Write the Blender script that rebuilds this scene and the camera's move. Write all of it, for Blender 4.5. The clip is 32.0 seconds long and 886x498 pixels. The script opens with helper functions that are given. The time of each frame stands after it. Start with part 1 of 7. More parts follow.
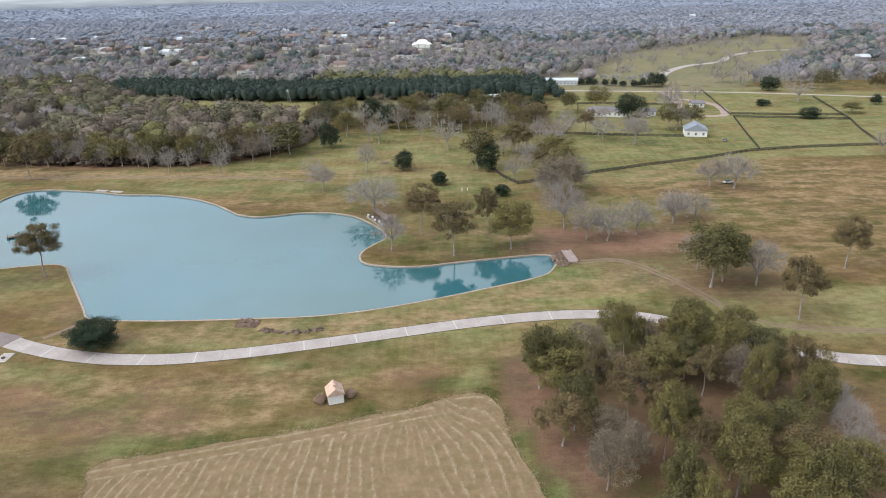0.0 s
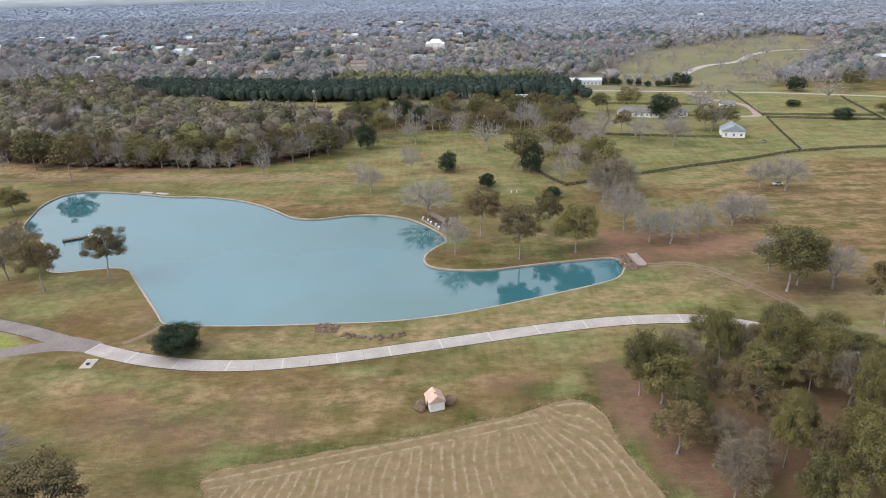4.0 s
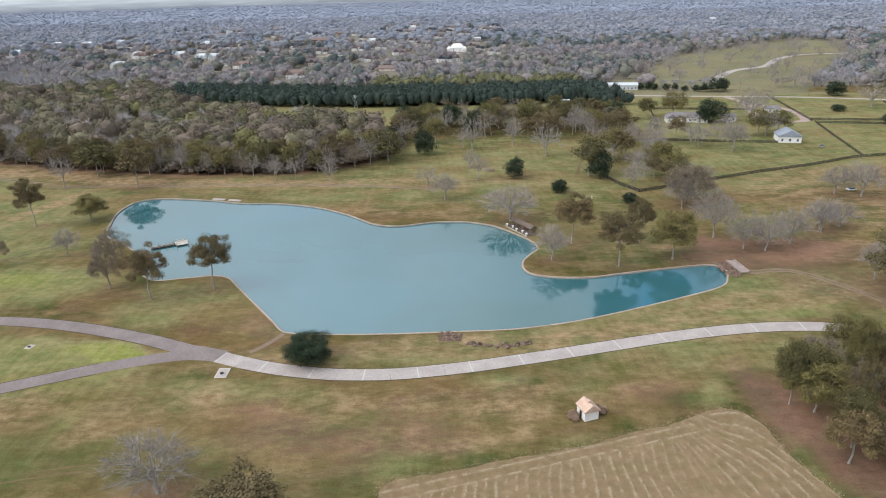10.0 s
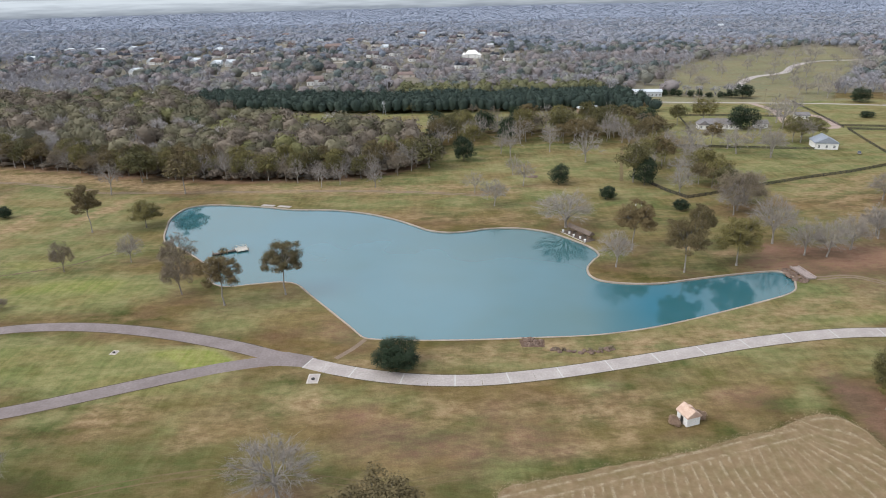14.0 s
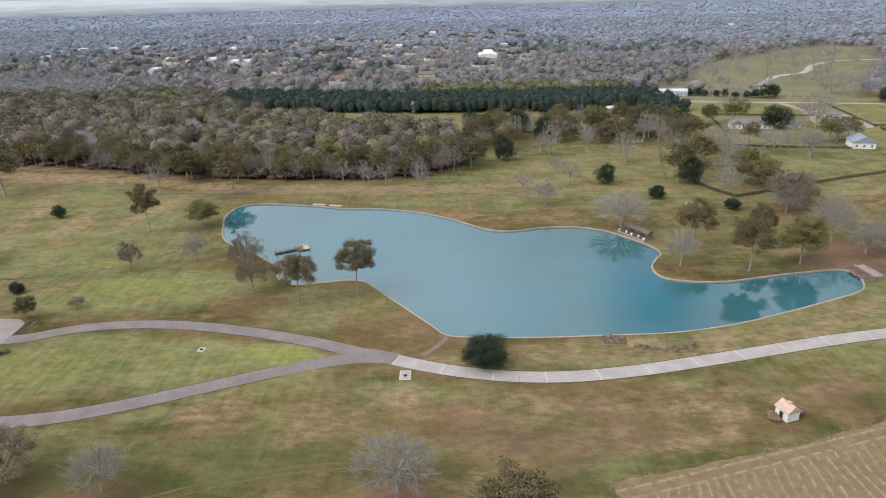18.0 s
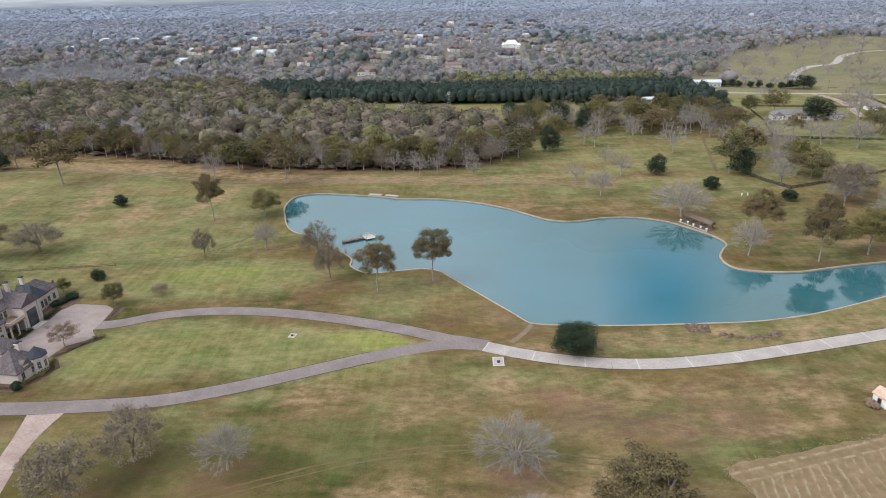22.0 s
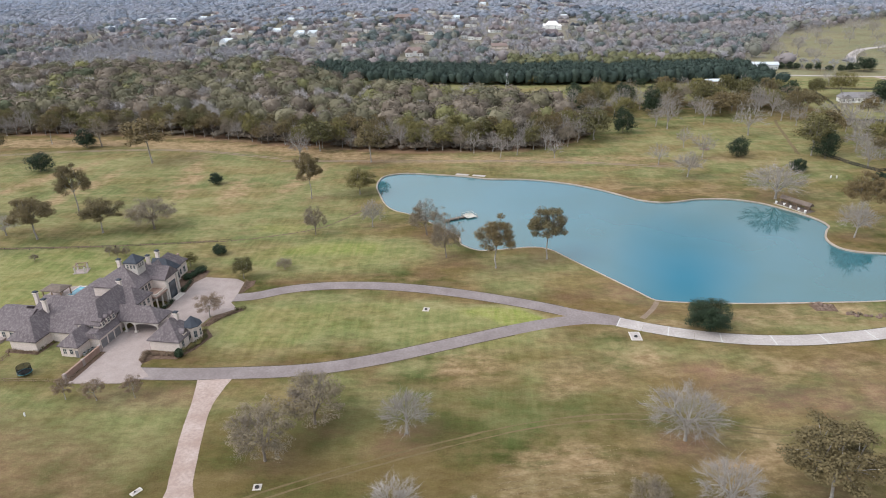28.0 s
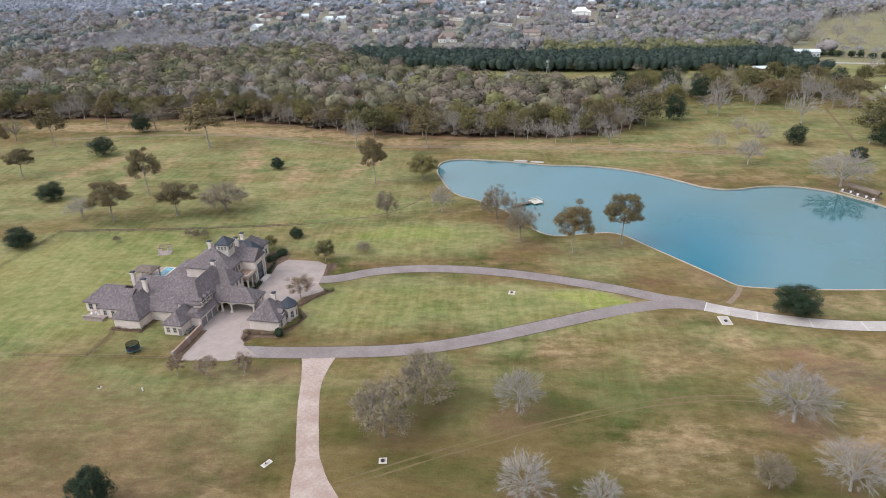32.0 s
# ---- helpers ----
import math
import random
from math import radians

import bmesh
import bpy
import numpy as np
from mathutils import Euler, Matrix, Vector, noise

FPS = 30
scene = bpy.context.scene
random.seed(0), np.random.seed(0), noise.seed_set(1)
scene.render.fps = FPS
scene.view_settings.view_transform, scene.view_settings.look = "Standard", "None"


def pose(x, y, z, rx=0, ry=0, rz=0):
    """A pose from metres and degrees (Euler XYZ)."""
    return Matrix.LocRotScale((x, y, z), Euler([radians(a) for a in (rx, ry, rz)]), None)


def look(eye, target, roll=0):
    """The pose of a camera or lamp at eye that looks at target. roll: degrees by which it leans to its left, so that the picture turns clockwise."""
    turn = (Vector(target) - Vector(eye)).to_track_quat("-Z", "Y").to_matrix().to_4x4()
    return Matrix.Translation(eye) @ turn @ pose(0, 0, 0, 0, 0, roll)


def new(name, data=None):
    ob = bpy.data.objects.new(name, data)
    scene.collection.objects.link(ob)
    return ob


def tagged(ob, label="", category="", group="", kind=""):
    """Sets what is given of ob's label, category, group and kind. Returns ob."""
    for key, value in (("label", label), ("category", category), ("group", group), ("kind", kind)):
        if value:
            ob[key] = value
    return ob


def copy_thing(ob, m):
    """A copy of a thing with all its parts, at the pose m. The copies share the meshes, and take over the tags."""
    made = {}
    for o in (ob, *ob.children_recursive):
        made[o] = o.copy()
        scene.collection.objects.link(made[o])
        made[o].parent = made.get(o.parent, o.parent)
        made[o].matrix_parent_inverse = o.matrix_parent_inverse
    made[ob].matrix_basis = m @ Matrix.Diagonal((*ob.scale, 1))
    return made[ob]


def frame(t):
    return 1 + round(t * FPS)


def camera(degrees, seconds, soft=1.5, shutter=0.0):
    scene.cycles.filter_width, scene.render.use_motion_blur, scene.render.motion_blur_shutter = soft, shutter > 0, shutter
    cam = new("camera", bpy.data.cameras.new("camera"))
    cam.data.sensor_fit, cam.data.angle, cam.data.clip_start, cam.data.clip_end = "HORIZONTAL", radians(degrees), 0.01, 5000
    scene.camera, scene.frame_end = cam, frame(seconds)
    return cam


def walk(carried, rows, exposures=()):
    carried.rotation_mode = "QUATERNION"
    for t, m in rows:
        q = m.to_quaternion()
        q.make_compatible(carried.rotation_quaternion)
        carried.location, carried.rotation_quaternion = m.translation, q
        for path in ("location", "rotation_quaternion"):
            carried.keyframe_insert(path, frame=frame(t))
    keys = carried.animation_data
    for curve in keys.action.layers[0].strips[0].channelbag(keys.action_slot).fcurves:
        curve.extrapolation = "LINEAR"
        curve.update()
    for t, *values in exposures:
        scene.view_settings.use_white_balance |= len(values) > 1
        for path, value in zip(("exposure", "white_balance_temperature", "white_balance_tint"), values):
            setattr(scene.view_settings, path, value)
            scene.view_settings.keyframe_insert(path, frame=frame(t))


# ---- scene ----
cam = camera(68.2, 32.0, soft=1.0)
METRES, EYE, TILT, LEAN, TURN = 184.0, 86.2, -21.9, 1.25, 0.0
ROWS = [
    (0.0, 0.0, 0.0, 0.0, 0.0, 0.0, -0.0),
    (0.5, -0.0157, 0.0012, 0.001, -0.04, -0.04, -0.02),
    (1.0, -0.0324, 0.0024, 0.0026, -0.04, -0.07, 0.01),
    (1.5, -0.0479, 0.0033, 0.0038, -0.06, -0.09, 0.01),
    (2.0, -0.0634, 0.0041, 0.005, -0.08, -0.1, 0.01),
    (2.5, -0.0776, 0.0048, 0.0059, -0.09, -0.09, 0.02),
    (3.0, -0.0931, 0.0056, 0.0067, -0.1, -0.1, 0.01),
    (3.5, -0.1084, 0.0064, 0.0075, -0.12, -0.11, 0.02),
    (5.5, -0.172, 0.0085, 0.0106, -0.19, -0.11, 0.09),
    (6.0, -0.1861, 0.0087, 0.0111, -0.21, -0.12, 0.1),
    (6.5, -0.2018, 0.0089, 0.0117, -0.23, -0.13, 0.09),
    (7.0, -0.2171, 0.0094, 0.0122, -0.22, -0.08, 0.12),
    (7.5, -0.2327, 0.0094, 0.0131, -0.22, -0.04, 0.14),
    (8.0, -0.2501, 0.0086, 0.0136, -0.23, 0.01, 0.11),
    (8.5, -0.2656, 0.0084, 0.0142, -0.23, 0.08, 0.13),
    (9.0, -0.2798, 0.0082, 0.0148, -0.24, 0.12, 0.13),
    (9.5, -0.2953, 0.0077, 0.0155, -0.23, 0.15, 0.12),
    (10.0, -0.3108, 0.0072, 0.0161, -0.23, 0.18, 0.14),
    (10.5, -0.3265, 0.0064, 0.0164, -0.23, 0.21, 0.14),
    (11.0, -0.3422, 0.0059, 0.0167, -0.23, 0.26, 0.13),
    (11.5, -0.3592, 0.005, 0.0169, -0.24, 0.34, 0.13),
    (12.0, -0.3734, 0.0045, 0.0171, -0.24, 0.41, 0.13),
    (12.5, -0.389, 0.0032, 0.0174, -0.25, 0.49, 0.13),
    (13.0, -0.4046, 0.0021, 0.0177, -0.25, 0.55, 0.13),
    (13.5, -0.4202, 0.0011, 0.0177, -0.25, 0.61, 0.13),
    (14.0, -0.4357, 0.0001, 0.0178, -0.25, 0.66, 0.13),
    (14.5, -0.4512, -0.0008, 0.0178, -0.24, 0.7, 0.12),
    (16.5, -0.5142, -0.0065, 0.0172, -0.24, 0.96, 0.11),
    (17.0, -0.5298, -0.0078, 0.0169, -0.23, 0.85, 0.12),
    (17.5, -0.5452, -0.0094, 0.0166, -0.21, 0.74, 0.12),
    (18.0, -0.5621, -0.0114, 0.0165, -0.19, 0.6, 0.12),
    (18.5, -0.5764, -0.0133, 0.0161, -0.15, 0.5, 0.1),
    (19.0, -0.592, -0.0153, 0.0159, -0.1, 0.43, 0.09),
    (19.5, -0.6076, -0.0174, 0.0155, -0.03, 0.34, 0.07),
    (20.0, -0.6232, -0.0196, 0.0151, 0.05, 0.23, 0.04),
    (20.5, -0.6386, -0.022, 0.0145, 0.15, 0.13, 0.0),
    (21.0, -0.6541, -0.0242, 0.0139, 0.25, 0.03, -0.05),
    (21.5, -0.6694, -0.0267, 0.0133, 0.37, -0.08, -0.08),
    (22.0, -0.6849, -0.0293, 0.013, 0.47, -0.18, -0.11),
    (22.5, -0.7004, -0.0319, 0.0122, 0.59, -0.27, -0.15),
    (23.0, -0.7159, -0.0349, 0.0117, 0.69, -0.37, -0.19),
    (23.5, -0.7314, -0.0378, 0.0111, 0.8, -0.49, -0.23),
    (24.0, -0.7468, -0.0407, 0.01, 0.9, -0.62, -0.28),
    (24.5, -0.7621, -0.0438, 0.0095, 1.01, -0.72, -0.32),
    (25.0, -0.7774, -0.0467, 0.0086, 1.12, -0.78, -0.37),
    (25.5, -0.7926, -0.0496, 0.008, 1.24, -0.94, -0.42),
    (27.5, -0.8541, -0.0613, 0.0048, 1.71, -1.56, -0.6),
    (28.0, -0.8693, -0.0641, 0.0038, 1.84, -1.72, -0.65),
    (28.5, -0.8845, -0.0669, 0.0028, 1.97, -1.87, -0.7),
    (29.0, -0.8997, -0.0698, 0.002, 2.09, -2.01, -0.75),
    (29.5, -0.915, -0.0726, 0.0012, 2.23, -2.17, -0.8),
    (30.0, -0.9304, -0.0756, 0.0004, 2.36, -2.32, -0.84),
    (30.5, -0.9456, -0.0785, -0.0005, 2.49, -2.46, -0.9),
    (31.0, -0.9609, -0.0813, -0.0013, 2.61, -2.57, -0.96),
    (31.5, -0.9748, -0.0839, -0.0021, 2.73, -2.67, -1.01),
    (32.0, -0.9913, -0.087, -0.003, 2.87, -2.84, -1.07),
]
walk(cam, [(t, pose(0, 0, EYE, TILT, LEAN, TURN) @ pose(METRES * x, METRES * y, METRES * z, 90 + pitch, roll, yaw)) for t, x, y, z, yaw, pitch, roll in ROWS],
     exposures=((0.0, 0.16, 6330, 10), (8.0, 0.09, 6330, 10), (13.0, 0.03, 6330, 10), (17.0, 0.0, 6330, 10), (22.0, 0.08, 6330, 10), (28.0, 0.24, 6280, 10), (32.0, 0.25, 6250, 10)))

# ---- world, sun, exposure ----
SUN_ELEV, SUN_ROT = radians(42), radians(248)
world = bpy.data.worlds.new("overcast_sky")
scene.world = world
world.use_nodes = True
wn, wl = world.node_tree.nodes, world.node_tree.links
wn.clear()
sky = wn.new("ShaderNodeTexSky")
sky.sky_type, sky.sun_disc = "NISHITA", False
sky.sun_elevation, sky.sun_rotation = SUN_ELEV, SUN_ROT
sky.air_density, sky.dust_density, sky.ozone_density = 1.0, 4.0, 1.0
cloud = wn.new("ShaderNodeTexNoise")
cloud.inputs["Scale"].default_value, cloud.inputs["Detail"].default_value = 1.8, 4.0
ramp = wn.new("ShaderNodeValToRGB")
ramp.color_ramp.elements[0].position, ramp.color_ramp.elements[1].position = 0.3, 0.75
ramp.color_ramp.elements[0].color, ramp.color_ramp.elements[1].color = (6.9, 7.6, 8.6, 1), (12.0, 12.4, 12.9, 1)
wco = wn.new("ShaderNodeTexCoord")
wsep, wrise, wglow = wn.new("ShaderNodeSeparateXYZ"), wn.new("ShaderNodeMapRange"), wn.new("ShaderNodeVectorMath")
wrise.inputs["From Max"].default_value, wrise.inputs["To Min"].default_value, wrise.inputs["To Max"].default_value = 0.42, 1.0, 1.55
wglow.operation = "SCALE"
wmix = wn.new("ShaderNodeMixRGB")
wmix.inputs[0].default_value = 0.8
wbg, wout = wn.new("ShaderNodeBackground"), wn.new("ShaderNodeOutputWorld")
wbg.inputs["Strength"].default_value = 0.068
wl.new(wco.outputs["Generated"], cloud.inputs["Vector"])
wl.new(cloud.outputs["Fac"], ramp.inputs["Fac"])
wl.new(sky.outputs["Color"], wmix.inputs[1])
wl.new(wco.outputs["Generated"], wsep.inputs[0])
wl.new(wsep.outputs[2], wrise.inputs["Value"])
# the cloud is thinner and brighter round the veiled sun
wsun, wveil, wboth = wn.new("ShaderNodeVectorMath"), wn.new("ShaderNodeMapRange"), wn.new("ShaderNodeMath")
wsun.operation = "DOT_PRODUCT"
wsun.inputs[1].default_value = (math.sin(SUN_ROT) * math.cos(SUN_ELEV), math.cos(SUN_ROT) * math.cos(SUN_ELEV), math.sin(SUN_ELEV))
wveil.inputs["From Min"].default_value, wveil.inputs["From Max"].default_value = -0.2, 0.5
wveil.inputs["To Min"].default_value, wveil.inputs["To Max"].default_value = 0.74, 1.58
wboth.operation = "MULTIPLY"
wl.new(wco.outputs["Generated"], wsun.inputs[0])
wl.new(wsun.outputs["Value"], wveil.inputs["Value"])
wl.new(wveil.outputs["Result"], wboth.inputs[0])
wl.new(wrise.outputs["Result"], wboth.inputs[1])
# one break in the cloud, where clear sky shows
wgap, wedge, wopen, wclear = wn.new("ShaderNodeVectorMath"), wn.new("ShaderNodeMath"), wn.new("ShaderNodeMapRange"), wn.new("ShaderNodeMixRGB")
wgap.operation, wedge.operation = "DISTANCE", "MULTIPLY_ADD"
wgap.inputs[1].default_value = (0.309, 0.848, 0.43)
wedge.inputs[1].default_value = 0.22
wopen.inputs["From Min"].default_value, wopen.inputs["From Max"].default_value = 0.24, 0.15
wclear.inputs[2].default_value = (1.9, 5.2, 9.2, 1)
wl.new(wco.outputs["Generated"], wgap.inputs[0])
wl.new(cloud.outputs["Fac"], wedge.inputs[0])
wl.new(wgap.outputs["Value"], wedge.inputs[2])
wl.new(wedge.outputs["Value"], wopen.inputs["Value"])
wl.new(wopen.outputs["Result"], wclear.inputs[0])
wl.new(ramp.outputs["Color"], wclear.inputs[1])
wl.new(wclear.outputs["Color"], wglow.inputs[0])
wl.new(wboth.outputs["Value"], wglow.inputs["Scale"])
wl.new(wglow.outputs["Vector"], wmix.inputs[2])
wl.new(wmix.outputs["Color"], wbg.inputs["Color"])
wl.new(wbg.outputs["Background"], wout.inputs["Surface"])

sun = new("sun", bpy.data.lights.new("sun", "SUN"))
sun.data.energy, sun.data.angle, sun.data.color = 2.3, radians(38), (1.0, 0.955, 0.89)
sd = Vector((math.sin(SUN_ROT) * math.cos(SUN_ELEV), math.cos(SUN_ROT) * math.cos(SUN_ELEV), math.sin(SUN_ELEV)))
sun.matrix_basis = look(sd * 500, (0, 0, 0))


# ---- materials ----
def rgb(c):
    return (*c, 1.0)


class Nodes:
    """Short-hand for building a principled material."""

    def __init__(self, name, rough=0.8, metal=0.0):
        self.mat = bpy.data.materials.new(name)
        self.mat.use_nodes = True
        self.t = self.mat.node_tree
        self.bsdf = self.t.nodes["Principled BSDF"]
        self.bsdf.inputs["Roughness"].default_value = rough
        self.bsdf.inputs["Metallic"].default_value = metal
        self.bsdf.inputs["Specular IOR Level"].default_value = 0.25

    def node(self, kind, **sockets):
        n = self.t.nodes.new(kind)
        for k, v in sockets.items():
            n.inputs[k].default_value = v
        return n

    def link(self, a, b):
        self.t.links.new(a, b)

    def coords(self, space="Object", scale=(1, 1, 1)):
        c = self.t.nodes.new("ShaderNodeTexCoord")
        m = self.t.nodes.new("ShaderNodeMapping")
        m.inputs["Scale"].default_value = scale
        self.link(c.outputs[space], m.inputs["Vector"])
        return m.outputs["Vector"]

    def world(self, scale=(1, 1, 1)):
        c = self.t.nodes.new("ShaderNodeNewGeometry")
        m = self.t.nodes.new("ShaderNodeMapping")
        m.inputs["Scale"].default_value = scale
        self.link(c.outputs["Position"], m.inputs["Vector"])
        return m.outputs["Vector"]

    def noise(self, vec, scale, detail=3.0, rough=0.55, lo=0.35, hi=0.65):
        n = self.node("ShaderNodeTexNoise", Scale=scale, Detail=detail, Roughness=rough)
        self.link(vec, n.inputs["Vector"])
        r = self.t.nodes.new("ShaderNodeMapRange")
        r.inputs["From Min"].default_value, r.inputs["From Max"].default_value = lo, hi
        self.link(n.outputs["Fac"], r.inputs["Value"])
        return r.outputs["Result"]

    def mix(self, fac, a, b, mode="MIX"):
        m = self.t.nodes.new("ShaderNodeMixRGB")
        m.blend_type = mode
        for sock, v in ((m.inputs[0], fac), (m.inputs[1], a), (m.inputs[2], b)):
            if hasattr(v, "is_linked"):
                self.link(v, sock)
            elif isinstance(v, (int, float)):
                sock.default_value = v
            else:
                sock.default_value = rgb(v)
        return m.outputs[0]

    def math(self, op, a, b):
        m = self.t.nodes.new("ShaderNodeMath")
        m.operation = op
        for sock, v in ((m.inputs[0], a), (m.inputs[1], b)):
            if hasattr(v, "is_linked"):
                self.link(v, sock)
            else:
                sock.default_value = v
        return m.outputs[0]

    def colour(self, c):
        if hasattr(c, "is_linked"):
            self.link(c, self.bsdf.inputs["Base Color"])
        else:
            self.bsdf.inputs["Base Color"].default_value = rgb(c)

    def bump(self, height, strength, distance):
        b = self.node("ShaderNodeBump", Strength=strength, Distance=distance)
        self.link(height, b.inputs["Height"])
        self.link(b.outputs["Normal"], self.bsdf.inputs["Normal"])

    def attr(self, name, out="Fac"):
        a = self.t.nodes.new("ShaderNodeAttribute")
        a.attribute_name = name
        return a.outputs[out]

    def obj_random(self):
        return self.t.nodes.new("ShaderNodeObjectInfo").outputs["Random"]

    def island(self):
        return self.t.nodes.new("ShaderNodeNewGeometry").outputs["Random Per Island"]


def plain(name, a, b, scale=1.0, rough=0.8, metal=0.0, bump=0.0):
    """Two tones of one surface, mixed by coarse and fine noise, with relief."""
    n = Nodes(name, rough, metal)
    v = n.world()
    coarse, fine = n.noise(v, scale * 0.35, 3), n.noise(v, scale * 3.0, 4)
    c = n.mix(n.math("MULTIPLY", fine, 0.5), n.mix(coarse, a, b), [x * 0.72 for x in a])
    n.colour(c)
    if bump:
        n.bump(fine, 0.5, bump)
    return n.mat


def leafy(name, a, b, c, rough=0.75):
    """Foliage: each tree leans to one tone, each spray of leaves varies round it."""
    n = Nodes(name, rough)
    base = n.mix(n.obj_random(), a, b)
    isl = n.island()
    base = n.mix(n.math("MULTIPLY", isl, 0.4), base, c)
    dark = n.noise(n.world(), 0.45, 3)
    n.colour(n.mix(n.math("MULTIPLY", dark, 0.45), base, [x * 0.6 for x in a]))
    return n.mat


def tinted(name, a, b, c, rough=0.85):
    """Distant foliage: tone by the tree's own tint, then by spray."""
    n = Nodes(name, rough)
    t = n.attr("tint")
    base = n.mix(t, a, b)
    n.colour(n.mix(n.math("MULTIPLY", n.island(), 0.3), base, c))
    return n.mat


M_BARK = plain("pale_bark", (0.25, 0.225, 0.2), (0.37, 0.34, 0.31), 2.0, 0.9, bump=0.02)
M_BARK_DARK = plain("dark_bark", (0.12, 0.10, 0.085), (0.2, 0.17, 0.15), 2.0, 0.9, bump=0.02)
M_BARK_GREY = plain("lichen_grey_bark", (0.18, 0.148, 0.12), (0.27, 0.23, 0.192), 2.0, 0.9)
M_TWIG = leafy("bare_twigs", (0.255, 0.227, 0.203), (0.35, 0.317, 0.288), (0.21, 0.185, 0.165), 0.9)
M_LEAF_BROWN = leafy("brown_leaves", (0.098, 0.08, 0.036), (0.155, 0.108, 0.048), (0.205, 0.16, 0.082))
M_LEAF_OLIVE = leafy("olive_leaves", (0.058, 0.056, 0.021), (0.168, 0.142, 0.046), (0.225, 0.196, 0.078))
M_LEAF_DARK = leafy("evergreen_leaves", (0.018, 0.033, 0.017), (0.027, 0.044, 0.02), (0.045, 0.062, 0.03), 0.85)
M_LEAF_GREY = leafy("thinning_leaves", (0.15, 0.117, 0.074), (0.22, 0.178, 0.12), (0.26, 0.215, 0.15))
M_LEAF_RED = leafy("russet_leaves", (0.15, 0.1, 0.065), (0.195, 0.135, 0.088), (0.26, 0.195, 0.135))
M_HEATHER = leafy("heather_leaves", (0.25, 0.165, 0.115), (0.3, 0.205, 0.145), (0.38, 0.28, 0.2))
M_WOOD_BARE = tinted("wood_bare_crowns", (0.24, 0.218, 0.21), (0.46, 0.43, 0.42), (0.48, 0.45, 0.44))
M_WOOD_OLIVE = tinted("wood_olive_crowns", (0.055, 0.054, 0.033), (0.178, 0.157, 0.097), (0.2, 0.18, 0.122))
M_WOOD_BROWN = tinted("wood_brown_crowns", (0.066, 0.055, 0.042), (0.2, 0.16, 0.122), (0.225, 0.188, 0.15))
M_WOOD_GREEN = tinted("wood_green_crowns", (0.08, 0.084, 0.034), (0.19, 0.175, 0.07), (0.21, 0.195, 0.095))
M_WOOD_DARK = tinted("wood_dark_crowns", (0.036, 0.045, 0.026), (0.1, 0.108, 0.06), (0.12, 0.125, 0.075))
# Distance haze is tinted into these crown colours, paler and bluer per band.
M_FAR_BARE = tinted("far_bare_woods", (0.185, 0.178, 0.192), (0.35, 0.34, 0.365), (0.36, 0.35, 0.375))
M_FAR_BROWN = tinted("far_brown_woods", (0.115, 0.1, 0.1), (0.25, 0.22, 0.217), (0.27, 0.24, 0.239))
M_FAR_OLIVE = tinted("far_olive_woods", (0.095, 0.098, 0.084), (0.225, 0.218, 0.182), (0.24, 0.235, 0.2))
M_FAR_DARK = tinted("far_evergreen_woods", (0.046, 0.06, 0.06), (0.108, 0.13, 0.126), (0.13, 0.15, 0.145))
M_HAZY_BARE = tinted("hazed_bare_woods", (0.24, 0.25, 0.302), (0.38, 0.392, 0.461), (0.39, 0.402, 0.472))
M_HAZY_OLIVE = tinted("hazed_olive_woods", (0.165, 0.175, 0.201), (0.275, 0.285, 0.32), (0.285, 0.297, 0.334))
M_HAZY_DARK = tinted("hazed_evergreen_woods", (0.12, 0.14, 0.175), (0.195, 0.22, 0.265), (0.205, 0.23, 0.276))
M_DEEPHAZE_BARE = tinted("deep_haze_bare_woods", (0.225, 0.252, 0.318), (0.285, 0.313, 0.384), (0.29, 0.318, 0.389))
M_DEEPHAZE_OLIVE = tinted("deep_haze_olive_woods", (0.205, 0.232, 0.292), (0.26, 0.287, 0.35), (0.265, 0.292, 0.355))
M_DEEPHAZE_DARK = tinted("deep_haze_evergreen_woods", (0.18, 0.21, 0.27), (0.23, 0.26, 0.323), (0.235, 0.265, 0.329))
M_CONCRETE = plain("road_concrete", (0.345, 0.303, 0.284), (0.43, 0.385, 0.36), 0.6, 0.85, bump=0.01)
M_JOINT = plain("joint_filler", (0.46, 0.435, 0.415), (0.52, 0.495, 0.47), 2.0, 0.85)
M_CURB = plain("pond_kerb_stone", (0.31, 0.25, 0.205), (0.4, 0.335, 0.275), 0.8, 0.85, bump=0.01)
M_ASPHALT = plain("weathered_asphalt", (0.188, 0.154, 0.148), (0.25, 0.21, 0.202), 0.5, 0.92, bump=0.01)
M_PAVER = plain("courtyard_pavers", (0.285, 0.228, 0.208), (0.345, 0.283, 0.26), 0.9, 0.88, bump=0.01)
M_LANE = plain("pinkish_lane", (0.31, 0.225, 0.19), (0.41, 0.325, 0.288), 0.5, 0.92, bump=0.02)
M_DIRT = plain("dirt_track", (0.18, 0.13, 0.092), (0.24, 0.178, 0.128), 0.6, 0.95, bump=0.03)
M_RUT = plain("wheel_worn_grass", (0.125, 0.093, 0.042), (0.165, 0.122, 0.06), 1.5, 0.95)
M_EDGE_SHADOW = plain("shadowed_edge", (0.06, 0.05, 0.025), (0.11, 0.085, 0.045), 1.2, 0.95)
M_OLD_STRAW = plain("weathered_straw", (0.24, 0.18, 0.1), (0.31, 0.24, 0.145), 2.5, 0.95)
M_STRAW = plain("scattered_straw", (0.31, 0.245, 0.155), (0.38, 0.305, 0.205), 2.5, 0.95)
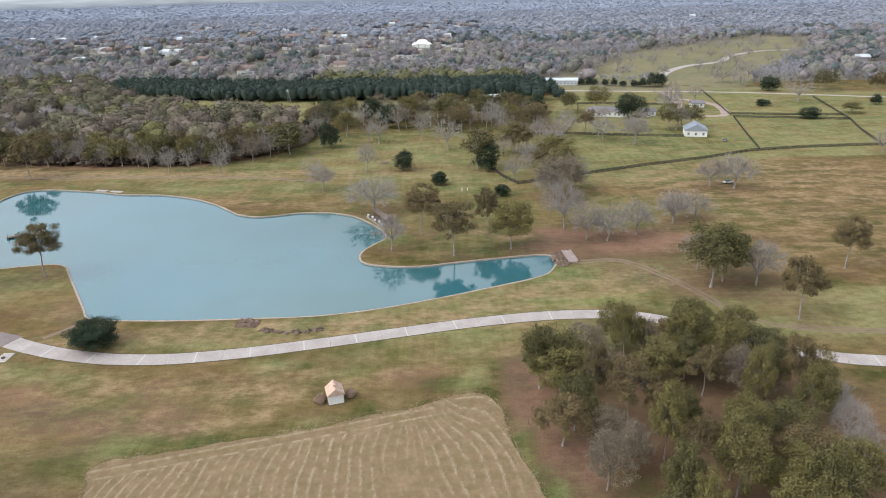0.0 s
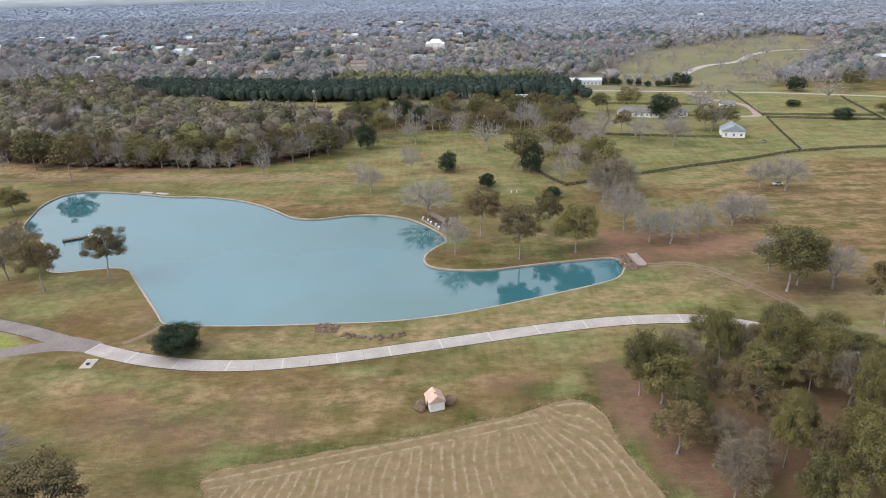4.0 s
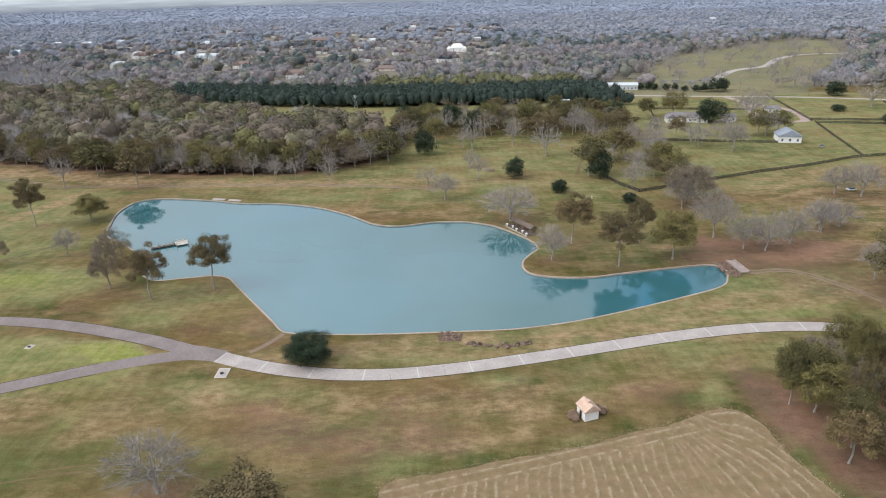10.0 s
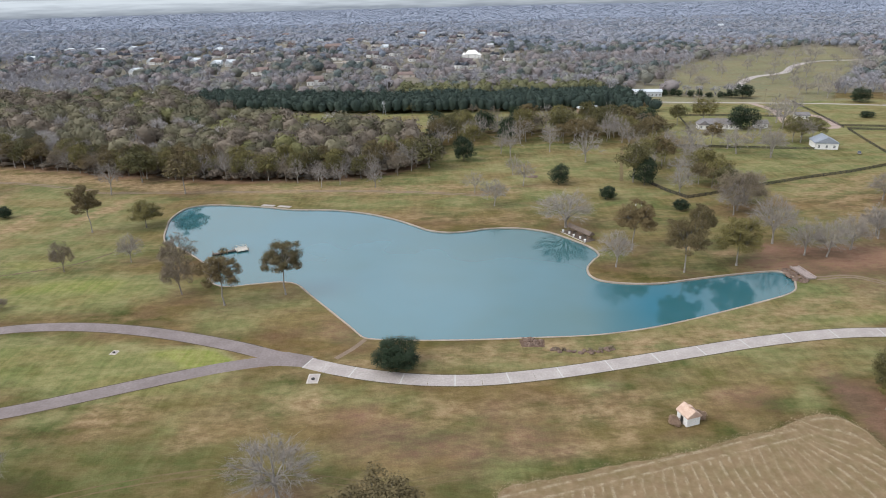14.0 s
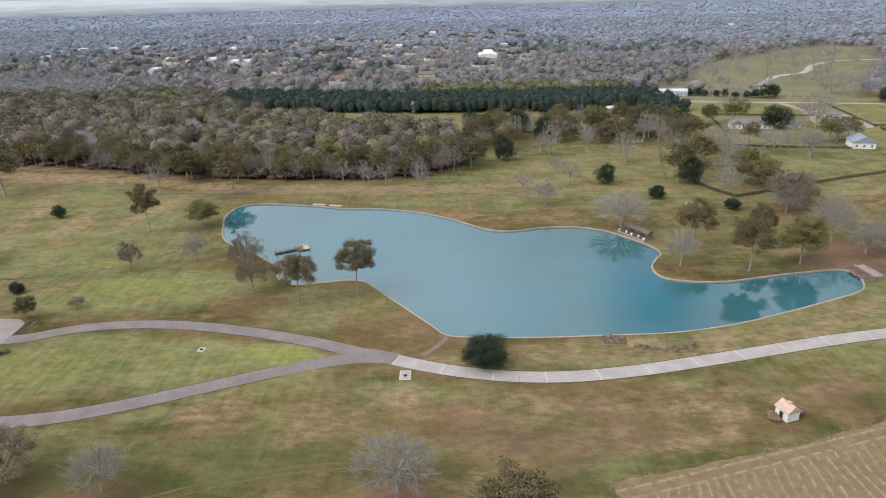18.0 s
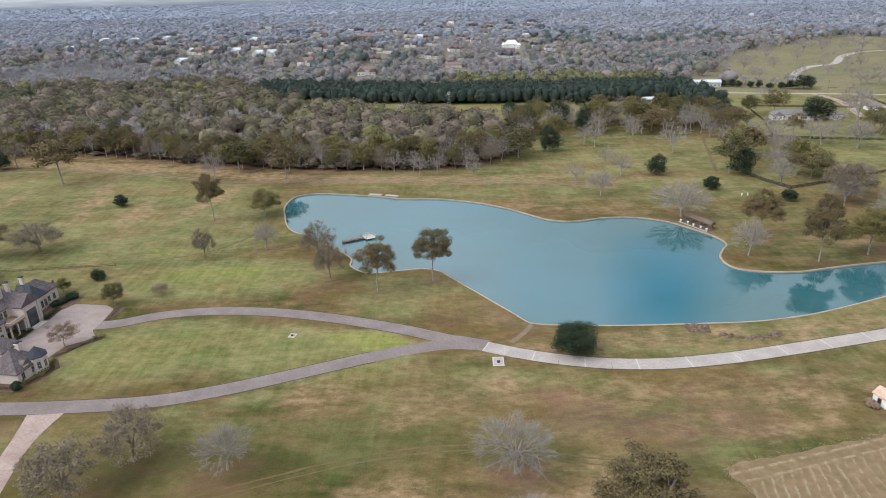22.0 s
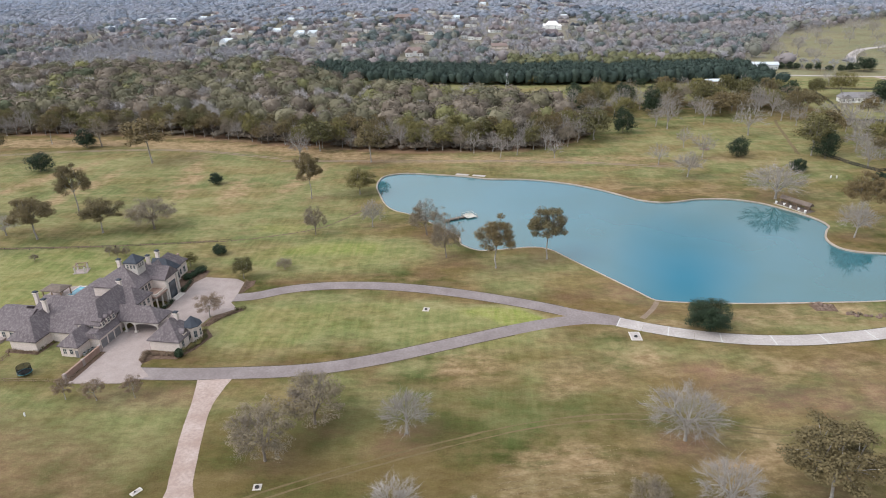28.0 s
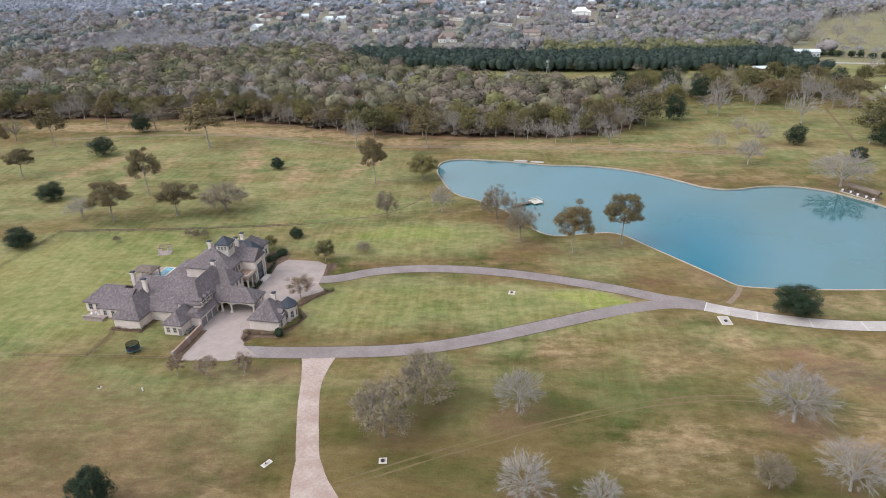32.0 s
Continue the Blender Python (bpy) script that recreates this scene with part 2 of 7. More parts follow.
M_BED = plain("mulch_bed", (0.10, 0.062, 0.042), (0.16, 0.105, 0.075), 2.5, 0.95, bump=0.05)
M_STONE = plain("field_rock", (0.12, 0.08, 0.06), (0.21, 0.15, 0.118), 1.5, 0.9, bump=0.05)
M_LIME = plain("limestone_wall", (0.6, 0.51, 0.458), (0.68, 0.595, 0.535), 1.0, 0.85, bump=0.01)
M_TRIM = plain("cast_stone_trim", (0.48, 0.43, 0.385), (0.54, 0.49, 0.44), 1.0, 0.8)
M_BRICKRED = plain("brown_brick", (0.27, 0.175, 0.135), (0.33, 0.225, 0.18), 2.0, 0.9)
M_WOOD = plain("weathered_timber", (0.20, 0.14, 0.095), (0.28, 0.205, 0.145), 2.0, 0.85, bump=0.01)
M_PALEWOOD = plain("bleached_deck_boards", (0.42, 0.39, 0.34), (0.52, 0.49, 0.44), 2.0, 0.85)
M_DARKWOOD = plain("dark_stained_timber", (0.12, 0.092, 0.075), (0.18, 0.14, 0.115), 2.0, 0.85, bump=0.01)
M_BLACK = plain("black_paint", (0.028, 0.026, 0.025), (0.05, 0.046, 0.043), 2.0, 0.7)
M_WHITE = plain("white_paint", (0.72, 0.71, 0.69), (0.8, 0.79, 0.77), 1.0, 0.6)
M_METALROOF = plain("pale_metal_roof", (0.52, 0.55, 0.58), (0.62, 0.65, 0.67), 0.5, 0.45, 0.2)
M_TERRACOTTA = plain("terracotta_tiles", (0.49, 0.34, 0.26), (0.59, 0.44, 0.35), 2.0, 0.85, bump=0.02)
M_FARGREY = plain("grey_shingles", (0.17, 0.16, 0.165), (0.24, 0.225, 0.225), 1.0, 0.9)
M_BARNROOF = plain("blue_grey_metal_roof", (0.25, 0.275, 0.32), (0.31, 0.34, 0.385), 0.5, 0.5, 0.1)
M_FARRED = plain("red_tile_roof", (0.185, 0.135, 0.12), (0.235, 0.178, 0.16), 1.0, 0.9)
M_GALV = plain("galvanised_steel", (0.35, 0.36, 0.37), (0.45, 0.46, 0.47), 2.0, 0.45, 0.7)


def shingle(name, a, b, streak):
    n = Nodes(name, 0.88)
    v = n.coords("Object")
    rows = n.node("ShaderNodeTexWave", Scale=2.2, Distortion=0.6, Detail=2.0)
    rows.bands_direction = "Z"
    n.link(v, rows.inputs["Vector"])
    blotch = n.noise(v, 0.3, 5, 0.62, 0.3, 0.7)
    run = n.noise(n.coords("Object", (1.9, 1.9, 0.1)), 1.0, 4, 0.65, 0.44, 0.74)
    c = n.mix(blotch, a, b)
    c = n.mix(n.math("MULTIPLY", run, 0.75), c, streak)
    c = n.mix(n.math("MULTIPLY", rows.outputs["Fac"], 0.25), c, [x * 0.6 for x in a])
    n.colour(c)
    n.bump(rows.outputs["Fac"], 0.4, 0.03)
    return n.mat


M_SHINGLE = shingle("aged_shingles", (0.092, 0.074, 0.078), (0.135, 0.11, 0.114), (0.25, 0.216, 0.214))
M_SLATE = shingle("blue_slate", (0.042, 0.048, 0.06), (0.058, 0.064, 0.078), (0.08, 0.086, 0.1))


def glass(name, c):
    n = Nodes(name, 0.08)
    n.bsdf.inputs["Specular IOR Level"].default_value = 0.6
    n.colour(n.mix(n.noise(n.world(), 0.4, 2), c, [x * 0.5 for x in c]))
    return n.mat


M_PANE = glass("dark_window_glass", (0.06, 0.075, 0.09))


def water_material():
    n = Nodes("pond_water", 0.035)
    n.bsdf.inputs["IOR"].default_value = 1.7
    n.bsdf.inputs["Specular IOR Level"].default_value = 0.9
    v = n.world()
    depth = n.noise(v, 0.013, 3, lo=0.4, hi=0.62)
    n.colour(n.mix(depth, (0.03, 0.104, 0.112), (0.036, 0.128, 0.16)))
    rip = n.noise(v, 0.9, 3)
    n.bump(rip, 0.02, 0.02)
    return n.mat


M_WATER = water_material()


def ground_material():
    n = Nodes("pasture_turf", 0.95)
    v = n.world()
    wide = n.world((0.6, 1.0, 1.0))
    big = n.noise(wide, 0.02, 3, 0.5, 0.40, 0.60)
    mid = n.noise(wide, 0.06, 5, 0.6, 0.42, 0.60)
    mid2 = n.noise(wide, 0.15, 5, 0.6, 0.43, 0.62)
    small = n.noise(wide, 0.5, 6, 0.7, 0.38, 0.64)
    fine = n.noise(v, 2.2, 4, 0.7, 0.36, 0.64)
    rust = n.noise(n.world((0.05, 0.085, 1.0)), 1.0, 5, 0.6, 0.50, 0.66)
    mown = n.noise(n.world((0.9, 0.12, 1)), 0.55, 4, 0.6, 0.40, 0.64)
    turf = n.attr("turf", "Vector")
    sep = n.t.nodes.new("ShaderNodeSeparateXYZ")
    n.link(turf, sep.inputs[0])
    lush, dry, litter = sep.outputs[0], sep.outputs[1], sep.outputs[2]
    c = n.mix(big, (0.112, 0.096, 0.029), (0.178, 0.121, 0.052))
    c = n.mix(n.math("MULTIPLY", mid, 0.88), c, (0.047, 0.063, 0.015))
    c = n.mix(n.math("MULTIPLY", mid2, 0.7), c, (0.250, 0.172, 0.091))
    c = n.mix(n.math("MULTIPLY", rust, n.math("SUBTRACT", 0.8, n.math("MULTIPLY", lush, 0.45))), c, (0.135, 0.080, 0.044))
    c = n.mix(n.math("MULTIPLY", mown, 0.14), c, (0.250, 0.185, 0.083))
    lushm = n.math("MINIMUM", n.math("MULTIPLY", lush, n.math("ADD", n.math("MULTIPLY", mid, 0.75), 0.36)), 0.84)
    c = n.mix(lushm, c, n.mix(n.math("MULTIPLY", mid2, 0.45), n.mix(big, (0.142, 0.164, 0.063), (0.235, 0.228, 0.101)), (0.340, 0.296, 0.158)))
    fresh = n.math("MINIMUM", n.math("MAXIMUM", n.math("MULTIPLY", n.math("SUBTRACT", lush, 1.1), 0.8), 0.0), 0.75)
    c = n.mix(fresh, c, (0.215, 0.260, 0.050))
    c = n.mix(n.math("MULTIPLY", mown, n.math("MULTIPLY", lush, 0.2)), c, (0.38, 0.325, 0.155))
    drym = n.math("MINIMUM", n.math("MULTIPLY", dry, n.math("ADD", n.math("MULTIPLY", mid2, 0.9), 0.3)), 0.85)
    c = n.mix(drym, c, n.mix(small, (0.36, 0.258, 0.152), (0.275, 0.185, 0.105)))
    litm = n.math("MINIMUM", n.math("MULTIPLY", litter, n.math("ADD", n.math("MULTIPLY", small, 0.8), 0.42)), 0.92)
    c = n.mix(litm, c, n.mix(mid, (0.275, 0.160, 0.116), (0.172, 0.112, 0.076)))
    c = n.mix(n.math("MULTIPLY", n.attr("dark_grass"), n.math("ADD", n.math("MULTIPLY", mid, 0.5), 0.5)), c, n.mix(small, (0.066, 0.074, 0.02), (0.105, 0.09, 0.03)))
    c = n.mix(n.attr("town_haze"), c, n.mix(mid2, (0.27, 0.25, 0.215), (0.17, 0.155, 0.12)))
    c = n.mix(n.math("MULTIPLY", small, 0.6), c, (0.52, 0.5, 0.42), "MULTIPLY")
    c = n.mix(n.math("MULTIPLY", fine, 0.36), c, (0.5, 0.48, 0.42), "MULTIPLY")
    n.bsdf.inputs["Specular IOR Level"].default_value = 0.08
    n.colour(c)
    n.bump(n.math("ADD", small, fine), 0.45, 0.12)
    return n.mat


M_GROUND = ground_material()


def hay_material():
    n = Nodes("cut_hay_stubble", 0.95)
    v = n.world()
    mid, small, fine = n.noise(v, 0.25, 5, 0.6), n.noise(v, 1.1, 4), n.noise(v, 4.0, 4, 0.7)
    c = n.mix(mid, (0.172, 0.114, 0.063), (0.248, 0.168, 0.1))
    c = n.mix(n.math("MULTIPLY", n.noise(v, 0.21, 4, 0.6, 0.45, 0.65), 0.7), c, (0.148, 0.118, 0.052))
    c = n.mix(n.math("MULTIPLY", n.noise(v, 0.6, 5, 0.65, 0.45, 0.65), 0.45), c, (0.33, 0.25, 0.155))
    c = n.mix(n.math("MULTIPLY", small, 0.5), c, (0.19, 0.135, 0.068))
    c = n.mix(n.math("MULTIPLY", fine, 0.3), c, (0.19, 0.135, 0.065))
    straw = n.math("MULTIPLY", n.attr("straw"), n.math("ADD", n.noise(v, 2.6, 4, 0.75, 0.42, 0.58), 0.22))
    c = n.mix(n.math("MINIMUM", straw, 0.62), c, (0.385, 0.32, 0.22))
    n.colour(c)
    n.bump(fine, 0.6, 0.1)
    return n.mat


M_HAY = hay_material()


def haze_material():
    """The last miles of woodland, with haze painted as a glowing gradient that fades up into the sky."""
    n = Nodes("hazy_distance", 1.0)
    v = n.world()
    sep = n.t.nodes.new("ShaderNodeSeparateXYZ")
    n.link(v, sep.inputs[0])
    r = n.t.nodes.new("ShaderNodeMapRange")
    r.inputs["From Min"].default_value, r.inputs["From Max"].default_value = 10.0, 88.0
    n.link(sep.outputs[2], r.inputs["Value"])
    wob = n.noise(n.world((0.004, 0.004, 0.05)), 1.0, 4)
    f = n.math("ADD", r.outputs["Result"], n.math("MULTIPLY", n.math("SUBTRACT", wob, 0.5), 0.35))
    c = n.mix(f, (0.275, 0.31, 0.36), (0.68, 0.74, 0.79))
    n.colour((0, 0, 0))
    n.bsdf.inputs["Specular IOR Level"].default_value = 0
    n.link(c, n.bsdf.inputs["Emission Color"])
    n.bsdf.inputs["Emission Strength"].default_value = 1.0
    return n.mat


M_HAZE = haze_material()


# ---- mesh helpers ----
class Mesh:
    """Gathers corners and faces of one mesh."""

    def __init__(self):
        self.v, self.f = [], []

    def add(self, verts, faces):
        b = len(self.v)
        self.v += [tuple(p) for p in verts]
        self.f += [tuple(i + b for i in f) for f in faces]
        return self

    def box(self, x0, x1, y0, y1, z0, z1, m=None):
        p = [(x, y, z) for z in (z0, z1) for y in (y0, y1) for x in (x0, x1)]
        if m:
            p = [m @ Vector(q) for q in p]
        return self.add(p, [(0, 2, 3, 1), (4, 5, 7, 6), (0, 1, 5, 4), (2, 6, 7, 3), (0, 4, 6, 2), (1, 3, 7, 5)])

    def bevel_box(self, x0, x1, y0, y1, z0, z1, b, m=None):
        """A box whose top edges are chamfered by b."""
        p = [(x0, y0, z0), (x1, y0, z0), (x1, y1, z0), (x0, y1, z0),
             (x0, y0, z1 - b), (x1, y0, z1 - b), (x1, y1, z1 - b), (x0, y1, z1 - b),
             (x0 + b, y0 + b, z1), (x1 - b, y0 + b, z1), (x1 - b, y1 - b, z1), (x0 + b, y1 - b, z1)]
        if m:
            p = [m @ Vector(q) for q in p]
        f = [(3, 2, 1, 0), (8, 9, 10, 11)]
        for k in (0, 4):
            f += [(k + i, k + (i + 1) % 4, k + 4 + (i + 1) % 4, k + 4 + i) for i in range(4)]
        return self.add(p, f)

    def prism(self, ring, z0, z1):
        """An upright prism over a ring of plan corners, counter-clockwise."""
        n = len(ring)
        p = [(x, y, z0) for x, y in ring] + [(x, y, z1) for x, y in ring]
        f = [tuple(range(n, 2 * n)), tuple(reversed(range(n)))]
        f += [(i, (i + 1) % n, n + (i + 1) % n, n + i) for i in range(n)]
        return self.add(p, f)

    def tube(self, p0, p1, r0, r1, n=6, cap=True):
        p0, p1 = Vector(p0), Vector(p1)
        d = (p1 - p0).normalized()
        a = d.orthogonal().normalized()
        c = d.cross(a)
        ring = [a * math.cos(6.2832 * i / n) + c * math.sin(6.2832 * i / n) for i in range(n)]
        p = [p0 + q * r0 for q in ring] + [p1 + q * r1 for q in ring]
        f = [(i, (i + 1) % n, n + (i + 1) % n, n + i) for i in range(n)]
        if cap:
            f += [tuple(range(n, 2 * n)), tuple(reversed(range(n)))]
        return self.add(p, f)

    def cone(self, ring, z0, tip):
        n = len(ring)
        return self.add([(x, y, z0) for x, y in ring] + [tip], [(i, (i + 1) % n, n) for i in range(n)] + [tuple(reversed(range(n)))])

    def done(self, name, material, smooth=False):
        me = bpy.data.meshes.new(name)
        me.from_pydata(self.v, [], self.f)
        me.materials.append(material)
        if smooth:
            me.polygons.foreach_set("use_smooth", [True] * len(me.polygons))
        me.update()
        return me


def thing(name, m, label, category, group="", kind=""):
    """An empty at a thing's base, which carries its parts."""
    ob = new(name)
    ob.empty_display_size = 0.2
    ob.matrix_basis = m
    return tagged(ob, label, category, group, kind)


def part(name, mesh, material, parent, label="", m=None, smooth=False):
    """One mesh object under a thing or under a part."""
    me = mesh.done(name, material, smooth) if isinstance(mesh, Mesh) else mesh
    ob = new(name, me)
    ob.parent = parent
    if m is not None:
        ob.matrix_basis = m
    if label:
        tagged(ob, label)
    return ob


def single(name, mesh, material, label, category="", kind="", m=None, group="", smooth=False):
    ob = new(name, mesh.done(name, material, smooth) if isinstance(mesh, Mesh) else mesh)
    if m is not None:
        ob.matrix_basis = m
    return tagged(ob, label, category, group, kind)


def curve(points, step, closed=False):
    """A smooth line through plan points, sampled at even steps."""
    n = len(points)
    pts, out = [Vector(p) for p in points], []
    for i in range(n if closed else n - 1):
        if closed:
            p0, p1, p2, p3 = (pts[(i + k - 1) % n] for k in range(4))
        else:
            p1, p2 = pts[i], pts[i + 1]
            p0 = pts[i - 1] if i else p1 * 2 - p2
            p3 = pts[i + 2] if i + 2 < n else p2 * 2 - p1
        for k in range(12):
            t = k / 12
            out.append(0.5 * ((2 * p1) + (p2 - p0) * t + (2 * p0 - 5 * p1 + 4 * p2 - p3) * t * t + (3 * p1 - p0 - 3 * p2 + p3) * t ** 3))
    out.append(out[0].copy() if closed else pts[-1])
    arc = [0.0]
    for a, b in zip(out, out[1:]):
        arc.append(arc[-1] + (b - a).length)
    m = max(2, round(arc[-1] / step))
    s = np.linspace(0, arc[-1], m + 1)
    xs, ys = np.interp(s, arc, [p.x for p in out]), np.interp(s, arc, [p.y for p in out])
    line = [Vector((x, y)) for x, y in zip(xs, ys)]
    return line[:-1] if closed else line


def sides(line, closed=False):
    """The unit normals (to the left) along a line."""
    n, out = len(line), []
    for i in range(n):
        a = line[(i - 1) % n] if closed or i else line[0]
        b = line[(i + 1) % n] if closed or i < n - 1 else line[-1]
        d = (b - a).normalized()
        out.append(Vector((-d.y, d.x)))
    return out


def ribbon(line, widths, z0, z1, closed=False, wobble=0.0, rng=None):
    """A slab along a line: widths is one half-width or (left, right) half-widths, or a list of half-widths."""
    nrm, m = sides(line, closed), Mesh()
    n = len(line)
    for i, (p, q) in enumerate(zip(line, nrm)):
        w = widths[i] if isinstance(widths, list) else widths
        l, r = w if isinstance(w, tuple) else (w, w)
        if wobble:
            l, r = l + rng.uniform(-wobble, wobble), r + rng.uniform(-wobble, wobble)
        a, b = p + q * l, p - q * r
        m.v += [(a.x, a.y, z0), (a.x, a.y, z1), (b.x, b.y, z1), (b.x, b.y, z0)]
    for i in range(n if closed else n - 1):
        a, b = 4 * i, 4 * ((i + 1) % n)
        m.f += [(a + k, a + k + 1, b + k + 1, b + k) for k in range(3)]
    if not closed:
        m.f += [(0, 3, 2, 1), (4 * n - 4, 4 * n - 3, 4 * n - 2, 4 * n - 1)]
    m.f = [tuple(reversed(f)) for f in m.f]
    return m


def inside(x, y, ring):
    hit, n = False, len(ring)
    for i in range(n):
        (x0, y0), (x1, y1) = ring[i], ring[i - 1]
        if (y0 > y) != (y1 > y) and x < (x1 - x0) * (y - y0) / (y1 - y0) + x0:
            hit = not hit
    return hit


def inside_many(x, y, ring):
    """The same for arrays of places."""
    hit = np.zeros(len(x), bool)
    n = len(ring)
    for i in range(n):
        (x0, y0), (x1, y1) = ring[i], ring[i - 1]
        if y0 == y1:
            continue
        hit ^= ((y0 > y) != (y1 > y)) & (x < (x1 - x0) * (y - y0) / (y1 - y0) + x0)
    return hit


def at(x, y, turn=0.0, z=0.0):
    return pose(x, y, z, 0, 0, turn)


# ---- the plan ----
NORTH_SHORE = [(-163, 211), (-165, 220), (-182.5, 240.5), (-191, 247), (-196, 255), (-200, 268), (-203, 281), (-202, 294), (-196, 299.5), (-186, 300),
               (-164, 295), (-149.7, 290), (-131.6, 288), (-114.8, 281.6), (-101.6, 272.3), (-92.7, 263.5), (-86.8, 257.4), (-79, 254.2), (-71, 255), (-61.8, 257.8), (-50, 257.6), (-41, 254)]
EAST_ARM = [(-35, 249), (-25.2, 235), (-23.2, 226), (-26.3, 221), (-30, 214), (-30.5, 207.5), (-27.5, 202.6), (-19.4, 200), (-8.8, 199.6), (2.6, 202.2),
            (16.8, 205.2), (33, 207.4), (36.5, 203), (34.6, 196.8), (31.8, 191.7), (26, 187.7), (13.8, 182.3)]
SOUTH_SHORE = [(-2.5, 175.5), (-19.6, 169.2), (-34.2, 165.8), (-43.5, 164.8), (-54.3, 164.5), (-73, 164), (-89, 164.4), (-102, 165.8), (-105.5, 168.5), (-108.7, 173.4),
               (-124.8, 196.4), (-130.9, 205), (-137, 207.4), (-146, 206), (-156, 204.6)]
SHORE = curve(NORTH_SHORE + EAST_ARM + SOUTH_SHORE, 1.6, closed=True)
SHORE_XY = [(p.x, p.y) for p in SHORE]
MAIN_ROAD = [(-117.5, 153.4), (-108.8, 149.7), (-99.5, 146.6), (-87.7, 144.1), (-76.3, 143.3), (-66.3, 143.8), (-51.7, 146), (-38, 149), (-25.4, 152), (-12.4, 155.2),
             (4.4, 159.2), (21.4, 162.2), (34.6, 163.3), (47.8, 162.6), (58, 159.3), (70, 152.5), (82, 144.5), (93.7, 138.6), (104.6, 136.4), (125, 134), (160, 133), (230, 138)]
UPPER_DRIVE = [(-117.5, 154), (-126, 157), (-133, 160.2), (-140, 163.4), (-151, 167.6), (-165, 172.2), (-179.9, 175.7), (-194, 177.4), (-207.5, 177.1), (-218.5, 174.6), (-227.5, 170.5), (-236, 169)]
LOWER_DRIVE = [(-117.5, 154), (-127, 154.9), (-138, 152.6), (-148.3, 149), (-160, 144.2), (-171.5, 139.4), (-183, 134.8), (-195, 131), (-206, 129), (-219.4, 128.1), (-234.4, 127.6), (-247, 128)]
LANE = [(-224.3, 125.2), (-223.3, 112), (-220.7, 99), (-218, 88), (-215.5, 80), (-211, 71), (-204, 62), (-195, 50), (-186, 30), (-182, 0)]
TRACK = [(43, 200.5), (57.6, 200.7), (68.4, 187.4), (74.5, 174.9), (79, 164), (88, 155), (113.6, 150.8), (160, 149), (230, 154)]
HIGHWAY = [(40, 590), (77.6, 582), (149.6, 565.5), (238.4, 546), (337, 508), (420, 478), (560, 430)]
HAY = [(-66, 60), (-68.6, 95), (-71, 100.4), (-68.6, 104.6), (-57, 107.3), (-44.5, 110.6), (-31, 113.8), (-20, 117.5), (-8.5, 121), (0, 124.8), (4, 126), (8.3, 124.6), (10.8, 119), (11.8, 112), (13.4, 104), (16.4, 93), (21, 60)]
ROUGH = [(-360, 122), (-299, 122), (-271.6, 111), (-253.5, 101.7), (-241.6, 91.7), (-234.3, 83.6), (-231, 77), (-229, 40), (-360, 40)]
WOODS = [(-900, 420), (-600, 400), (-496, 394), (-418, 390), (-343, 385), (-265, 356), (-204, 340), (-136, 337), (-102, 352), (-86, 376), (-93, 418), (-117, 455), (-150, 471),
         (-176, 481), (-205, 492), (-233, 515), (-271, 549), (-300, 600), (-340, 650), (-900, 700)]
GROVE = [(18, 136), (18, 110), (25, 98), (33, 84), (42, 68), (74, 66), (71, 92), (74, 106), (80, 126), (79, 139), (71, 147), (58, 152), (44, 151), (34, 143), (22, 139)]
PADDOCKS = [(64, 285), (70, 320), (74, 470), (100, 575), (77, 600), (90, 640), (150, 606), (258, 575), (380, 520), (700, 440), (700, 150), (300, 130), (120, 130), (105, 160), (110, 240)]
PASTURE = [(88, 640), (140, 690), (200, 800), (255, 905), (330, 960), (490, 1095), (570, 1060), (470, 880), (440, 820), (360, 720), (300, 640), (258, 575)]
MEADOW = [(-268, 560), (-205, 492), (-150, 448), (-67, 470), (17, 470), (58, 512), (74, 560), (20, 560), (-107, 560), (-187, 574), (-262, 598)]


# ---- ground ----
# soft patches of the turf: place, half-axes, turn, channel (0 lush, 1 dry, 2 leaf litter), strength
PATCHES = [
    (-216, 152, 22, 15, 0, 0, 1.3), (-149, 158, 13, 3.6, -18, 0, 2.7), (-310, 170, 55, 45, 0, 0, 1.35), (-210, 202, 40, 16, 5, 0, 1.25), (-200, 114, 45, 10, 0, 0, 0.45), (-270, 108, 40, 14, 0, 0, 0.85),
    (-110, 138, 30, 5, -8, 0, 0.6), (-85, 105, 30, 9, 10, 0, 0.3), (-10, 350, 90, 75, 0, 0, 0.75), (110, 320, 60, 22, 20, 0, 0.9), (110, 170, 40, 8, 0, 0, 0.9), (20, 530, 90, 18, 0, 0, 0.7),
    (160, 440, 60, 60, 0, 0, 0.6), (-130, 118, 30, 6, -10, 0, 0.5),
]
PATCHES += [
    (58, 217, 34, 14, 8, 2, 1.0), (15, 218, 24, 14, 0, 0, 0.5), (21, 116, 6, 26, 14, 2, 1.5), (62, 112, 30, 32, 0, 2, 0.75), (-93, 122, 8, 5, -30, 2, 0.8),
    (-62, 116, 10, 4, 5, 2, 0.6), (-78, 108, 6, 3, 0, 2, 0.5), (-40, 126, 14, 4, 5, 1, 0.6), (-255, 92, 20, 12, 0, 2, 0.4), (80, 185, 30, 14, -20, 2, 0.6), (-110, 170, 5, 12, 35, 2, 0.5),
    (-240, 118, 14, 5, 0, 2, 0.45), (-100, 320, 90, 8, -4, 1, 0.7), (-290, 370, 90, 7, -14, 1, 0.8),
]
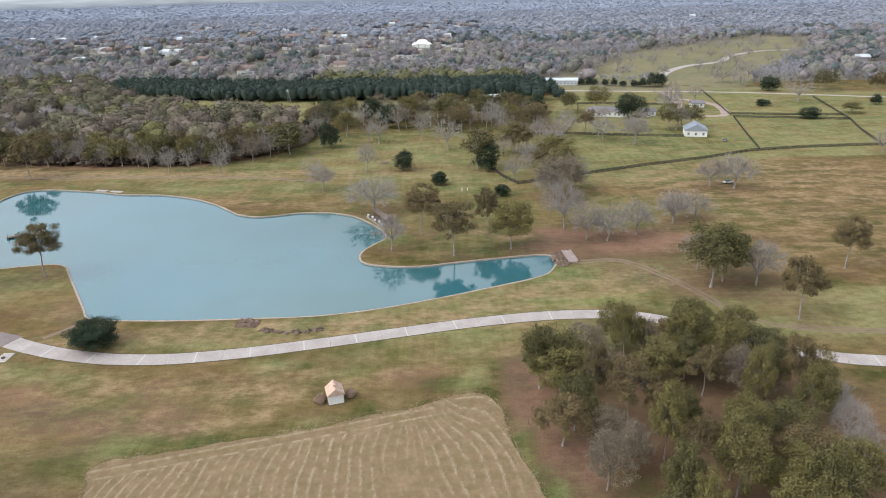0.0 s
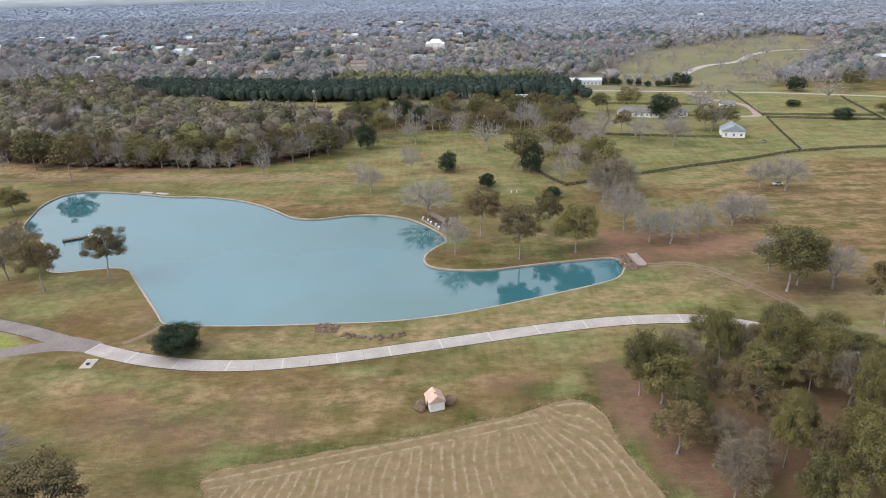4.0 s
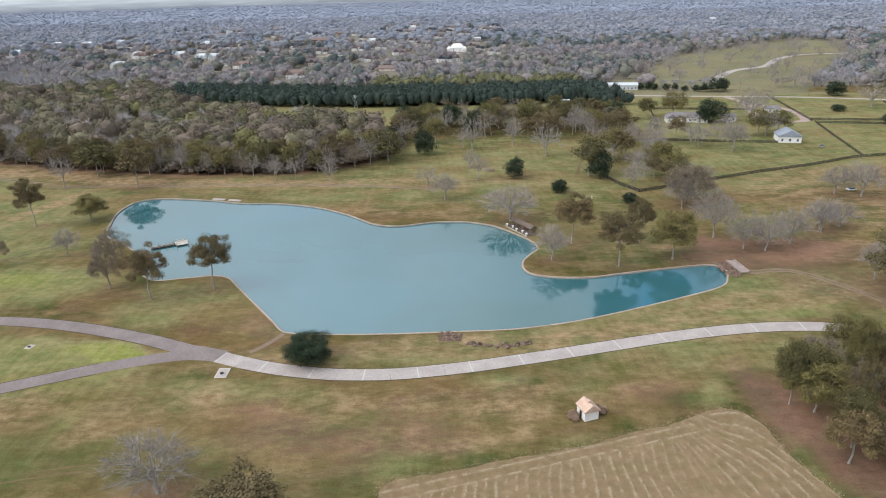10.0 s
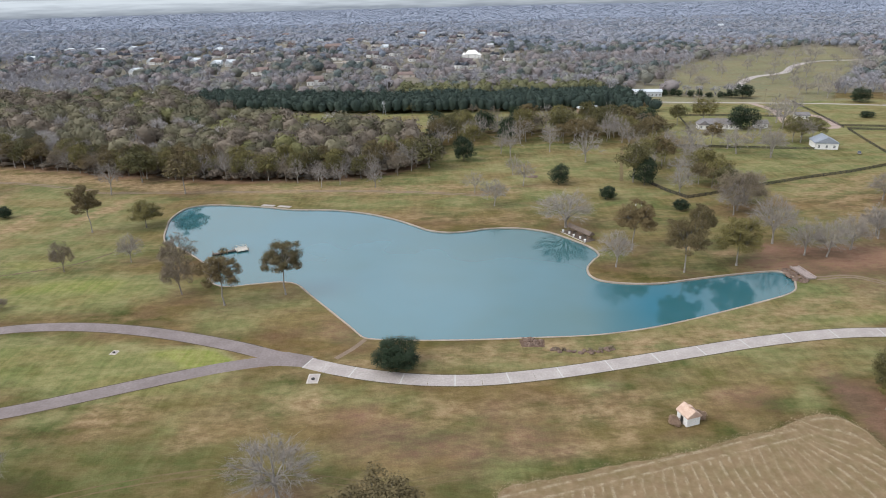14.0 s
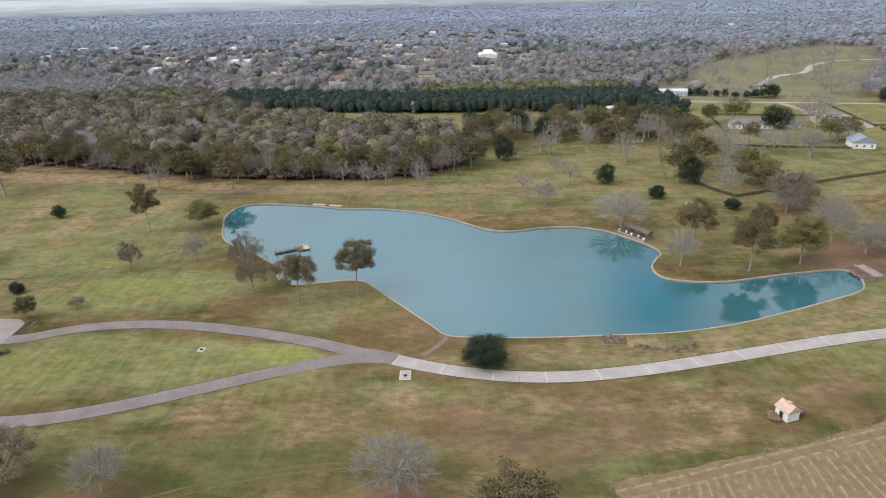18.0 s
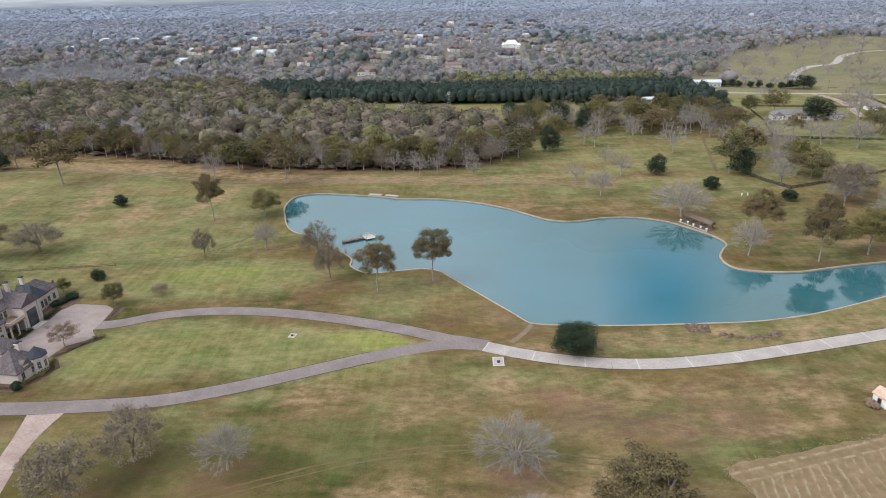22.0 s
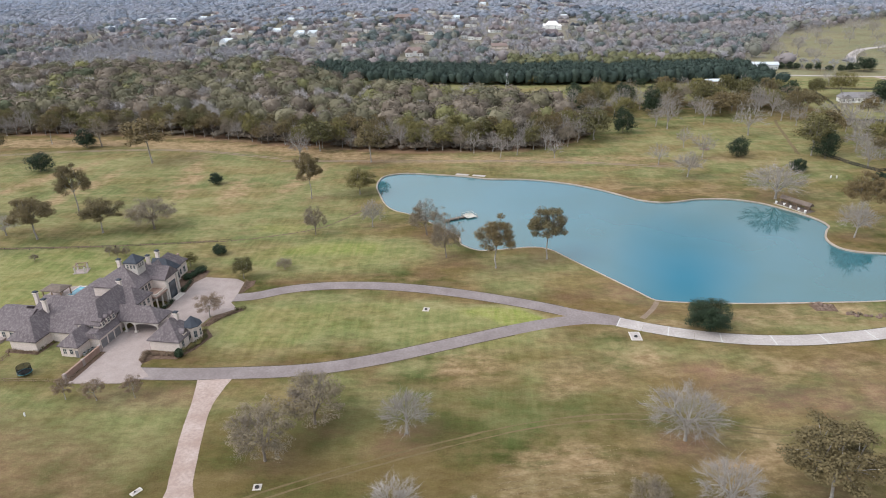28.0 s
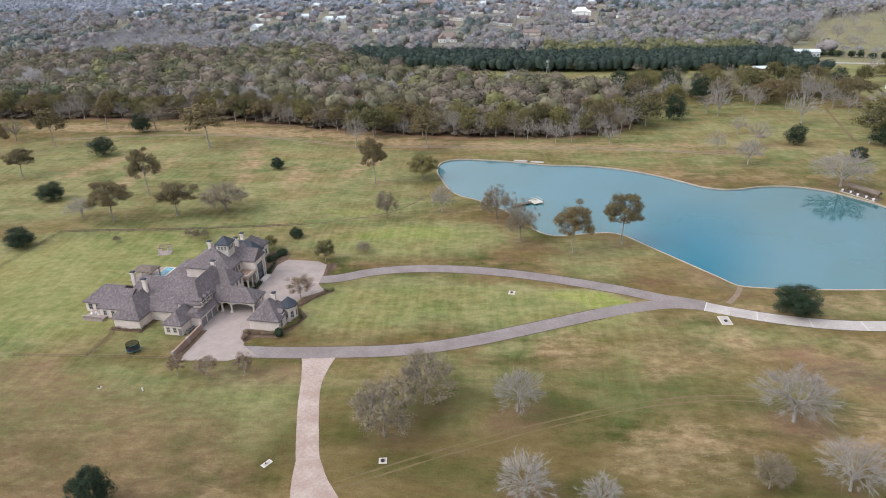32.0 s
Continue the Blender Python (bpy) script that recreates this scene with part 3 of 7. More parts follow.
PATCHES += [
    (-264, 90, 26, 16, 0, 1, 0.45), (-258, 84, 20, 12, 0, 2, 0.35), (-330, 280, 130, 65, -8, 0, 0.95), (-260, 230, 60, 34, 0, 0, 0.95), (-100, 118, 70, 18, 0, 0, 0.25), (-60, 315, 130, 34, -3, 0, 0.7), (25, 180, 60, 16, 12, 0, 0.95), (-40, 156, 70, 7, 4, 0, 0.8), (20, 150, 50, 8, 8, 0, 0.75), (110, 160, 50, 14, 0, 0, 0.9),
]
PATCHES += [
    (-300, 300, 5, 36, 14, 1, 1.15), (-372, 300, 5, 34, -20, 1, 1.0), (-240, 290, 5, 24, -12, 1, 1.15), (-222, 330, 24, 4, -4, 1, 0.7), (-268, 274, 6, 20, 10, 1, 1.0), (-345, 280, 6, 30, -8, 1, 0.9), (150, 290, 70, 40, 0, 1, 0.6), (-60, 270, 60, 8, -6, 1, 0.35), (-95, 180, 4, 14, 30, 1, 0.3),
    (-140, 90, 14, 9, 15, 1, 1.3), (-55, 132, 46, 6, 3, 1, 0.35), (-120, 130, 14, 10, 0, 1, 0.3), (-238, 90, 10, 14, 0, 1, 0.4), (130, 225, 60, 30, 0, 1, 0.4),
]
PATCHES += [(-140, 146, 6.0, 4.4, 0, 0, 0.85), (-154, 139, 6.9, 4.4, 0, 0, 0.85), (-145, 122, 3.9, 8.8, 0, 0, 0.85), (-134, 115, 3.7, 3.9, 0, 0, 0.85), (-150, 110, 6.8, 5.4, 0, 0, 0.85), (-157, 117, 4.7, 6.0, 0, 0, 0.85), (-44, 139, 6.9, 3.5, 0, 0, 0.85), (4, 132, 4.0, 4.7, 0, 0, 0.85)]
PATCHES += [(-67, 109, 3.9, 4.0, 0, 0, 0.85), (-23, 136, 7.0, 3.6, 0, 0, 0.85), (-32, 115, 4.1, 2.8, 0, 0, 0.85), (-193, 124, 3.2, 4.3, 0, 0, 0.85), (-186, 102, 4.9, 6.8, 0, 0, 0.85), (-176, 129, 7.1, 2.8, 0, 0, 0.85), (-231, 102, 7.1, 11.6, 0, 0, 0.85)]
PATCHES += [(-129, 132, 4.7, 5.9, 0, 1, 0.8), (-160, 132, 6.8, 6.9, 0, 1, 0.8), (-138, 121, 3.8, 5.6, 0, 1, 0.8), (-81, 132, 3.7, 3.2, 0, 1, 0.8), (-112, 135, 3.9, 5.7, 0, 1, 0.8), (-47, 130, 5.9, 5.8, 0, 1, 0.8), (-65, 119, 4.1, 4.5, 0, 1, 0.8), (-54, 114, 4.7, 2.7, 0, 1, 0.8), (-41, 121, 3.5, 3.0, 0, 1, 0.8)]
PATCHES += [(-102, 129, 3.3, 4.6, 0, 2, 0.8), (-102, 118, 3.1, 3.5, 0, 2, 0.8), (-76, 117, 3.4, 3.3, 0, 2, 0.8), (-9, 133, 8.7, 3.7, 0, 2, 0.6), (-63, 127, 5.0, 2.5, 0, 2, 0.6), (-69, 128, 2.2, 3.7, 0, 2, 0.6), (-40, 140, 3.1, 2.2, 0, 2, 0.6), (-175, 101, 5.5, 4.9, 0, 2, 0.9)]
PATCHES += [(16.5, 104, 2.6, 18, 14, 0, 0.7), (-20, 240, 34, 22, 0, 0, 0.5), (60, 250, 60, 24, 0, 0, 0.4), (-115, 180, 20, 12, -40, 0, 0.4), (-178, 153, 44, 14, -14, 0, 1.25), (-140, 188, 20, 16, 20, 0, 0.75), (-40, 158, 75, 5, 4, 1, 0.85), (30, 178, 50, 8, 14, 1, 0.5), (-330, 362, 80, 7, -12, 1, 1.9), (-235, 338, 50, 7, -18, 1, 1.8), (-150, 322, 55, 6, -6, 1, 1.5), (-420, 372, 50, 8, -4, 1, 1.7), (-209, 207, 22, 6, 4, 0, 1.7), (-234, 229, 16, 6, 0, 0, 1.4), (40, 171, 20, 5, 10, 0, 1.3)]
PATCHES += [(-95, 94, 17, 11, 0, 1, 0.8), (-84, 100, 9, 5, -30, 1, 0.7), (-86, 118, 9, 4, 0, 2, 0.8), (-62, 122, 8, 3, 0, 2, 0.7)]
PATCHES += [(39.1, 227.8, 8, 3, 0, 2, 1.8), (59.5, 220.9, 16, 7, 0, 2, 1.6), (12.7, 231.8, 6, 2.5, 0, 1, 1.3), (24.7, 224.1, 7, 2.5, 0, 1, 1.3)]
LITTER_SPOTS = []   # under single trees; filled by the tree lists


def axis(lo, dense0, dense1, hi, step):
    a = list(np.arange(dense0, dense1 + 0.1, step))
    d = step
    while a[0] > lo:
        d *= 1.25
        a.insert(0, max(lo, a[0] - d))
    d = step
    while a[-1] < hi:
        d *= 1.25
        a.append(min(hi, a[-1] + d))
    return np.array(a)


# patches of darker olive grass in the near meadow
DARK_GRASS = [(-195, 96, 36, 17, 0, 3, 0.75), (-130, 82, 60, 11, 0, 3, 0.6), (-150, 112, 34, 8, 8, 3, 0.5), (-84, 101, 8, 9, 0, 3, 0.6), (-270, 92, 34, 20, 0, 3, 0.5)]


def turf_values(x, y):
    out = np.zeros((len(x), 4))
    for px, py, rx, ry, turn, ch, k in PATCHES + DARK_GRASS + LITTER_SPOTS:
        c, s = math.cos(radians(turn)), math.sin(radians(turn))
        u, v = ((x - px) * c + (y - py) * s) / rx, (-(x - px) * s + (y - py) * c) / ry
        out[:, ch] = np.maximum(out[:, ch], k * np.clip(1.6 - (u * u + v * v), 0, 1))
    out[:, 2] = np.maximum(out[:, 2], 0.9 * inside_many(x, y, WOODS))
    grass = inside_many(x, y, PADDOCKS) | inside_many(x, y, PASTURE) | inside_many(x, y, MEADOW)
    out[:, 0] = np.maximum(out[:, 0], 1.05 * (grass & (y > 330)))
    rough = inside_many(x, y, ROUGH)
    out[:, 2] = np.maximum(out[:, 2], 0.42 * rough)
    out[:, 1] = np.maximum(out[:, 1], 0.12 * rough)
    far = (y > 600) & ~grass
    # Town ground is greyed; grass past 560 m takes some as painted haze.
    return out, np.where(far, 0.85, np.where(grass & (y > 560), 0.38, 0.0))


def build_ground():
    from mathutils.geometry import delaunay_2d_cdt
    bx0, bx1, by0, by1, step = -220, 60, 150, 315, 5
    xs, ys = axis(-4900, -520, 360, 4900, step), axis(-3000, 40, 620, 4900, step)
    verts, index, faces = [], {}, []

    def vid(x, y):
        k = (round(x, 2), round(y, 2))
        if k not in index:
            index[k] = len(verts)
            verts.append((x, y, 0.0))
        return index[k]

    for i in range(len(xs) - 1):
        for j in range(len(ys) - 1):
            x0, x1, y0, y1 = xs[i], xs[i + 1], ys[j], ys[j + 1]
            if bx0 - 0.1 < x0 and x1 < bx1 + 0.1 and by0 - 0.1 < y0 and y1 < by1 + 0.1:
                continue
            faces.append((vid(x0, y0), vid(x1, y0), vid(x1, y1), vid(x0, y1)))
    n = len(SHORE)
    pts = [Vector(p) for p in SHORE]
    edges = [(i, (i + 1) % n) for i in range(n)]
    sx, sy = np.array([p.x for p in SHORE]), np.array([p.y for p in SHORE])
    for x in np.arange(bx0, bx1 + 1, step):
        for y in np.arange(by0, by1 + 1, step):
            rim = x in (bx0, bx1) or y in (by0, by1)
            if rim or (not inside(x, y, SHORE_XY) and np.min((sx - x) ** 2 + (sy - y) ** 2) > 4):
                pts.append(Vector((float(x), float(y))))
    co, _, tri, *_ = delaunay_2d_cdt(pts, edges, [], 0, 0.001)
    for f in tri:
        cx, cy = sum(co[i].x for i in f) / 3, sum(co[i].y for i in f) / 3
        if not inside(cx, cy, SHORE_XY):
            faces.append(tuple(vid(co[i].x, co[i].y) for i in f))
    me = bpy.data.meshes.new("ground")
    me.from_pydata(verts, [], faces)
    me.materials.append(M_GROUND)
    a = me.attributes.new("turf", "FLOAT_VECTOR", "POINT")
    arr = np.array(verts)
    turf, town_haze = turf_values(arr[:, 0], arr[:, 1])
    a.data.foreach_set("vector", np.ascontiguousarray(turf[:, :3]).ravel())
    me.attributes.new("dark_grass", "FLOAT", "POINT").data.foreach_set("value", np.ascontiguousarray(turf[:, 3]))
    me.attributes.new("town_haze", "FLOAT", "POINT").data.foreach_set("value", town_haze)
    me.update()
    return tagged(new("ground", me), "dry winter pasture with green and tan patches of turf", "ground", kind="structure")


def build_pond():
    rng = random.Random(3)
    water = Mesh()
    water.add([(p.x, p.y, -0.35) for p in SHORE], [tuple(range(len(SHORE)))])
    single("water", water, M_WATER, "still teal pond water mirroring sky and trees", "water", "structure")
    bed = Mesh().add([(p.x, p.y, -2.2) for p in SHORE], [tuple(range(len(SHORE)))])
    single("pond_bed", bed, M_DIRT, "muddy bed under the pond water", "ground", "structure")
    kerb = thing("pond_kerb", at(0, 0), "pale stone kerb edging the teal pond", "kerb", kind="structure")
    n = len(SHORE)
    nrm = sides(SHORE, True)
    for k in range(0, n, 4):
        idx = [(k + i) % n for i in range(min(4, n - k) + 1)]
        line = [SHORE[i] for i in idx]
        w = 0.3 + rng.uniform(-0.05, 0.05)
        m = Mesh()
        for i in idx:
            a, b = SHORE[i] + nrm[i] * w, SHORE[i] - nrm[i] * w
            m.v += [(a.x, a.y, -2.2), (a.x, a.y, 0.1), (b.x, b.y, 0.1), (b.x, b.y, -2.2)]
        for i in range(len(idx) - 1):
            m.f += [(4 * i + c, 4 * i + c + 1, 4 * i + c + 5, 4 * i + c + 4) for c in range(3)]
        part("kerb_stone", m, M_CURB, kerb)


def slab_road(name, line_pts, half, panel, z, mat, label, joint_every=2):
    """A road of separate cast slabs with pale joints."""
    line = curve(line_pts, panel / 4)
    road = thing(name, at(0, 0), label, "road", kind="structure")
    for k in range(0, len(line) - 4, 4):
        seg = line[k:k + 5]
        d = (seg[-1] - seg[-2]).normalized() * 0.05
        seg = seg[:-1] + [seg[-1] - d]
        part("slab", ribbon(seg, half, -0.1, z), mat, road)
        if (k // 4) % joint_every == 0:
            e = (line[k + 1] - line[k]).normalized()
            part("joint", ribbon([line[k] - e * 0.16, line[k] + e * 0.16], half, 0.0, z + 0.006), M_JOINT, road)
    return road


def build_roads():
    rng = random.Random(5)
    slab_road("concrete_road", MAIN_ROAD, 2.55, 6.8, 0.06, M_CONCRETE, "pale concrete estate road with white slab joints")
    single("upper_drive", ribbon(curve(UPPER_DRIVE, 2.5), [2.9 if i < 4 else 2.55 for i in range(len(curve(UPPER_DRIVE, 2.5)))], -0.1, 0.05), M_ASPHALT, "weathered grey asphalt drive curving to the mansion court", "road", "structure")
    single("lower_drive", ribbon(curve(LOWER_DRIVE, 2.5), 2.6, -0.1, 0.042), M_ASPHALT, "weathered grey asphalt drive below the loop lawn", "road", "structure")
    fork = Mesh().prism([(-116, 151.2), (-115.5, 155.6), (-124, 159.4), (-131, 158), (-133, 155), (-124, 152.2)], -0.1, 0.046)
    single("drive_fork", fork, M_ASPHALT, "grey asphalt apron where the two drives meet", "road", "structure")
    # Dark strips paint the shadow line where turf overhangs the drive edges.
    for pts, half, z in ((UPPER_DRIVE[2:], 2.55, 0.05), (LOWER_DRIVE[3:], 2.6, 0.042), (MAIN_ROAD[1:], 2.55, 0.06)):
        edge = curve(pts, 2.5)
        eq = sides(edge)
        for off in (-half - 0.14, half + 0.14):
            single("edge_shadow", ribbon([p + q * off for p, q in zip(edge, eq)], 0.16, -0.05, 0.02, wobble=0.07, rng=rng), M_EDGE_SHADOW, "dark painted shadow line of the turf edge along the drive", "turf edge", "structure")
    line = curve(LANE, 2.5)
    w = [2.45 + 1.9 * max(0.0, 1 - i / 5) ** 1.5 + 2.2 * min(1.0, max(0.0, (i - 15) / 5)) for i in range(len(line))]
    single("pinkish_lane", ribbon(line, w, -0.1, 0.03, wobble=0.06, rng=rng), M_LANE, "pinkish compacted gravel lane with worn pale patches", "road", "structure")
    tr = thing("dirt_track", at(0, 0), "two-rut brown dirt track from the footbridge", "track", kind="structure")
    tl = curve(TRACK, 2.0)
    tn = sides(tl)
    for off in (-0.9, 0.9):
        part("rut", ribbon([p + q * off for p, q in zip(tl, tn)], 0.5, -0.05, 0.02, wobble=0.2, rng=rng), M_DIRT, tr)
    single("highway", ribbon(curve(HIGHWAY, 12), 2.2, -0.1, 0.06), M_CONCRETE, "pale straight country road behind the paddocks", "road", "structure")
    far = [(205, 640), (225.6, 684), (262.3, 732.5), (307.7, 762.8), (354, 830), (410, 876), (470, 880), (560, 900)]
    single("pasture_road", ribbon(curve(far, 8), 4.2, -0.1, 0.06), M_CONCRETE, "winding pale gravel road across the far pasture", "road", "structure")
    oval = [(180, 560), (181, 521), (166, 470), (164, 455), (176, 449), (190, 449), (198, 470), (200, 490), (194, 506), (184, 520)]
    single("oval_drive", ribbon(curve(oval, 5), 3.0, -0.1, 0.05), M_LANE, "pale gravel turning drive by the farmhouse", "road", "structure")
    cul = [(-68, 870), (-60, 930), (-52, 985), (-30, 1010)]
    single("suburban_street", ribbon(curve(cul, 8), 5.5, -0.1, 0.06), M_CONCRETE, "pale street end among suburban houses", "road", "structure")
    for y, x0, x1 in ((905, -330, -210), (1010, -420, -180), (1130, -330, -100), (870, -60, 60), (1300, -500, -200), (1210, -120, 60)):
        single("suburban_street", ribbon(curve([(x0, y), ((x0 + x1) / 2, y + 10), (x1, y - 6)], 12), 3.5, -0.1, 0.06), M_CONCRETE, "pale residential street glimpsed between trees", "road", "structure")
    for pts in ([(-430, 345), (-380, 352), (-320, 350), (-260, 330)], [(-260, 326), (-200, 322), (-120, 318), (-60, 306)]):
        l = curve(pts, 3)
        q = sides(l)
        t2 = thing("mown_track", at(0, 0), "faint tan wheel track along the wood edge", "track", kind="structure")
        for off in (-1.1, 1.1):
            part("rut", ribbon([p + s * off for p, s in zip(l, q)], 0.55, -0.05, 0.015, wobble=0.35, rng=rng), M_DIRT, t2)
    wl2 = curve([(-214, 79.7), (-186, 93), (-163.6, 102), (-143.7, 108.4), (-124, 111), (-106, 108), (-93, 105.7), (-78, 108)], 2.5)
    wq = sides(wl2)
    t3 = thing("mown_track", at(0, 0), "faint brown wheel track across the near meadow", "track", kind="structure")
    for off in (-0.95, 0.95):
        part("rut", ribbon([p + s * off for p, s in zip(wl2, wq)], 0.2, -0.05, 0.012, wobble=0.17, rng=rng), M_RUT, t3)
    fl = curve([(33, 405), (30, 398), (19, 357), (11, 326)], 3)
    single("farm_lane", ribbon(fl, 0.9, -0.05, 0.02, wobble=0.3, rng=rng), M_RUT, "brown farm lane beside the copse", "track", "structure")
    sw = curve([(-343, 209.5), (-297, 211.5), (-265, 214.5), (-245, 217), (-219, 228), (-205, 247)], 2)
    single("drainage_swale", ribbon(sw, 0.32, -0.05, 0.012, wobble=0.25, rng=rng), M_BED, "narrow dark drainage swale crossing the lawn", "swale", "structure")
    ditch = curve([(-103.5, 165.6), (-106, 161), (-110.3, 155.4)], 1.0)
    single("spillway", ribbon(ditch, 0.75, -0.1, 0.03), M_DIRT, "short brown stone spillway from pond to road", "spillway", "structure")


def hay_sheet(name, ring, x0, x1, y0, y1, step, rows, label, bare=0.0, mat=None):
    """A mown field as a fine sheet; rows(x, y) gives how much raked straw lies there, which also raises it."""
    xs, ys = np.arange(x0, x1, step), np.arange(y0, y1, step)
    gx, gy = np.meshgrid(xs, ys)
    gx, gy = gx.ravel(), gy.ravel()
    ok = inside_many(gx, gy, ring)
    near, best = np.stack([gx, gy], axis=1), np.full(len(gx), 1e9)
    for p, q in zip(ring, ring[1:] + ring[:1]):      # the nearest place on the field's edge
        p, e = np.array(p, float), np.array(q, float) - np.array(p, float)
        u = np.clip(((gx - p[0]) * e[0] + (gy - p[1]) * e[1]) / (e @ e), 0, 1)
        c = p + u[:, None] * e
        d2 = (c[:, 0] - gx) ** 2 + (c[:, 1] - gy) ** 2
        hit = d2 < best
        best[hit], near[hit] = d2[hit], c[hit]
    s = rows(gx, gy)
    n = len(xs)
    i = np.arange(len(gx)).reshape(len(ys), n)
    quad = np.stack([i[:-1, :-1], i[:-1, 1:], i[1:, 1:], i[1:, :-1]], axis=-1).reshape(-1, 4)
    quad = quad[ok[quad].any(axis=1) & (s[quad].max(axis=1) >= bare)]
    gx, gy = np.where(ok, gx, near[:, 0]), np.where(ok, gy, near[:, 1])
    used = np.unique(quad)
    back = np.zeros(len(gx), int)
    back[used] = np.arange(len(used))
    jit = np.random.default_rng(4).normal(size=len(gx)) * 0.02
    v = np.stack([gx, gy, 0.03 + 0.14 * s + jit * s], axis=1)[used]
    me = fast_mesh(name, v, back[quad], mat or M_HAY)
    me.attributes.new("straw", "FLOAT", "POINT").data.foreach_set("value", s[used].astype(np.float32))
    return tagged(new(name, me), label, "field", kind="structure")


def build_hay():
    def ridge(q, wide):
        return np.clip(1.15 - np.abs((q % 1.0) - 0.5) / wide, 0, 1)

    def rows(x, y):
        # distance from the north edge and from the east edge
        north = (y - (124.3 + 0.285 * (x - 4))) / -1.04
        east = 13.2 - (y - 110) * 0.235 - x
        curl = east + 0.028 * np.clip(26 - north, 0, 40) ** 1.75 * (0.35 + 0.012 * np.clip(east, 0, 80)) + 0.6 * np.sin(y * 0.11 + x * 0.03) + 0.3 * np.sin(y * 0.37 + x * 0.2)
        round_ = -5.0 * np.log(np.exp(-np.clip(north, -5, 60) / 5.0) + np.exp(-np.clip(east, -5, 60) / 5.0)) + 0.5 * np.sin(y * 0.3 + x * 0.21)
        far_in = np.clip((east - 9) / 14, 0, 1)
        curl = curl * far_in + round_ * (1 - far_in)
        fade = np.array([noise.noise((p * 0.06, q * 0.06, 3.0)) for p, q in zip(x, y)])
        stray = np.array([noise.noise((p * 1.3, q * 1.1, 5.0)) for p, q in zip(x, y)])
        a = ridge((curl + 0.22 * stray) / 2.5, 0.15) * np.clip(0.85 + 1.4 * fade, 0.25, 1)
        b = ridge(north / 2.6, 0.16)
        head = np.clip((5.2 - north) / 1.5, 0, 1) * far_in
        broken = np.array([noise.noise((p * 0.55, q * 0.5, 1.0)) for p, q in zip(x, y)])
        return np.clip((a * (1 - head) + b * head) * np.clip(0.68 + 1.8 * broken, 0.08, 1), 0, 1)

    hay_edge = [(p.x, p.y) for p in curve(HAY, 1.5, closed=True)]
    wave = random.Random(8)
    hay_edge = [(x + wave.uniform(-0.3, 0.3), y + wave.uniform(-0.3, 0.3) + 0.7 * noise.noise((x * 0.13, y * 0.13, 7.0))) for x, y in hay_edge]
    hay_sheet("hay_field", hay_edge, -79, 23, 58, 127, 0.33, rows, "mown tan hay field with raked straw rows")
    # loose straw on the raked rows, and on a small mown patch in the meadow
    rng = np.random.default_rng(17)
    x, y = rng.uniform(-78, 22, 150000), rng.uniform(58, 126, 150000)
    keep = inside_many(x, y, HAY)
    x, y = x[keep], y[keep]
    keep = rows(x, y) > 0.35 + 0.6 * rng.random(len(x))
    scatter_straw("loose_straw", x[keep], y[keep], 0.17, 0.13, "loose pale straw lying on the hay rows")
    # wisps strewn over the field's edge into the grass
    rim = np.array(hay_edge)[rng.integers(0, len(hay_edge), 5200)]
    rim = rim + rng.uniform(-0.8, 0.8, rim.shape) + rng.normal(size=rim.shape) * 0.35
    scatter_straw("edge_straw", rim[:, 0], rim[:, 1], 0.14, 0.12, "thin pale straw strewn along the edge of the hay field")
    ring = [(-156, 84), (-154, 96), (-141, 100.5), (-128, 101.5), (-126, 92), (-132, 80), (-150, 78)]
    x, y = rng.uniform(-157, -125, 30000), rng.uniform(77, 103, 30000)
    keep = inside_many(x, y, ring)
    x, y = x[keep], y[keep]
    broken = np.array([noise.noise((p * 0.16, r * 0.3, 5.0)) for p, r in zip(x, y)])
    keep = ridge((y - 0.2 * (x + 140)) / 1.7, 0.2) * (0.7 + broken) > 0.35 + 0.6 * rng.random(len(x))
    scatter_straw("meadow_straw", x[keep], y[keep], 0.05, 0.12, "broken rows of old straw in the near meadow", M_OLD_STRAW)


def scatter_straw(name, x, y, z, size, label, mat=None):
    """Flat wisps of straw, each a small bent blade."""
    v, f = sprays(np.stack([x, y, np.full(len(x), z)], axis=1), 1, 0.12, size, len(x), 0.3)
    return tagged(new(name, fast_mesh(name, v, f, mat or M_STRAW)), label, "straw", kind="stuff")


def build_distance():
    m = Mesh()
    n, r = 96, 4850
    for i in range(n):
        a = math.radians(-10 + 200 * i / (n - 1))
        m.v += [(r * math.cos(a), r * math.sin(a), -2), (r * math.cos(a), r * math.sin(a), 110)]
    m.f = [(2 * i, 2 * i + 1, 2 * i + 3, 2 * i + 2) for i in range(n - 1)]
    single("backdrop", m, M_HAZE, "pale glowing backdrop painted as hazy far woodland under the sky", "backdrop", "structure")


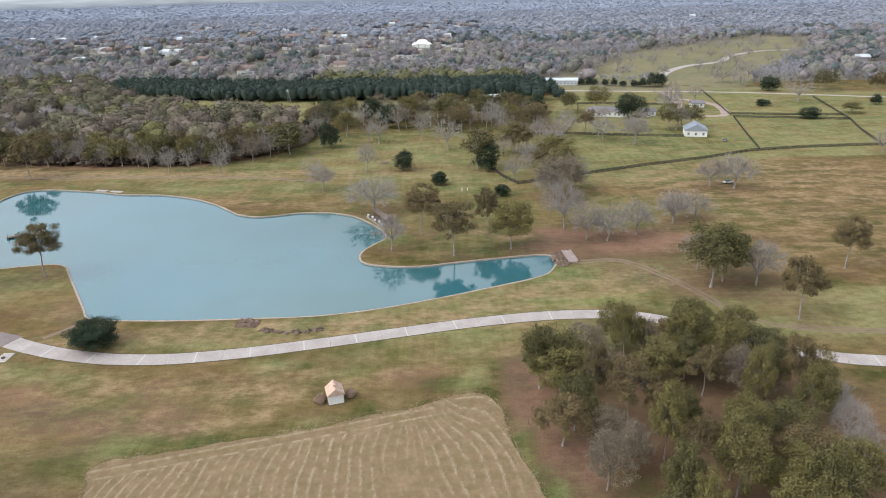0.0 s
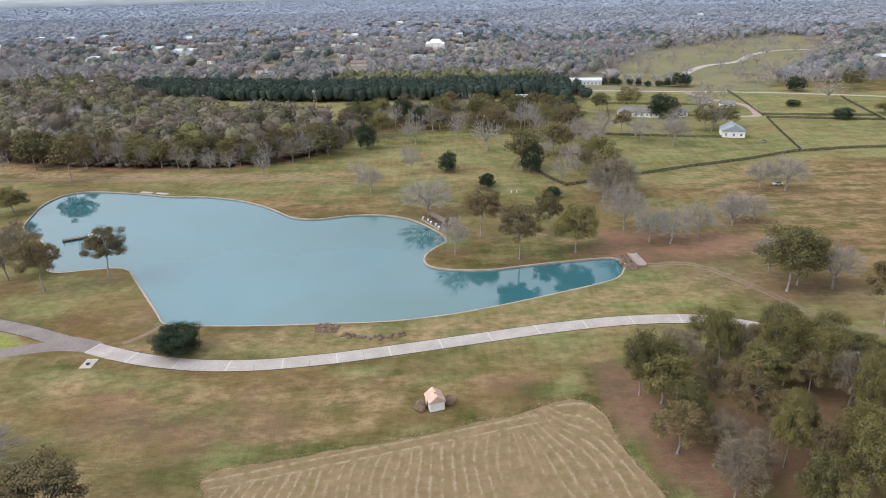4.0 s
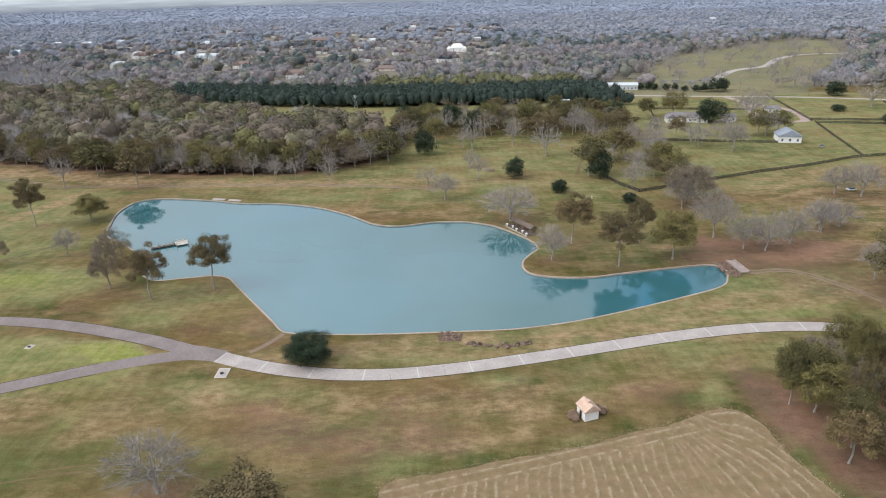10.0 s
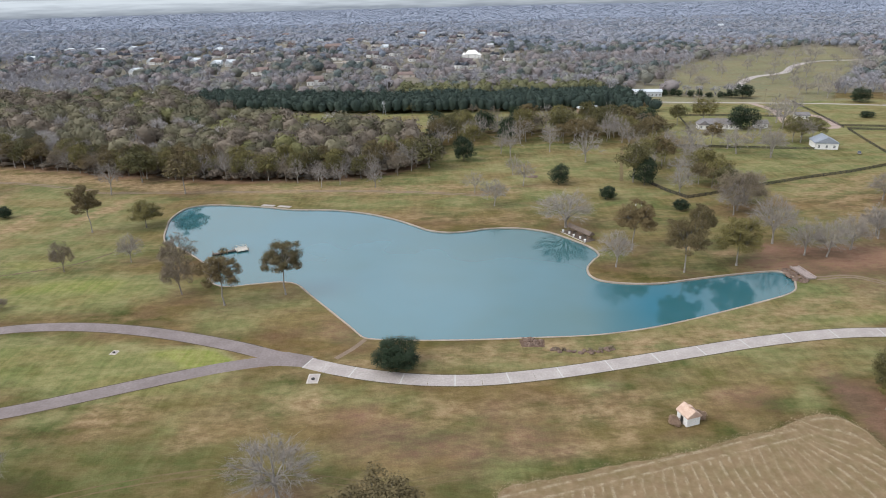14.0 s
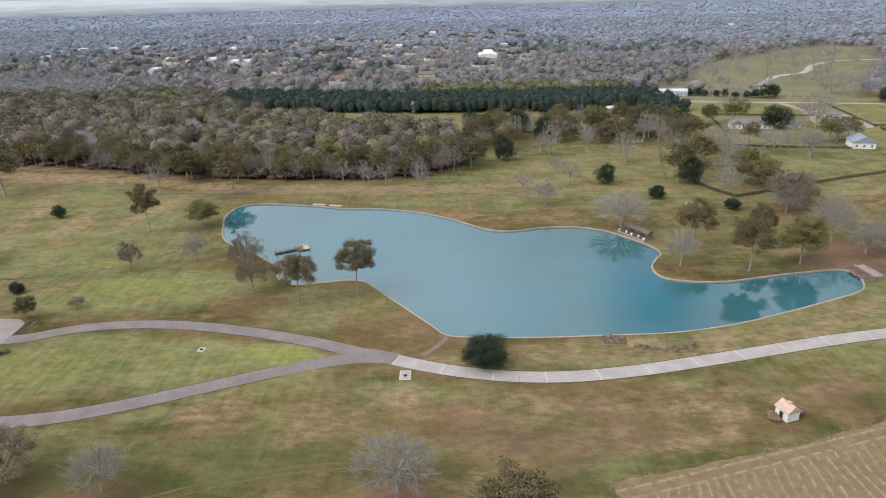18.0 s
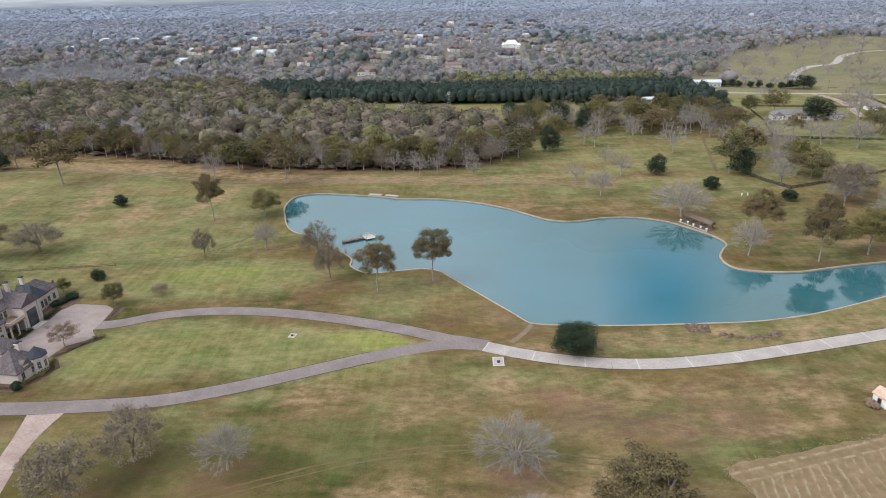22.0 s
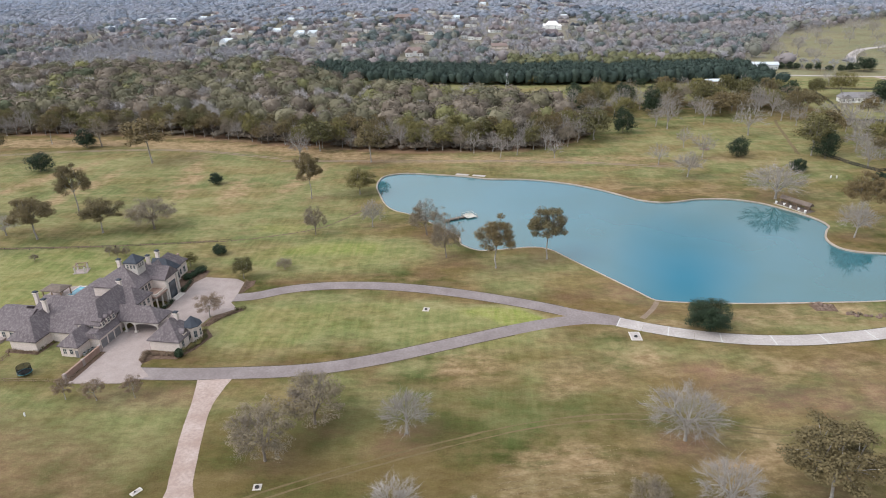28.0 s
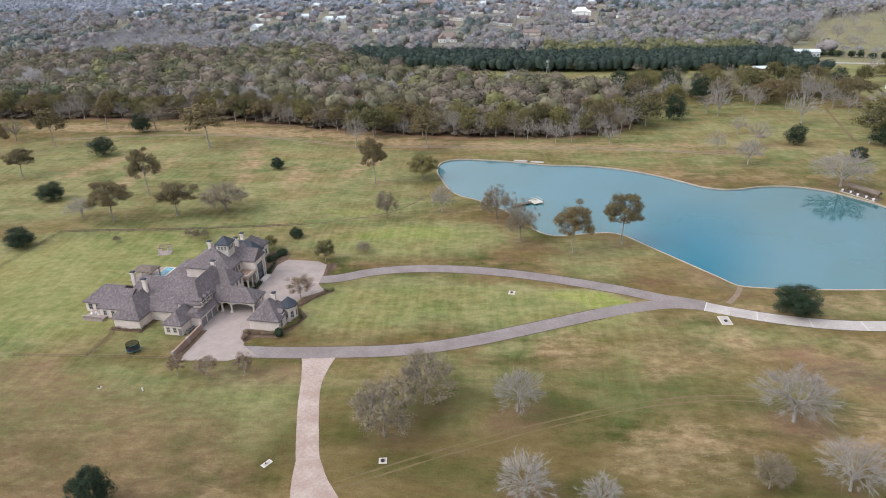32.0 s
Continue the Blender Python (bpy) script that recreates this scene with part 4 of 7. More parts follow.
# ---- trees ----
def sprays(centres, per, radius, size, seed, flat=0.8):
    """Leaf sprays: small bent blades scattered round limb ends."""
    rng = np.random.default_rng(seed)
    c = np.repeat(np.array(centres, float), per, axis=0)
    n = len(c)
    off = rng.normal(size=(n, 3))
    off /= np.linalg.norm(off, axis=1)[:, None]
    off *= (radius * rng.random(n) ** 0.45)[:, None]
    off[:, 2] *= flat
    c = c + off
    face = off / radius + np.array([0, 0, 0.6]) + 0.42 * rng.normal(size=(n, 3))
    a = np.cross(face, rng.normal(size=(n, 3)))
    a /= np.linalg.norm(a, axis=1)[:, None] + 1e-9
    b = np.cross(face, a)
    b /= np.linalg.norm(b, axis=1)[:, None] + 1e-9
    s = size * rng.uniform(0.55, 1.35, n)[:, None]
    v = np.stack([c - a * s, c + b * s * 0.55, c + a * s, c - b * s * 0.5 + np.cross(a, b) * s * 0.3], axis=1).reshape(-1, 3)
    return v, np.arange(4 * n).reshape(-1, 4)


def fast_mesh(name, v, f, mat, tint=None):
    me = bpy.data.meshes.new(name)
    k = f.shape[1]
    me.vertices.add(len(v))
    me.vertices.foreach_set("co", np.asarray(v, np.float32).ravel())
    me.loops.add(f.size)
    me.loops.foreach_set("vertex_index", np.asarray(f, np.int32).ravel())
    me.polygons.add(len(f))
    me.polygons.foreach_set("loop_start", np.arange(0, f.size, k, dtype=np.int32))
    me.polygons.foreach_set("loop_total", np.full(len(f), k, np.int32))
    me.materials.append(mat)
    if tint is not None:
        me.attributes.new("tint", "FLOAT", "POINT").data.foreach_set("value", np.asarray(tint, np.float32))
    me.update(calc_edges=True)
    return me


def crown_size(v):
    v = np.asarray(v)
    lo, hi = np.percentile(v, 0.4, axis=0), np.percentile(v, 99.6, axis=0)
    return float(v[:, 2].max()), float(max(hi[0] - lo[0], hi[1] - lo[1]) * 0.97)


# crown of each leafy kind: base as a share of the height, radius, clumps, clump radius, leaves a clump, leaf size, flatness of a clump
CROWNS = {
    "brown": (0.31, 4.7, 60, 1.45, 260, 0.16, 0.55, M_LEAF_BROWN, M_BARK),
    "olive": (0.18, 4.6, 58, 1.5, 260, 0.165, 0.72, M_LEAF_OLIVE, M_BARK),
    "dark": (0.03, 5.4, 90, 1.75, 260, 0.18, 0.85, M_LEAF_DARK, M_BARK_DARK),
    "russet": (0.26, 4.6, 44, 1.3, 190, 0.14, 0.7, M_LEAF_RED, M_BARK),
}


def bent_limb(mesh, a, b, r0, r1, sag, sides_=5):
    """A limb in three pieces that bows upward between its ends."""
    pts = [a.lerp(b, k / 3) + Vector((0, 0, sag * math.sin(math.pi * k / 3))) for k in range(4)]
    for k in range(3):
        mesh.tube(pts[k], pts[k + 1], r0 + (r1 - r0) * k / 3, r0 + (r1 - r0) * (k + 1) / 3, sides_, cap=False)


def leafy_tree(kind, seed, fine):
    """A trunk that forks into limbs, each limb ending in flat clumps of leaves, on an uneven open dome."""
    base, radius, n, rc, per, size, flat, mat, bark = CROWNS[kind]
    if not fine:
        n, per, size, rc = int(n * 0.75), per // 3, size * 1.7, rc * 1.15
    r = random.Random(seed)
    top = 14.0
    mid = top * (base + (1 - base) * 0.40)
    up, down = top - mid - 0.5 * rc, mid - top * base - 0.3 * rc
    lean = Vector((r.uniform(-0.5, 0.5), r.uniform(-0.5, 0.5), 0))
    off = Vector((r.uniform(0, 50), r.uniform(0, 50), r.uniform(0, 50)))
    spots = []
    for k in range(n):
        z = 1 - (k + 0.5) / n * (1.5 if kind != "dark" else 1.8)
        a = 2.39996 * k + r.uniform(-0.5, 0.5)
        q = math.sqrt(max(0.0, 1 - z * z))
        d = Vector((q * math.cos(a), q * math.sin(a), z))
        out = r.uniform(0.74, 0.98) if r.random() < 0.72 else r.uniform(0.3, 0.65)
        out *= 1 + 0.42 * noise.noise(d * 1.5 + off)
        spots.append(Vector((d.x * radius * out, d.y * radius * out, mid + d.z * out * (up if d.z > 0 else down))) + lean)
    if kind == "brown" and fine:       # a few clumps have dropped their leaves
        spots = [p for p in spots if noise.noise(p * 0.3 + off) > -0.42]
    wood = Mesh()
    fork = Vector((lean.x * 0.6, lean.y * 0.6, top * (base + 0.06)))
    girth = 0.185
    wood.tube((0, 0, -0.15), (0, 0, 0.7), girth * 1.6, girth * 1.05, 8, cap=False)
    bow = Vector((r.uniform(-0.25, 0.25), r.uniform(-0.25, 0.25), fork.z * 0.5))
    wood.tube((0, 0, 0.65), bow, girth * 1.05, girth * 0.92, 7, cap=False)
    wood.tube(bow, fork, girth * 0.92, girth * 0.8, 7, cap=False)
    crown_top = Vector((lean.x, lean.y, mid + 0.55 * up))
    wood.tube(fork, crown_top, girth * 0.75, girth * 0.3, 6, cap=False)
    limbs = [[] for _ in range(7)]
    for p in spots:
        limbs[int((math.atan2(p.y - lean.y, p.x - lean.x) / 6.2832 + 1) * 7) % 7].append(p)
    for ends in limbs:
        if not ends:
            continue
        c = sum(ends, Vector()) / len(ends)
        start = fork.lerp(crown_top, r.uniform(0.0, 0.35)) if kind != "dark" else Vector((0, 0, r.uniform(0.8, 3)))
        hub = start.lerp(c, 0.62)
        bent_limb(wood, start, hub, girth * 0.55, girth * 0.36, 0.3)
        for p in ends:
            bent_limb(wood, hub, p, girth * 0.26, 0.045, 0.15, 4)
    vs, fs, b = [], [], 0
    for k, p in enumerate(spots):
        v, f = sprays([p], max(6, int(per * r.uniform(0.7, 1.25))), rc * r.uniform(0.75, 1.25), size, seed * 97 + k, flat)
        vs.append(v)
        fs.append(f + b)
        b += len(v)
    v, f = np.concatenate(vs), np.concatenate(fs)
    v[:, 2] = np.maximum(v[:, 2], 0.1)
    h, wd = crown_size(v)
    return wood.done("trunk", bark, True), fast_mesh("crown", v, f, mat), h, wd


def leafless_tree(grey, seed, fine):
    """A short trunk, limbs that fork twice and fans of fine twigs, filling an uneven dome; the grey kind keeps some leaves."""
    r, rng = random.Random(seed), np.random.default_rng(seed)
    top, base, radius = 14.0, 0.17, 5.6
    n = 150 if fine else 70
    mid = top * (base + (1 - base) * 0.36)
    up, down = top - mid - 0.9, mid - top * base
    off = Vector((r.uniform(0, 50), r.uniform(0, 50), r.uniform(0, 50)))
    ends = []
    for k in range(n):
        z = 1 - (k + 0.5) / n * 1.45
        a, q = 2.39996 * k + r.uniform(-0.4, 0.4), math.sqrt(max(0.0, 1 - z * z))
        d = Vector((q * math.cos(a), q * math.sin(a), z))
        out = (r.uniform(0.72, 0.95) if r.random() < 0.7 else r.uniform(0.4, 0.7)) * (1 + 0.4 * noise.noise(d * 1.4 + off))
        ends.append((math.atan2(d.y, d.x), Vector((d.x * radius * out, d.y * radius * out, mid + d.z * out * (up if z > 0 else down)))))
    thick, thin = Mesh(), Mesh()
    girth = 0.24
    fork = Vector((r.uniform(-0.3, 0.3), r.uniform(-0.3, 0.3), top * base))
    thick.tube((0, 0, -0.15), (0, 0, 0.6), girth * 1.25, girth * 0.95, 8, cap=False)
    thick.tube((0, 0, 0.55), fork, girth * 0.95, girth * 0.85, 8, cap=False)
    crown_top = Vector((fork.x * 1.5, fork.y * 1.5, mid + 0.35 * up))
    bent_limb(thick, fork, crown_top, girth * 0.8, girth * 0.32, 0, 6)
    ends.sort(key=lambda e: e[0])
    size = math.ceil(n / 8)
    for g in range(0, n, size):
        group = sorted((p for _, p in ends[g:g + size]), key=lambda p: p.z)
        c = sum(group, Vector()) / len(group)
        start = fork.lerp(crown_top, r.uniform(0.0, 0.5))
        hub = start.lerp(c, 0.5) + Vector((0, 0, 0.3))
        bent_limb(thick, start, hub, girth * 0.6, girth * 0.42, 0.35)
        step = math.ceil(len(group) / 4)
        for h in range(0, len(group), step):
            few = group[h:h + step]
            sub = hub.lerp(sum(few, Vector()) / len(few), 0.6)
            bent_limb(thick, hub, sub, girth * 0.32, girth * 0.18, r.uniform(-0.2, 0.35), 4)
            for p in few:
                bent_limb(thin, sub, p, girth * 0.14, 0.022, r.uniform(-0.2, 0.25), 3)
    tips = np.array([p for _, p in ends])
    per = 28 if fine else 14
    c = np.repeat(tips, per, axis=0)
    outward = c - np.array([0, 0, mid - 1.5])
    outward /= np.linalg.norm(outward, axis=1)[:, None]
    c = c - outward * rng.uniform(0, 1.3, (len(c), 1))
    d = (outward * 0.6 + rng.normal(size=c.shape) * 0.55) * rng.uniform(0.7, 1.7, (len(c), 1))
    side = rng.normal(size=c.shape)
    side *= (0.025 if fine else 0.05) / np.linalg.norm(side, axis=1)[:, None]
    tw = np.stack([c - side, c + side, c + d], axis=1).reshape(-1, 3)
    tri = [(3 * i, 3 * i + 1, 3 * i + 2) for i in range(len(c))]
    h, wd = crown_size(tw)
    if not grey:
        thin.add(tw, tri)
        return thick.done("trunk", M_BARK, True), thin.done("crown", M_TWIG), h, wd
    thick.add(thin.v, thin.f)
    thick.add(tw[: len(tw) // 2 // 3 * 3], tri[: len(tri) // 2])
    v, f = sprays([p for p in tips if noise.noise(Vector(p) * 0.3 + off) > -0.2], 60 if fine else 16, 1.05, 0.15 if fine else 0.22, seed, 0.7)
    return thick.done("trunk", M_BARK_GREY, True), fast_mesh("crown", v, f, M_LEAF_GREY), h, wd


def tree_meshes(kind, seed, fine=True):
    """Trunk mesh, crown mesh, native height and width of one kind of tree; coarser for those that stay far off."""
    if kind not in ("bare", "grey"):
        return leafy_tree(kind, seed, fine)
    return leafless_tree(kind == "grey", seed, fine)


TREE_NAMES = {
    "bare": ("leafless_tree", "leafless pale grey tree with spreading bare branches"),
    "brown": ("pecan_tree", "tall pale-trunked tree with thinning brown leaves"),
    "olive": ("oak_tree", "broad oak with dull olive green leaves"),
    "grey": ("thinning_tree", "nearly bare tree with sparse grey-brown leaves"),
    "dark": ("evergreen_tree", "dense dark green rounded evergreen tree"),
    "russet": ("ornamental_tree", "small courtyard tree with thin russet leaves"),
}
VARIANTS = {"bare": 4, "brown": 4, "olive": 4, "grey": 3, "dark": 3, "russet": 1}
TEMPLATES = {}
PLANT_RNG = random.Random(21)


def plant(kind, x, y, h, w, group="", fine=True, label=""):
    """A tree of that height and crown width, at a place."""
    k = PLANT_RNG.randrange(VARIANTS[kind])
    key = (kind, k, fine)
    turn = PLANT_RNG.uniform(0, 360)
    if key not in TEMPLATES:
        trunk, crown, h0, w0 = tree_meshes(kind, 100 + 17 * k + sum(map(ord, kind)), fine)
        TEMPLATES[key] = (None, trunk, crown, h0, w0)
    ob, trunk, crown, h0, w0 = TEMPLATES[key]
    k2 = {"dark": 0.94, "brown": 0.93, "olive": 1.02, "grey": 1.0, "bare": 0.97}.get(kind, 1.1) * w / w0
    s = (k2, k2, h / h0)
    place = pose(x, y, 0, 0, 0, turn)
    if ob is None:
        name, text = TREE_NAMES[kind]
        ob = thing(name, place @ Matrix.Diagonal((*s, 1)), label or text, "tree", group)
        part("trunk", trunk, None, ob)
        part("crown", crown, None, ob)
        TEMPLATES[key] = (ob, trunk, crown, h0, w0)
    else:
        t = ob.scale
        ob = copy_thing(ob, place @ Matrix.Diagonal((s[0] / t[0], s[1] / t[1], s[2] / t[2], 1)))
        tagged(ob, label or TREE_NAMES[kind][1], group=group)
    return ob


# place, height, crown width
LAKE_TREES = [("brown", -151, 190, 19, 14.7), ("brown", -133, 197, 18.5, 14.3), ("grey", -168, 199, 17.8, 11.7), ("grey", -176, 220, 15.6, 14.4), ("bare", -198, 229, 13, 10),
              ("grey", -219, 221, 14, 8.4), ("olive", -209, 269, 12.3, 13.4), ("brown", -230, 264, 20.9, 12.3), ("brown", -211, 321, 21, 18.6), ("bare", -249, 322, 20, 14), ("olive", -243, 345, 17, 17.7),
              ("bare", -30, 257, 17.7, 25), ("bare", -20, 214, 16, 13), ("brown", -10, 230, 20, 15), ("brown", 2, 208, 20.4, 14.8), ("olive", 22, 213, 18.4, 14.3)]
FIELD_TREES = [("brown", -328, 219, 17.5, 18), ("bare", -343, 223, 10.2, 12.6), ("brown", -305, 225, 14.4, 15.5), ("grey", -286, 229, 15.4, 18.9), ("brown", -328, 249, 22.4, 15.4), ("dark", -368, 243, 8.5, 10.8),
               ("dark", -350, 195, 7.6, 10.4), ("dark", -383, 311, 10.4, 13.2), ("brown", -403, 275, 14.3, 13.6), ("brown", -420, 329, 22, 17.4), ("grey", -451, 342, 14.8, 13), ("brown", -440, 313, 18.5, 12.2),
               ("brown", -412, 370, 18.3, 13.9), ("dark", -384, 359, 11.9, 12.2), ("grey", -377, 362, 21.8, 16.9), ("brown", -330, 325, 24.6, 25.3), ("dark", -281, 287, 5.7, 6.6)]
YARD_TREES = [("dark", -250, 203, 4.3, 5.4), ("olive", -235, 183, 8, 6.5), ("grey", -223, 190, 4.3, 5.5), ("russet", -237, 157, 7.3, 7.6), ("grey", -291, 203, 4.1, 3), ("grey", -287, 201, 4.8, 3),
              ("grey", -284, 202, 4.5, 3.4), ("grey", -316, 198, 3.4, 3.3), ("russet", -258, 117, 6.2, 4.6), ("russet", -250, 116.5, 6, 5.2), ("russet", -241, 117.5, 6.2, 4.8), ("olive", -257, 193, 5.5, 5.2)]
FRONT_TREES = [("grey", -195, 108, 15.4, 13.8), ("grey", -203, 96, 16, 13.5), ("bare", -174, 105, 12.7, 12.2), ("bare", -114, 103, 15.4, 17.5), ("bare", -112, 83, 13.5, 13), ("bare", -174, 79, 11, 11.8),
               ("grey", -127, 83, 8.4, 7.5), ("dark", -256, 74, 9.6, 7.8), ("dark", -93, 150.5, 8.2, 12.6), ("brown", -92, 86, 16, 18), ("bare", -160, 77, 8, 9)]
WOOD_FRONT = [("bare", -115, 324, 14, 12), ("bare", -134, 331, 15, 11), ("bare", -143, 327, 13, 10), ("bare", -157, 336, 15, 12), ("grey", -105, 347, 15, 13), ("bare", -118, 341, 16, 12), ("bare", -43, 342, 12, 11), ("bare", -105, 370, 16, 14)]
EAST_TREES = [("brown", 15, 229, 17.6, 10.5), ("bare", 44, 233, 22, 18.2), ("bare", 50, 221, 17.2, 14.3), ("bare", 57, 219, 18.2, 15.3), ("bare", 69, 225, 15.3, 14.6), ("bare", 87, 239, 14.5, 13),
              ("bare", 97, 242, 13.5, 14.5), ("grey", 48, 274, 20, 22), ("bare", 44, 268, 16, 15), ("brown", 51, 310, 9.9, 12.4), ("brown", 54, 282, 15, 13), ("dark", -22, 322, 11.5, 11), ("dark", -4, 295, 6.8, 7.9),
              ("dark", 24, 276, 5.2, 7), ("bare", -40, 321, 15, 12.8), ("bare", -65, 310, 12.7, 12.4), ("bare", -57, 289, 14.5, 14)]
MID_TREES = [("olive", -88, 362, 18.6, 20.7), ("bare", 1, 367, 22.5, 20.9), ("bare", -40, 385, 23.5, 16.8), ("olive", 16, 323, 21, 19), ("olive", 37, 357, 17.3, 18.8), ("bare", 70, 389, 16.9, 20.4), ("bare", 108, 370, 17.8, 19.5),
             ("bare", 92, 379, 14.9, 20), ("bare", 143, 405, 17.5, 17.6), ("olive", 109, 477, 18, 18.5), ("dark", 126, 453, 17.4, 21.5), ("bare", 159, 470, 24, 22), ("dark", 20, 317, 15, 12)]
RIGHT_TREES = [("bare", 127, 279, 19.5, 20), ("bare", 118, 284, 15, 15), ("bare", 86, 236, 15.7, 15.2), ("olive", 79, 179, 20.8, 18.7), ("bare", 80, 193, 16.4, 12.8), ("bare", 93, 180, 18.2, 14.6), ("brown", 126, 191, 17.5, 11.2),
               ("brown", 95, 158, 19, 12.3), ("dark", 239, 432, 8.1, 14), ("dark", 231, 483, 5.3, 10.8), ("olive", 276, 448, 7.6, 13), ("dark", 311, 478, 8, 9), ("bare", 229, 338, 13.4, 15), ("bare", 240, 330, 14, 14), ("olive", 84, 183, 16, 13), ("bare", 78, 106, 13, 9), ("bare", 79, 113, 12, 9), ("bare", 76, 99, 12, 8)]
MEADOW_TREES = [("olive", -105, 548, 9, 11), ("grey", -55, 540, 8, 10), ("dark", -22, 528, 7.5, 10), ("grey", -8, 548, 12, 12), ("dark", -88, 420, 12, 12), ("bare", -45, 392, 14, 12), ("bare", -15, 395, 18, 14),
                ("olive", -62, 405, 16, 15), ("dark", -68, 378, 16, 13), ("bare", -30, 420, 19, 17), ("brown", 10, 410, 18, 16), ("bare", 30, 430, 20, 18), ("olive", 0, 440, 19, 18), ("grey", -20, 455, 17, 16)]

ROAD_TREES = [("bare", 152, 447, 23, 26), ("bare", 107, 368, 20.2, 17.9), ("bare", 92, 392, 16.6, 18.2), ("bare", 61, 357, 16.4, 12), ("bare", 57, 395, 15.0, 12), ("bare", 76, 412, 15.7, 12.6), ("bare", 45, 364, 16.7, 12),
              ("brown", 47, 317, 11.0, 11.0), ("olive", 57, 317, 13.5, 14.7), ("dark", 185, 587, 13.0, 18), ("bare", 241, 599, 19.2, 15.3), ("bare", 257, 597, 19.3, 19.3), ("bare", 275, 610, 22.3, 22.3), ("bare", 264, 496, 23, 28)]
ROAD_TREES += [
              ("olive", 308, 540, 18, 18.5), ("dark", 267, 552, 13, 17), ("brown", 334, 517, 18, 13.7), ("bare", 329, 878, 22, 30), ("bare", 179, 700, 22, 18.7), ("bare", 157, 713, 22, 24.3), ("bare", 142, 742, 22.4, 22.4),
              ("bare", 401, 874, 24.0, 30), ("bare", 371, 715, 24.0, 30), ("bare", 367, 611, 18.5, 15.8), ("dark", 124, 609, 6.5, 7), ("dark", 130, 608, 7.4, 7), ("dark", 135, 604, 6.4, 7), ("dark", 144, 599, 6.4, 7),
              ("dark", 151, 598, 7.3, 7), ("dark", 157, 591, 5.5, 7), ("dark", 167, 590, 6.4, 7.3), ("dark", 174, 589, 8.2, 8.2), ("bare", 190, 505, 17, 16), ("bare", 122, 520, 16, 16), ("olive", 88, 470, 15, 14)]


def plant_listed():
    for group, rows in (("trees round the pond", LAKE_TREES), ("trees of the west field", FIELD_TREES), ("trees of the mansion yard", YARD_TREES), ("trees of the near meadow", FRONT_TREES),
                        ("trees before the wood", WOOD_FRONT), ("trees east of the pond", EAST_TREES), ("trees of the middle pasture", MID_TREES), ("trees by the paddocks", RIGHT_TREES), ("trees of the far meadow", MEADOW_TREES), ("trees by the far road", ROAD_TREES)):
        for kind, x, y, h, w in rows:
            plant(kind, x, y, h, w, group, y < 300)


def litter_spots():
    for rows in (LAKE_TREES, FRONT_TREES, EAST_TREES, RIGHT_TREES):
        for kind, x, y, h, w in rows:
            if kind in ("bare", "grey", "brown") and w > 9:
                LITTER_SPOTS.append((x + 0.06 * w, y - 0.05 * w, w * 0.4, w * 0.34, 0, 2, 0.75 if rows is FRONT_TREES else 0.4))


def scatter(ring, spacing, rng):
    xs, ys = [p[0] for p in ring], [p[1] for p in ring]
    out = []
    y = min(ys)
    row = 0
    while y < max(ys):
        x = min(xs) + (row % 2) * spacing / 2
        while x < max(xs):
            px, py = x + rng.uniform(-0.38, 0.38) * spacing, y + rng.uniform(-0.38, 0.38) * spacing
            if inside(px, py, ring):
                out.append((px, py))
            x += spacing
        y += spacing * 0.87
        row += 1
    return out


def plant_grove():
    rng = random.Random(31)
    for x, y in scatter(GROVE, 9.0, rng):
        if math.hypot((x - 45) / 8, (y - 118) / 6.5) < 1:
            continue
        kind = rng.choices(("olive", "brown", "grey", "bare"), (8, 1.5, 2.2, 0.5))[0]
        if y > 140:
            h, w = rng.uniform(10, 13.5), rng.uniform(8, 11)
        else:
            h, w = rng.uniform(9.5, 18.5), rng.uniform(6.0, 12.0)
        plant(kind, x, y, h, w, "trees of the near grove")


def plant_wood_edge():
    """The front ranks of the wood and the looser copse beside the meadow."""
    rng = random.Random(41)
    front = curve([(-560, 402), (-496, 398), (-418, 394), (-343, 389), (-265, 361), (-204, 345), (-136, 342), (-104, 357), (-88, 380)], 8.5)
    nrm = sides(front)
    for row in range(3):
        for p, q in zip(front, nrm):
            g = p + q * (row * 9 + rng.uniform(-3, 3)) + Vector((rng.uniform(-3, 3), 0))
            kind = rng.choices(("olive", "brown", "grey", "bare"), (5, 3, 2, 3))[0]
            plant(kind, g.x, g.y, rng.uniform(11, 17), rng.uniform(9, 14), "trees at the wood edge", False)
    copse = [(-82, 400), (-60, 428), (-20, 425), (30, 395), (62, 400), (68, 440), (60, 500), (0, 480), (-70, 478), (-96, 470)]
    for x, y in scatter(copse, 13.5, rng):
        kind = rng.choices(("olive", "brown", "grey", "bare", "dark"), (4, 2, 2, 4, 1))[0]
        plant(kind, x, y, rng.uniform(12, 20), rng.uniform(12, 18), "trees of the copse", False)
    for x, y in scatter([(30, 290), (64, 285), (64, 360), (60, 400), (28, 395)], 17, rng) + scatter([(76, 385), (150, 398), (168, 420), (150, 440), (84, 440)], 24, rng):
        plant(rng.choices(("bare", "brown", "olive"), (8, 1, 1))[0], x, y, rng.uniform(11, 18), rng.uniform(11, 17), "trees by the farmhouse", False)
    for x, y in scatter(PASTURE, 44, rng) + scatter([(300, 600), (440, 680), (560, 700), (560, 560), (400, 540)], 34, rng):
        plant("bare", x, y, rng.uniform(10, 17), rng.uniform(12, 18), "trees of the far pasture", False)


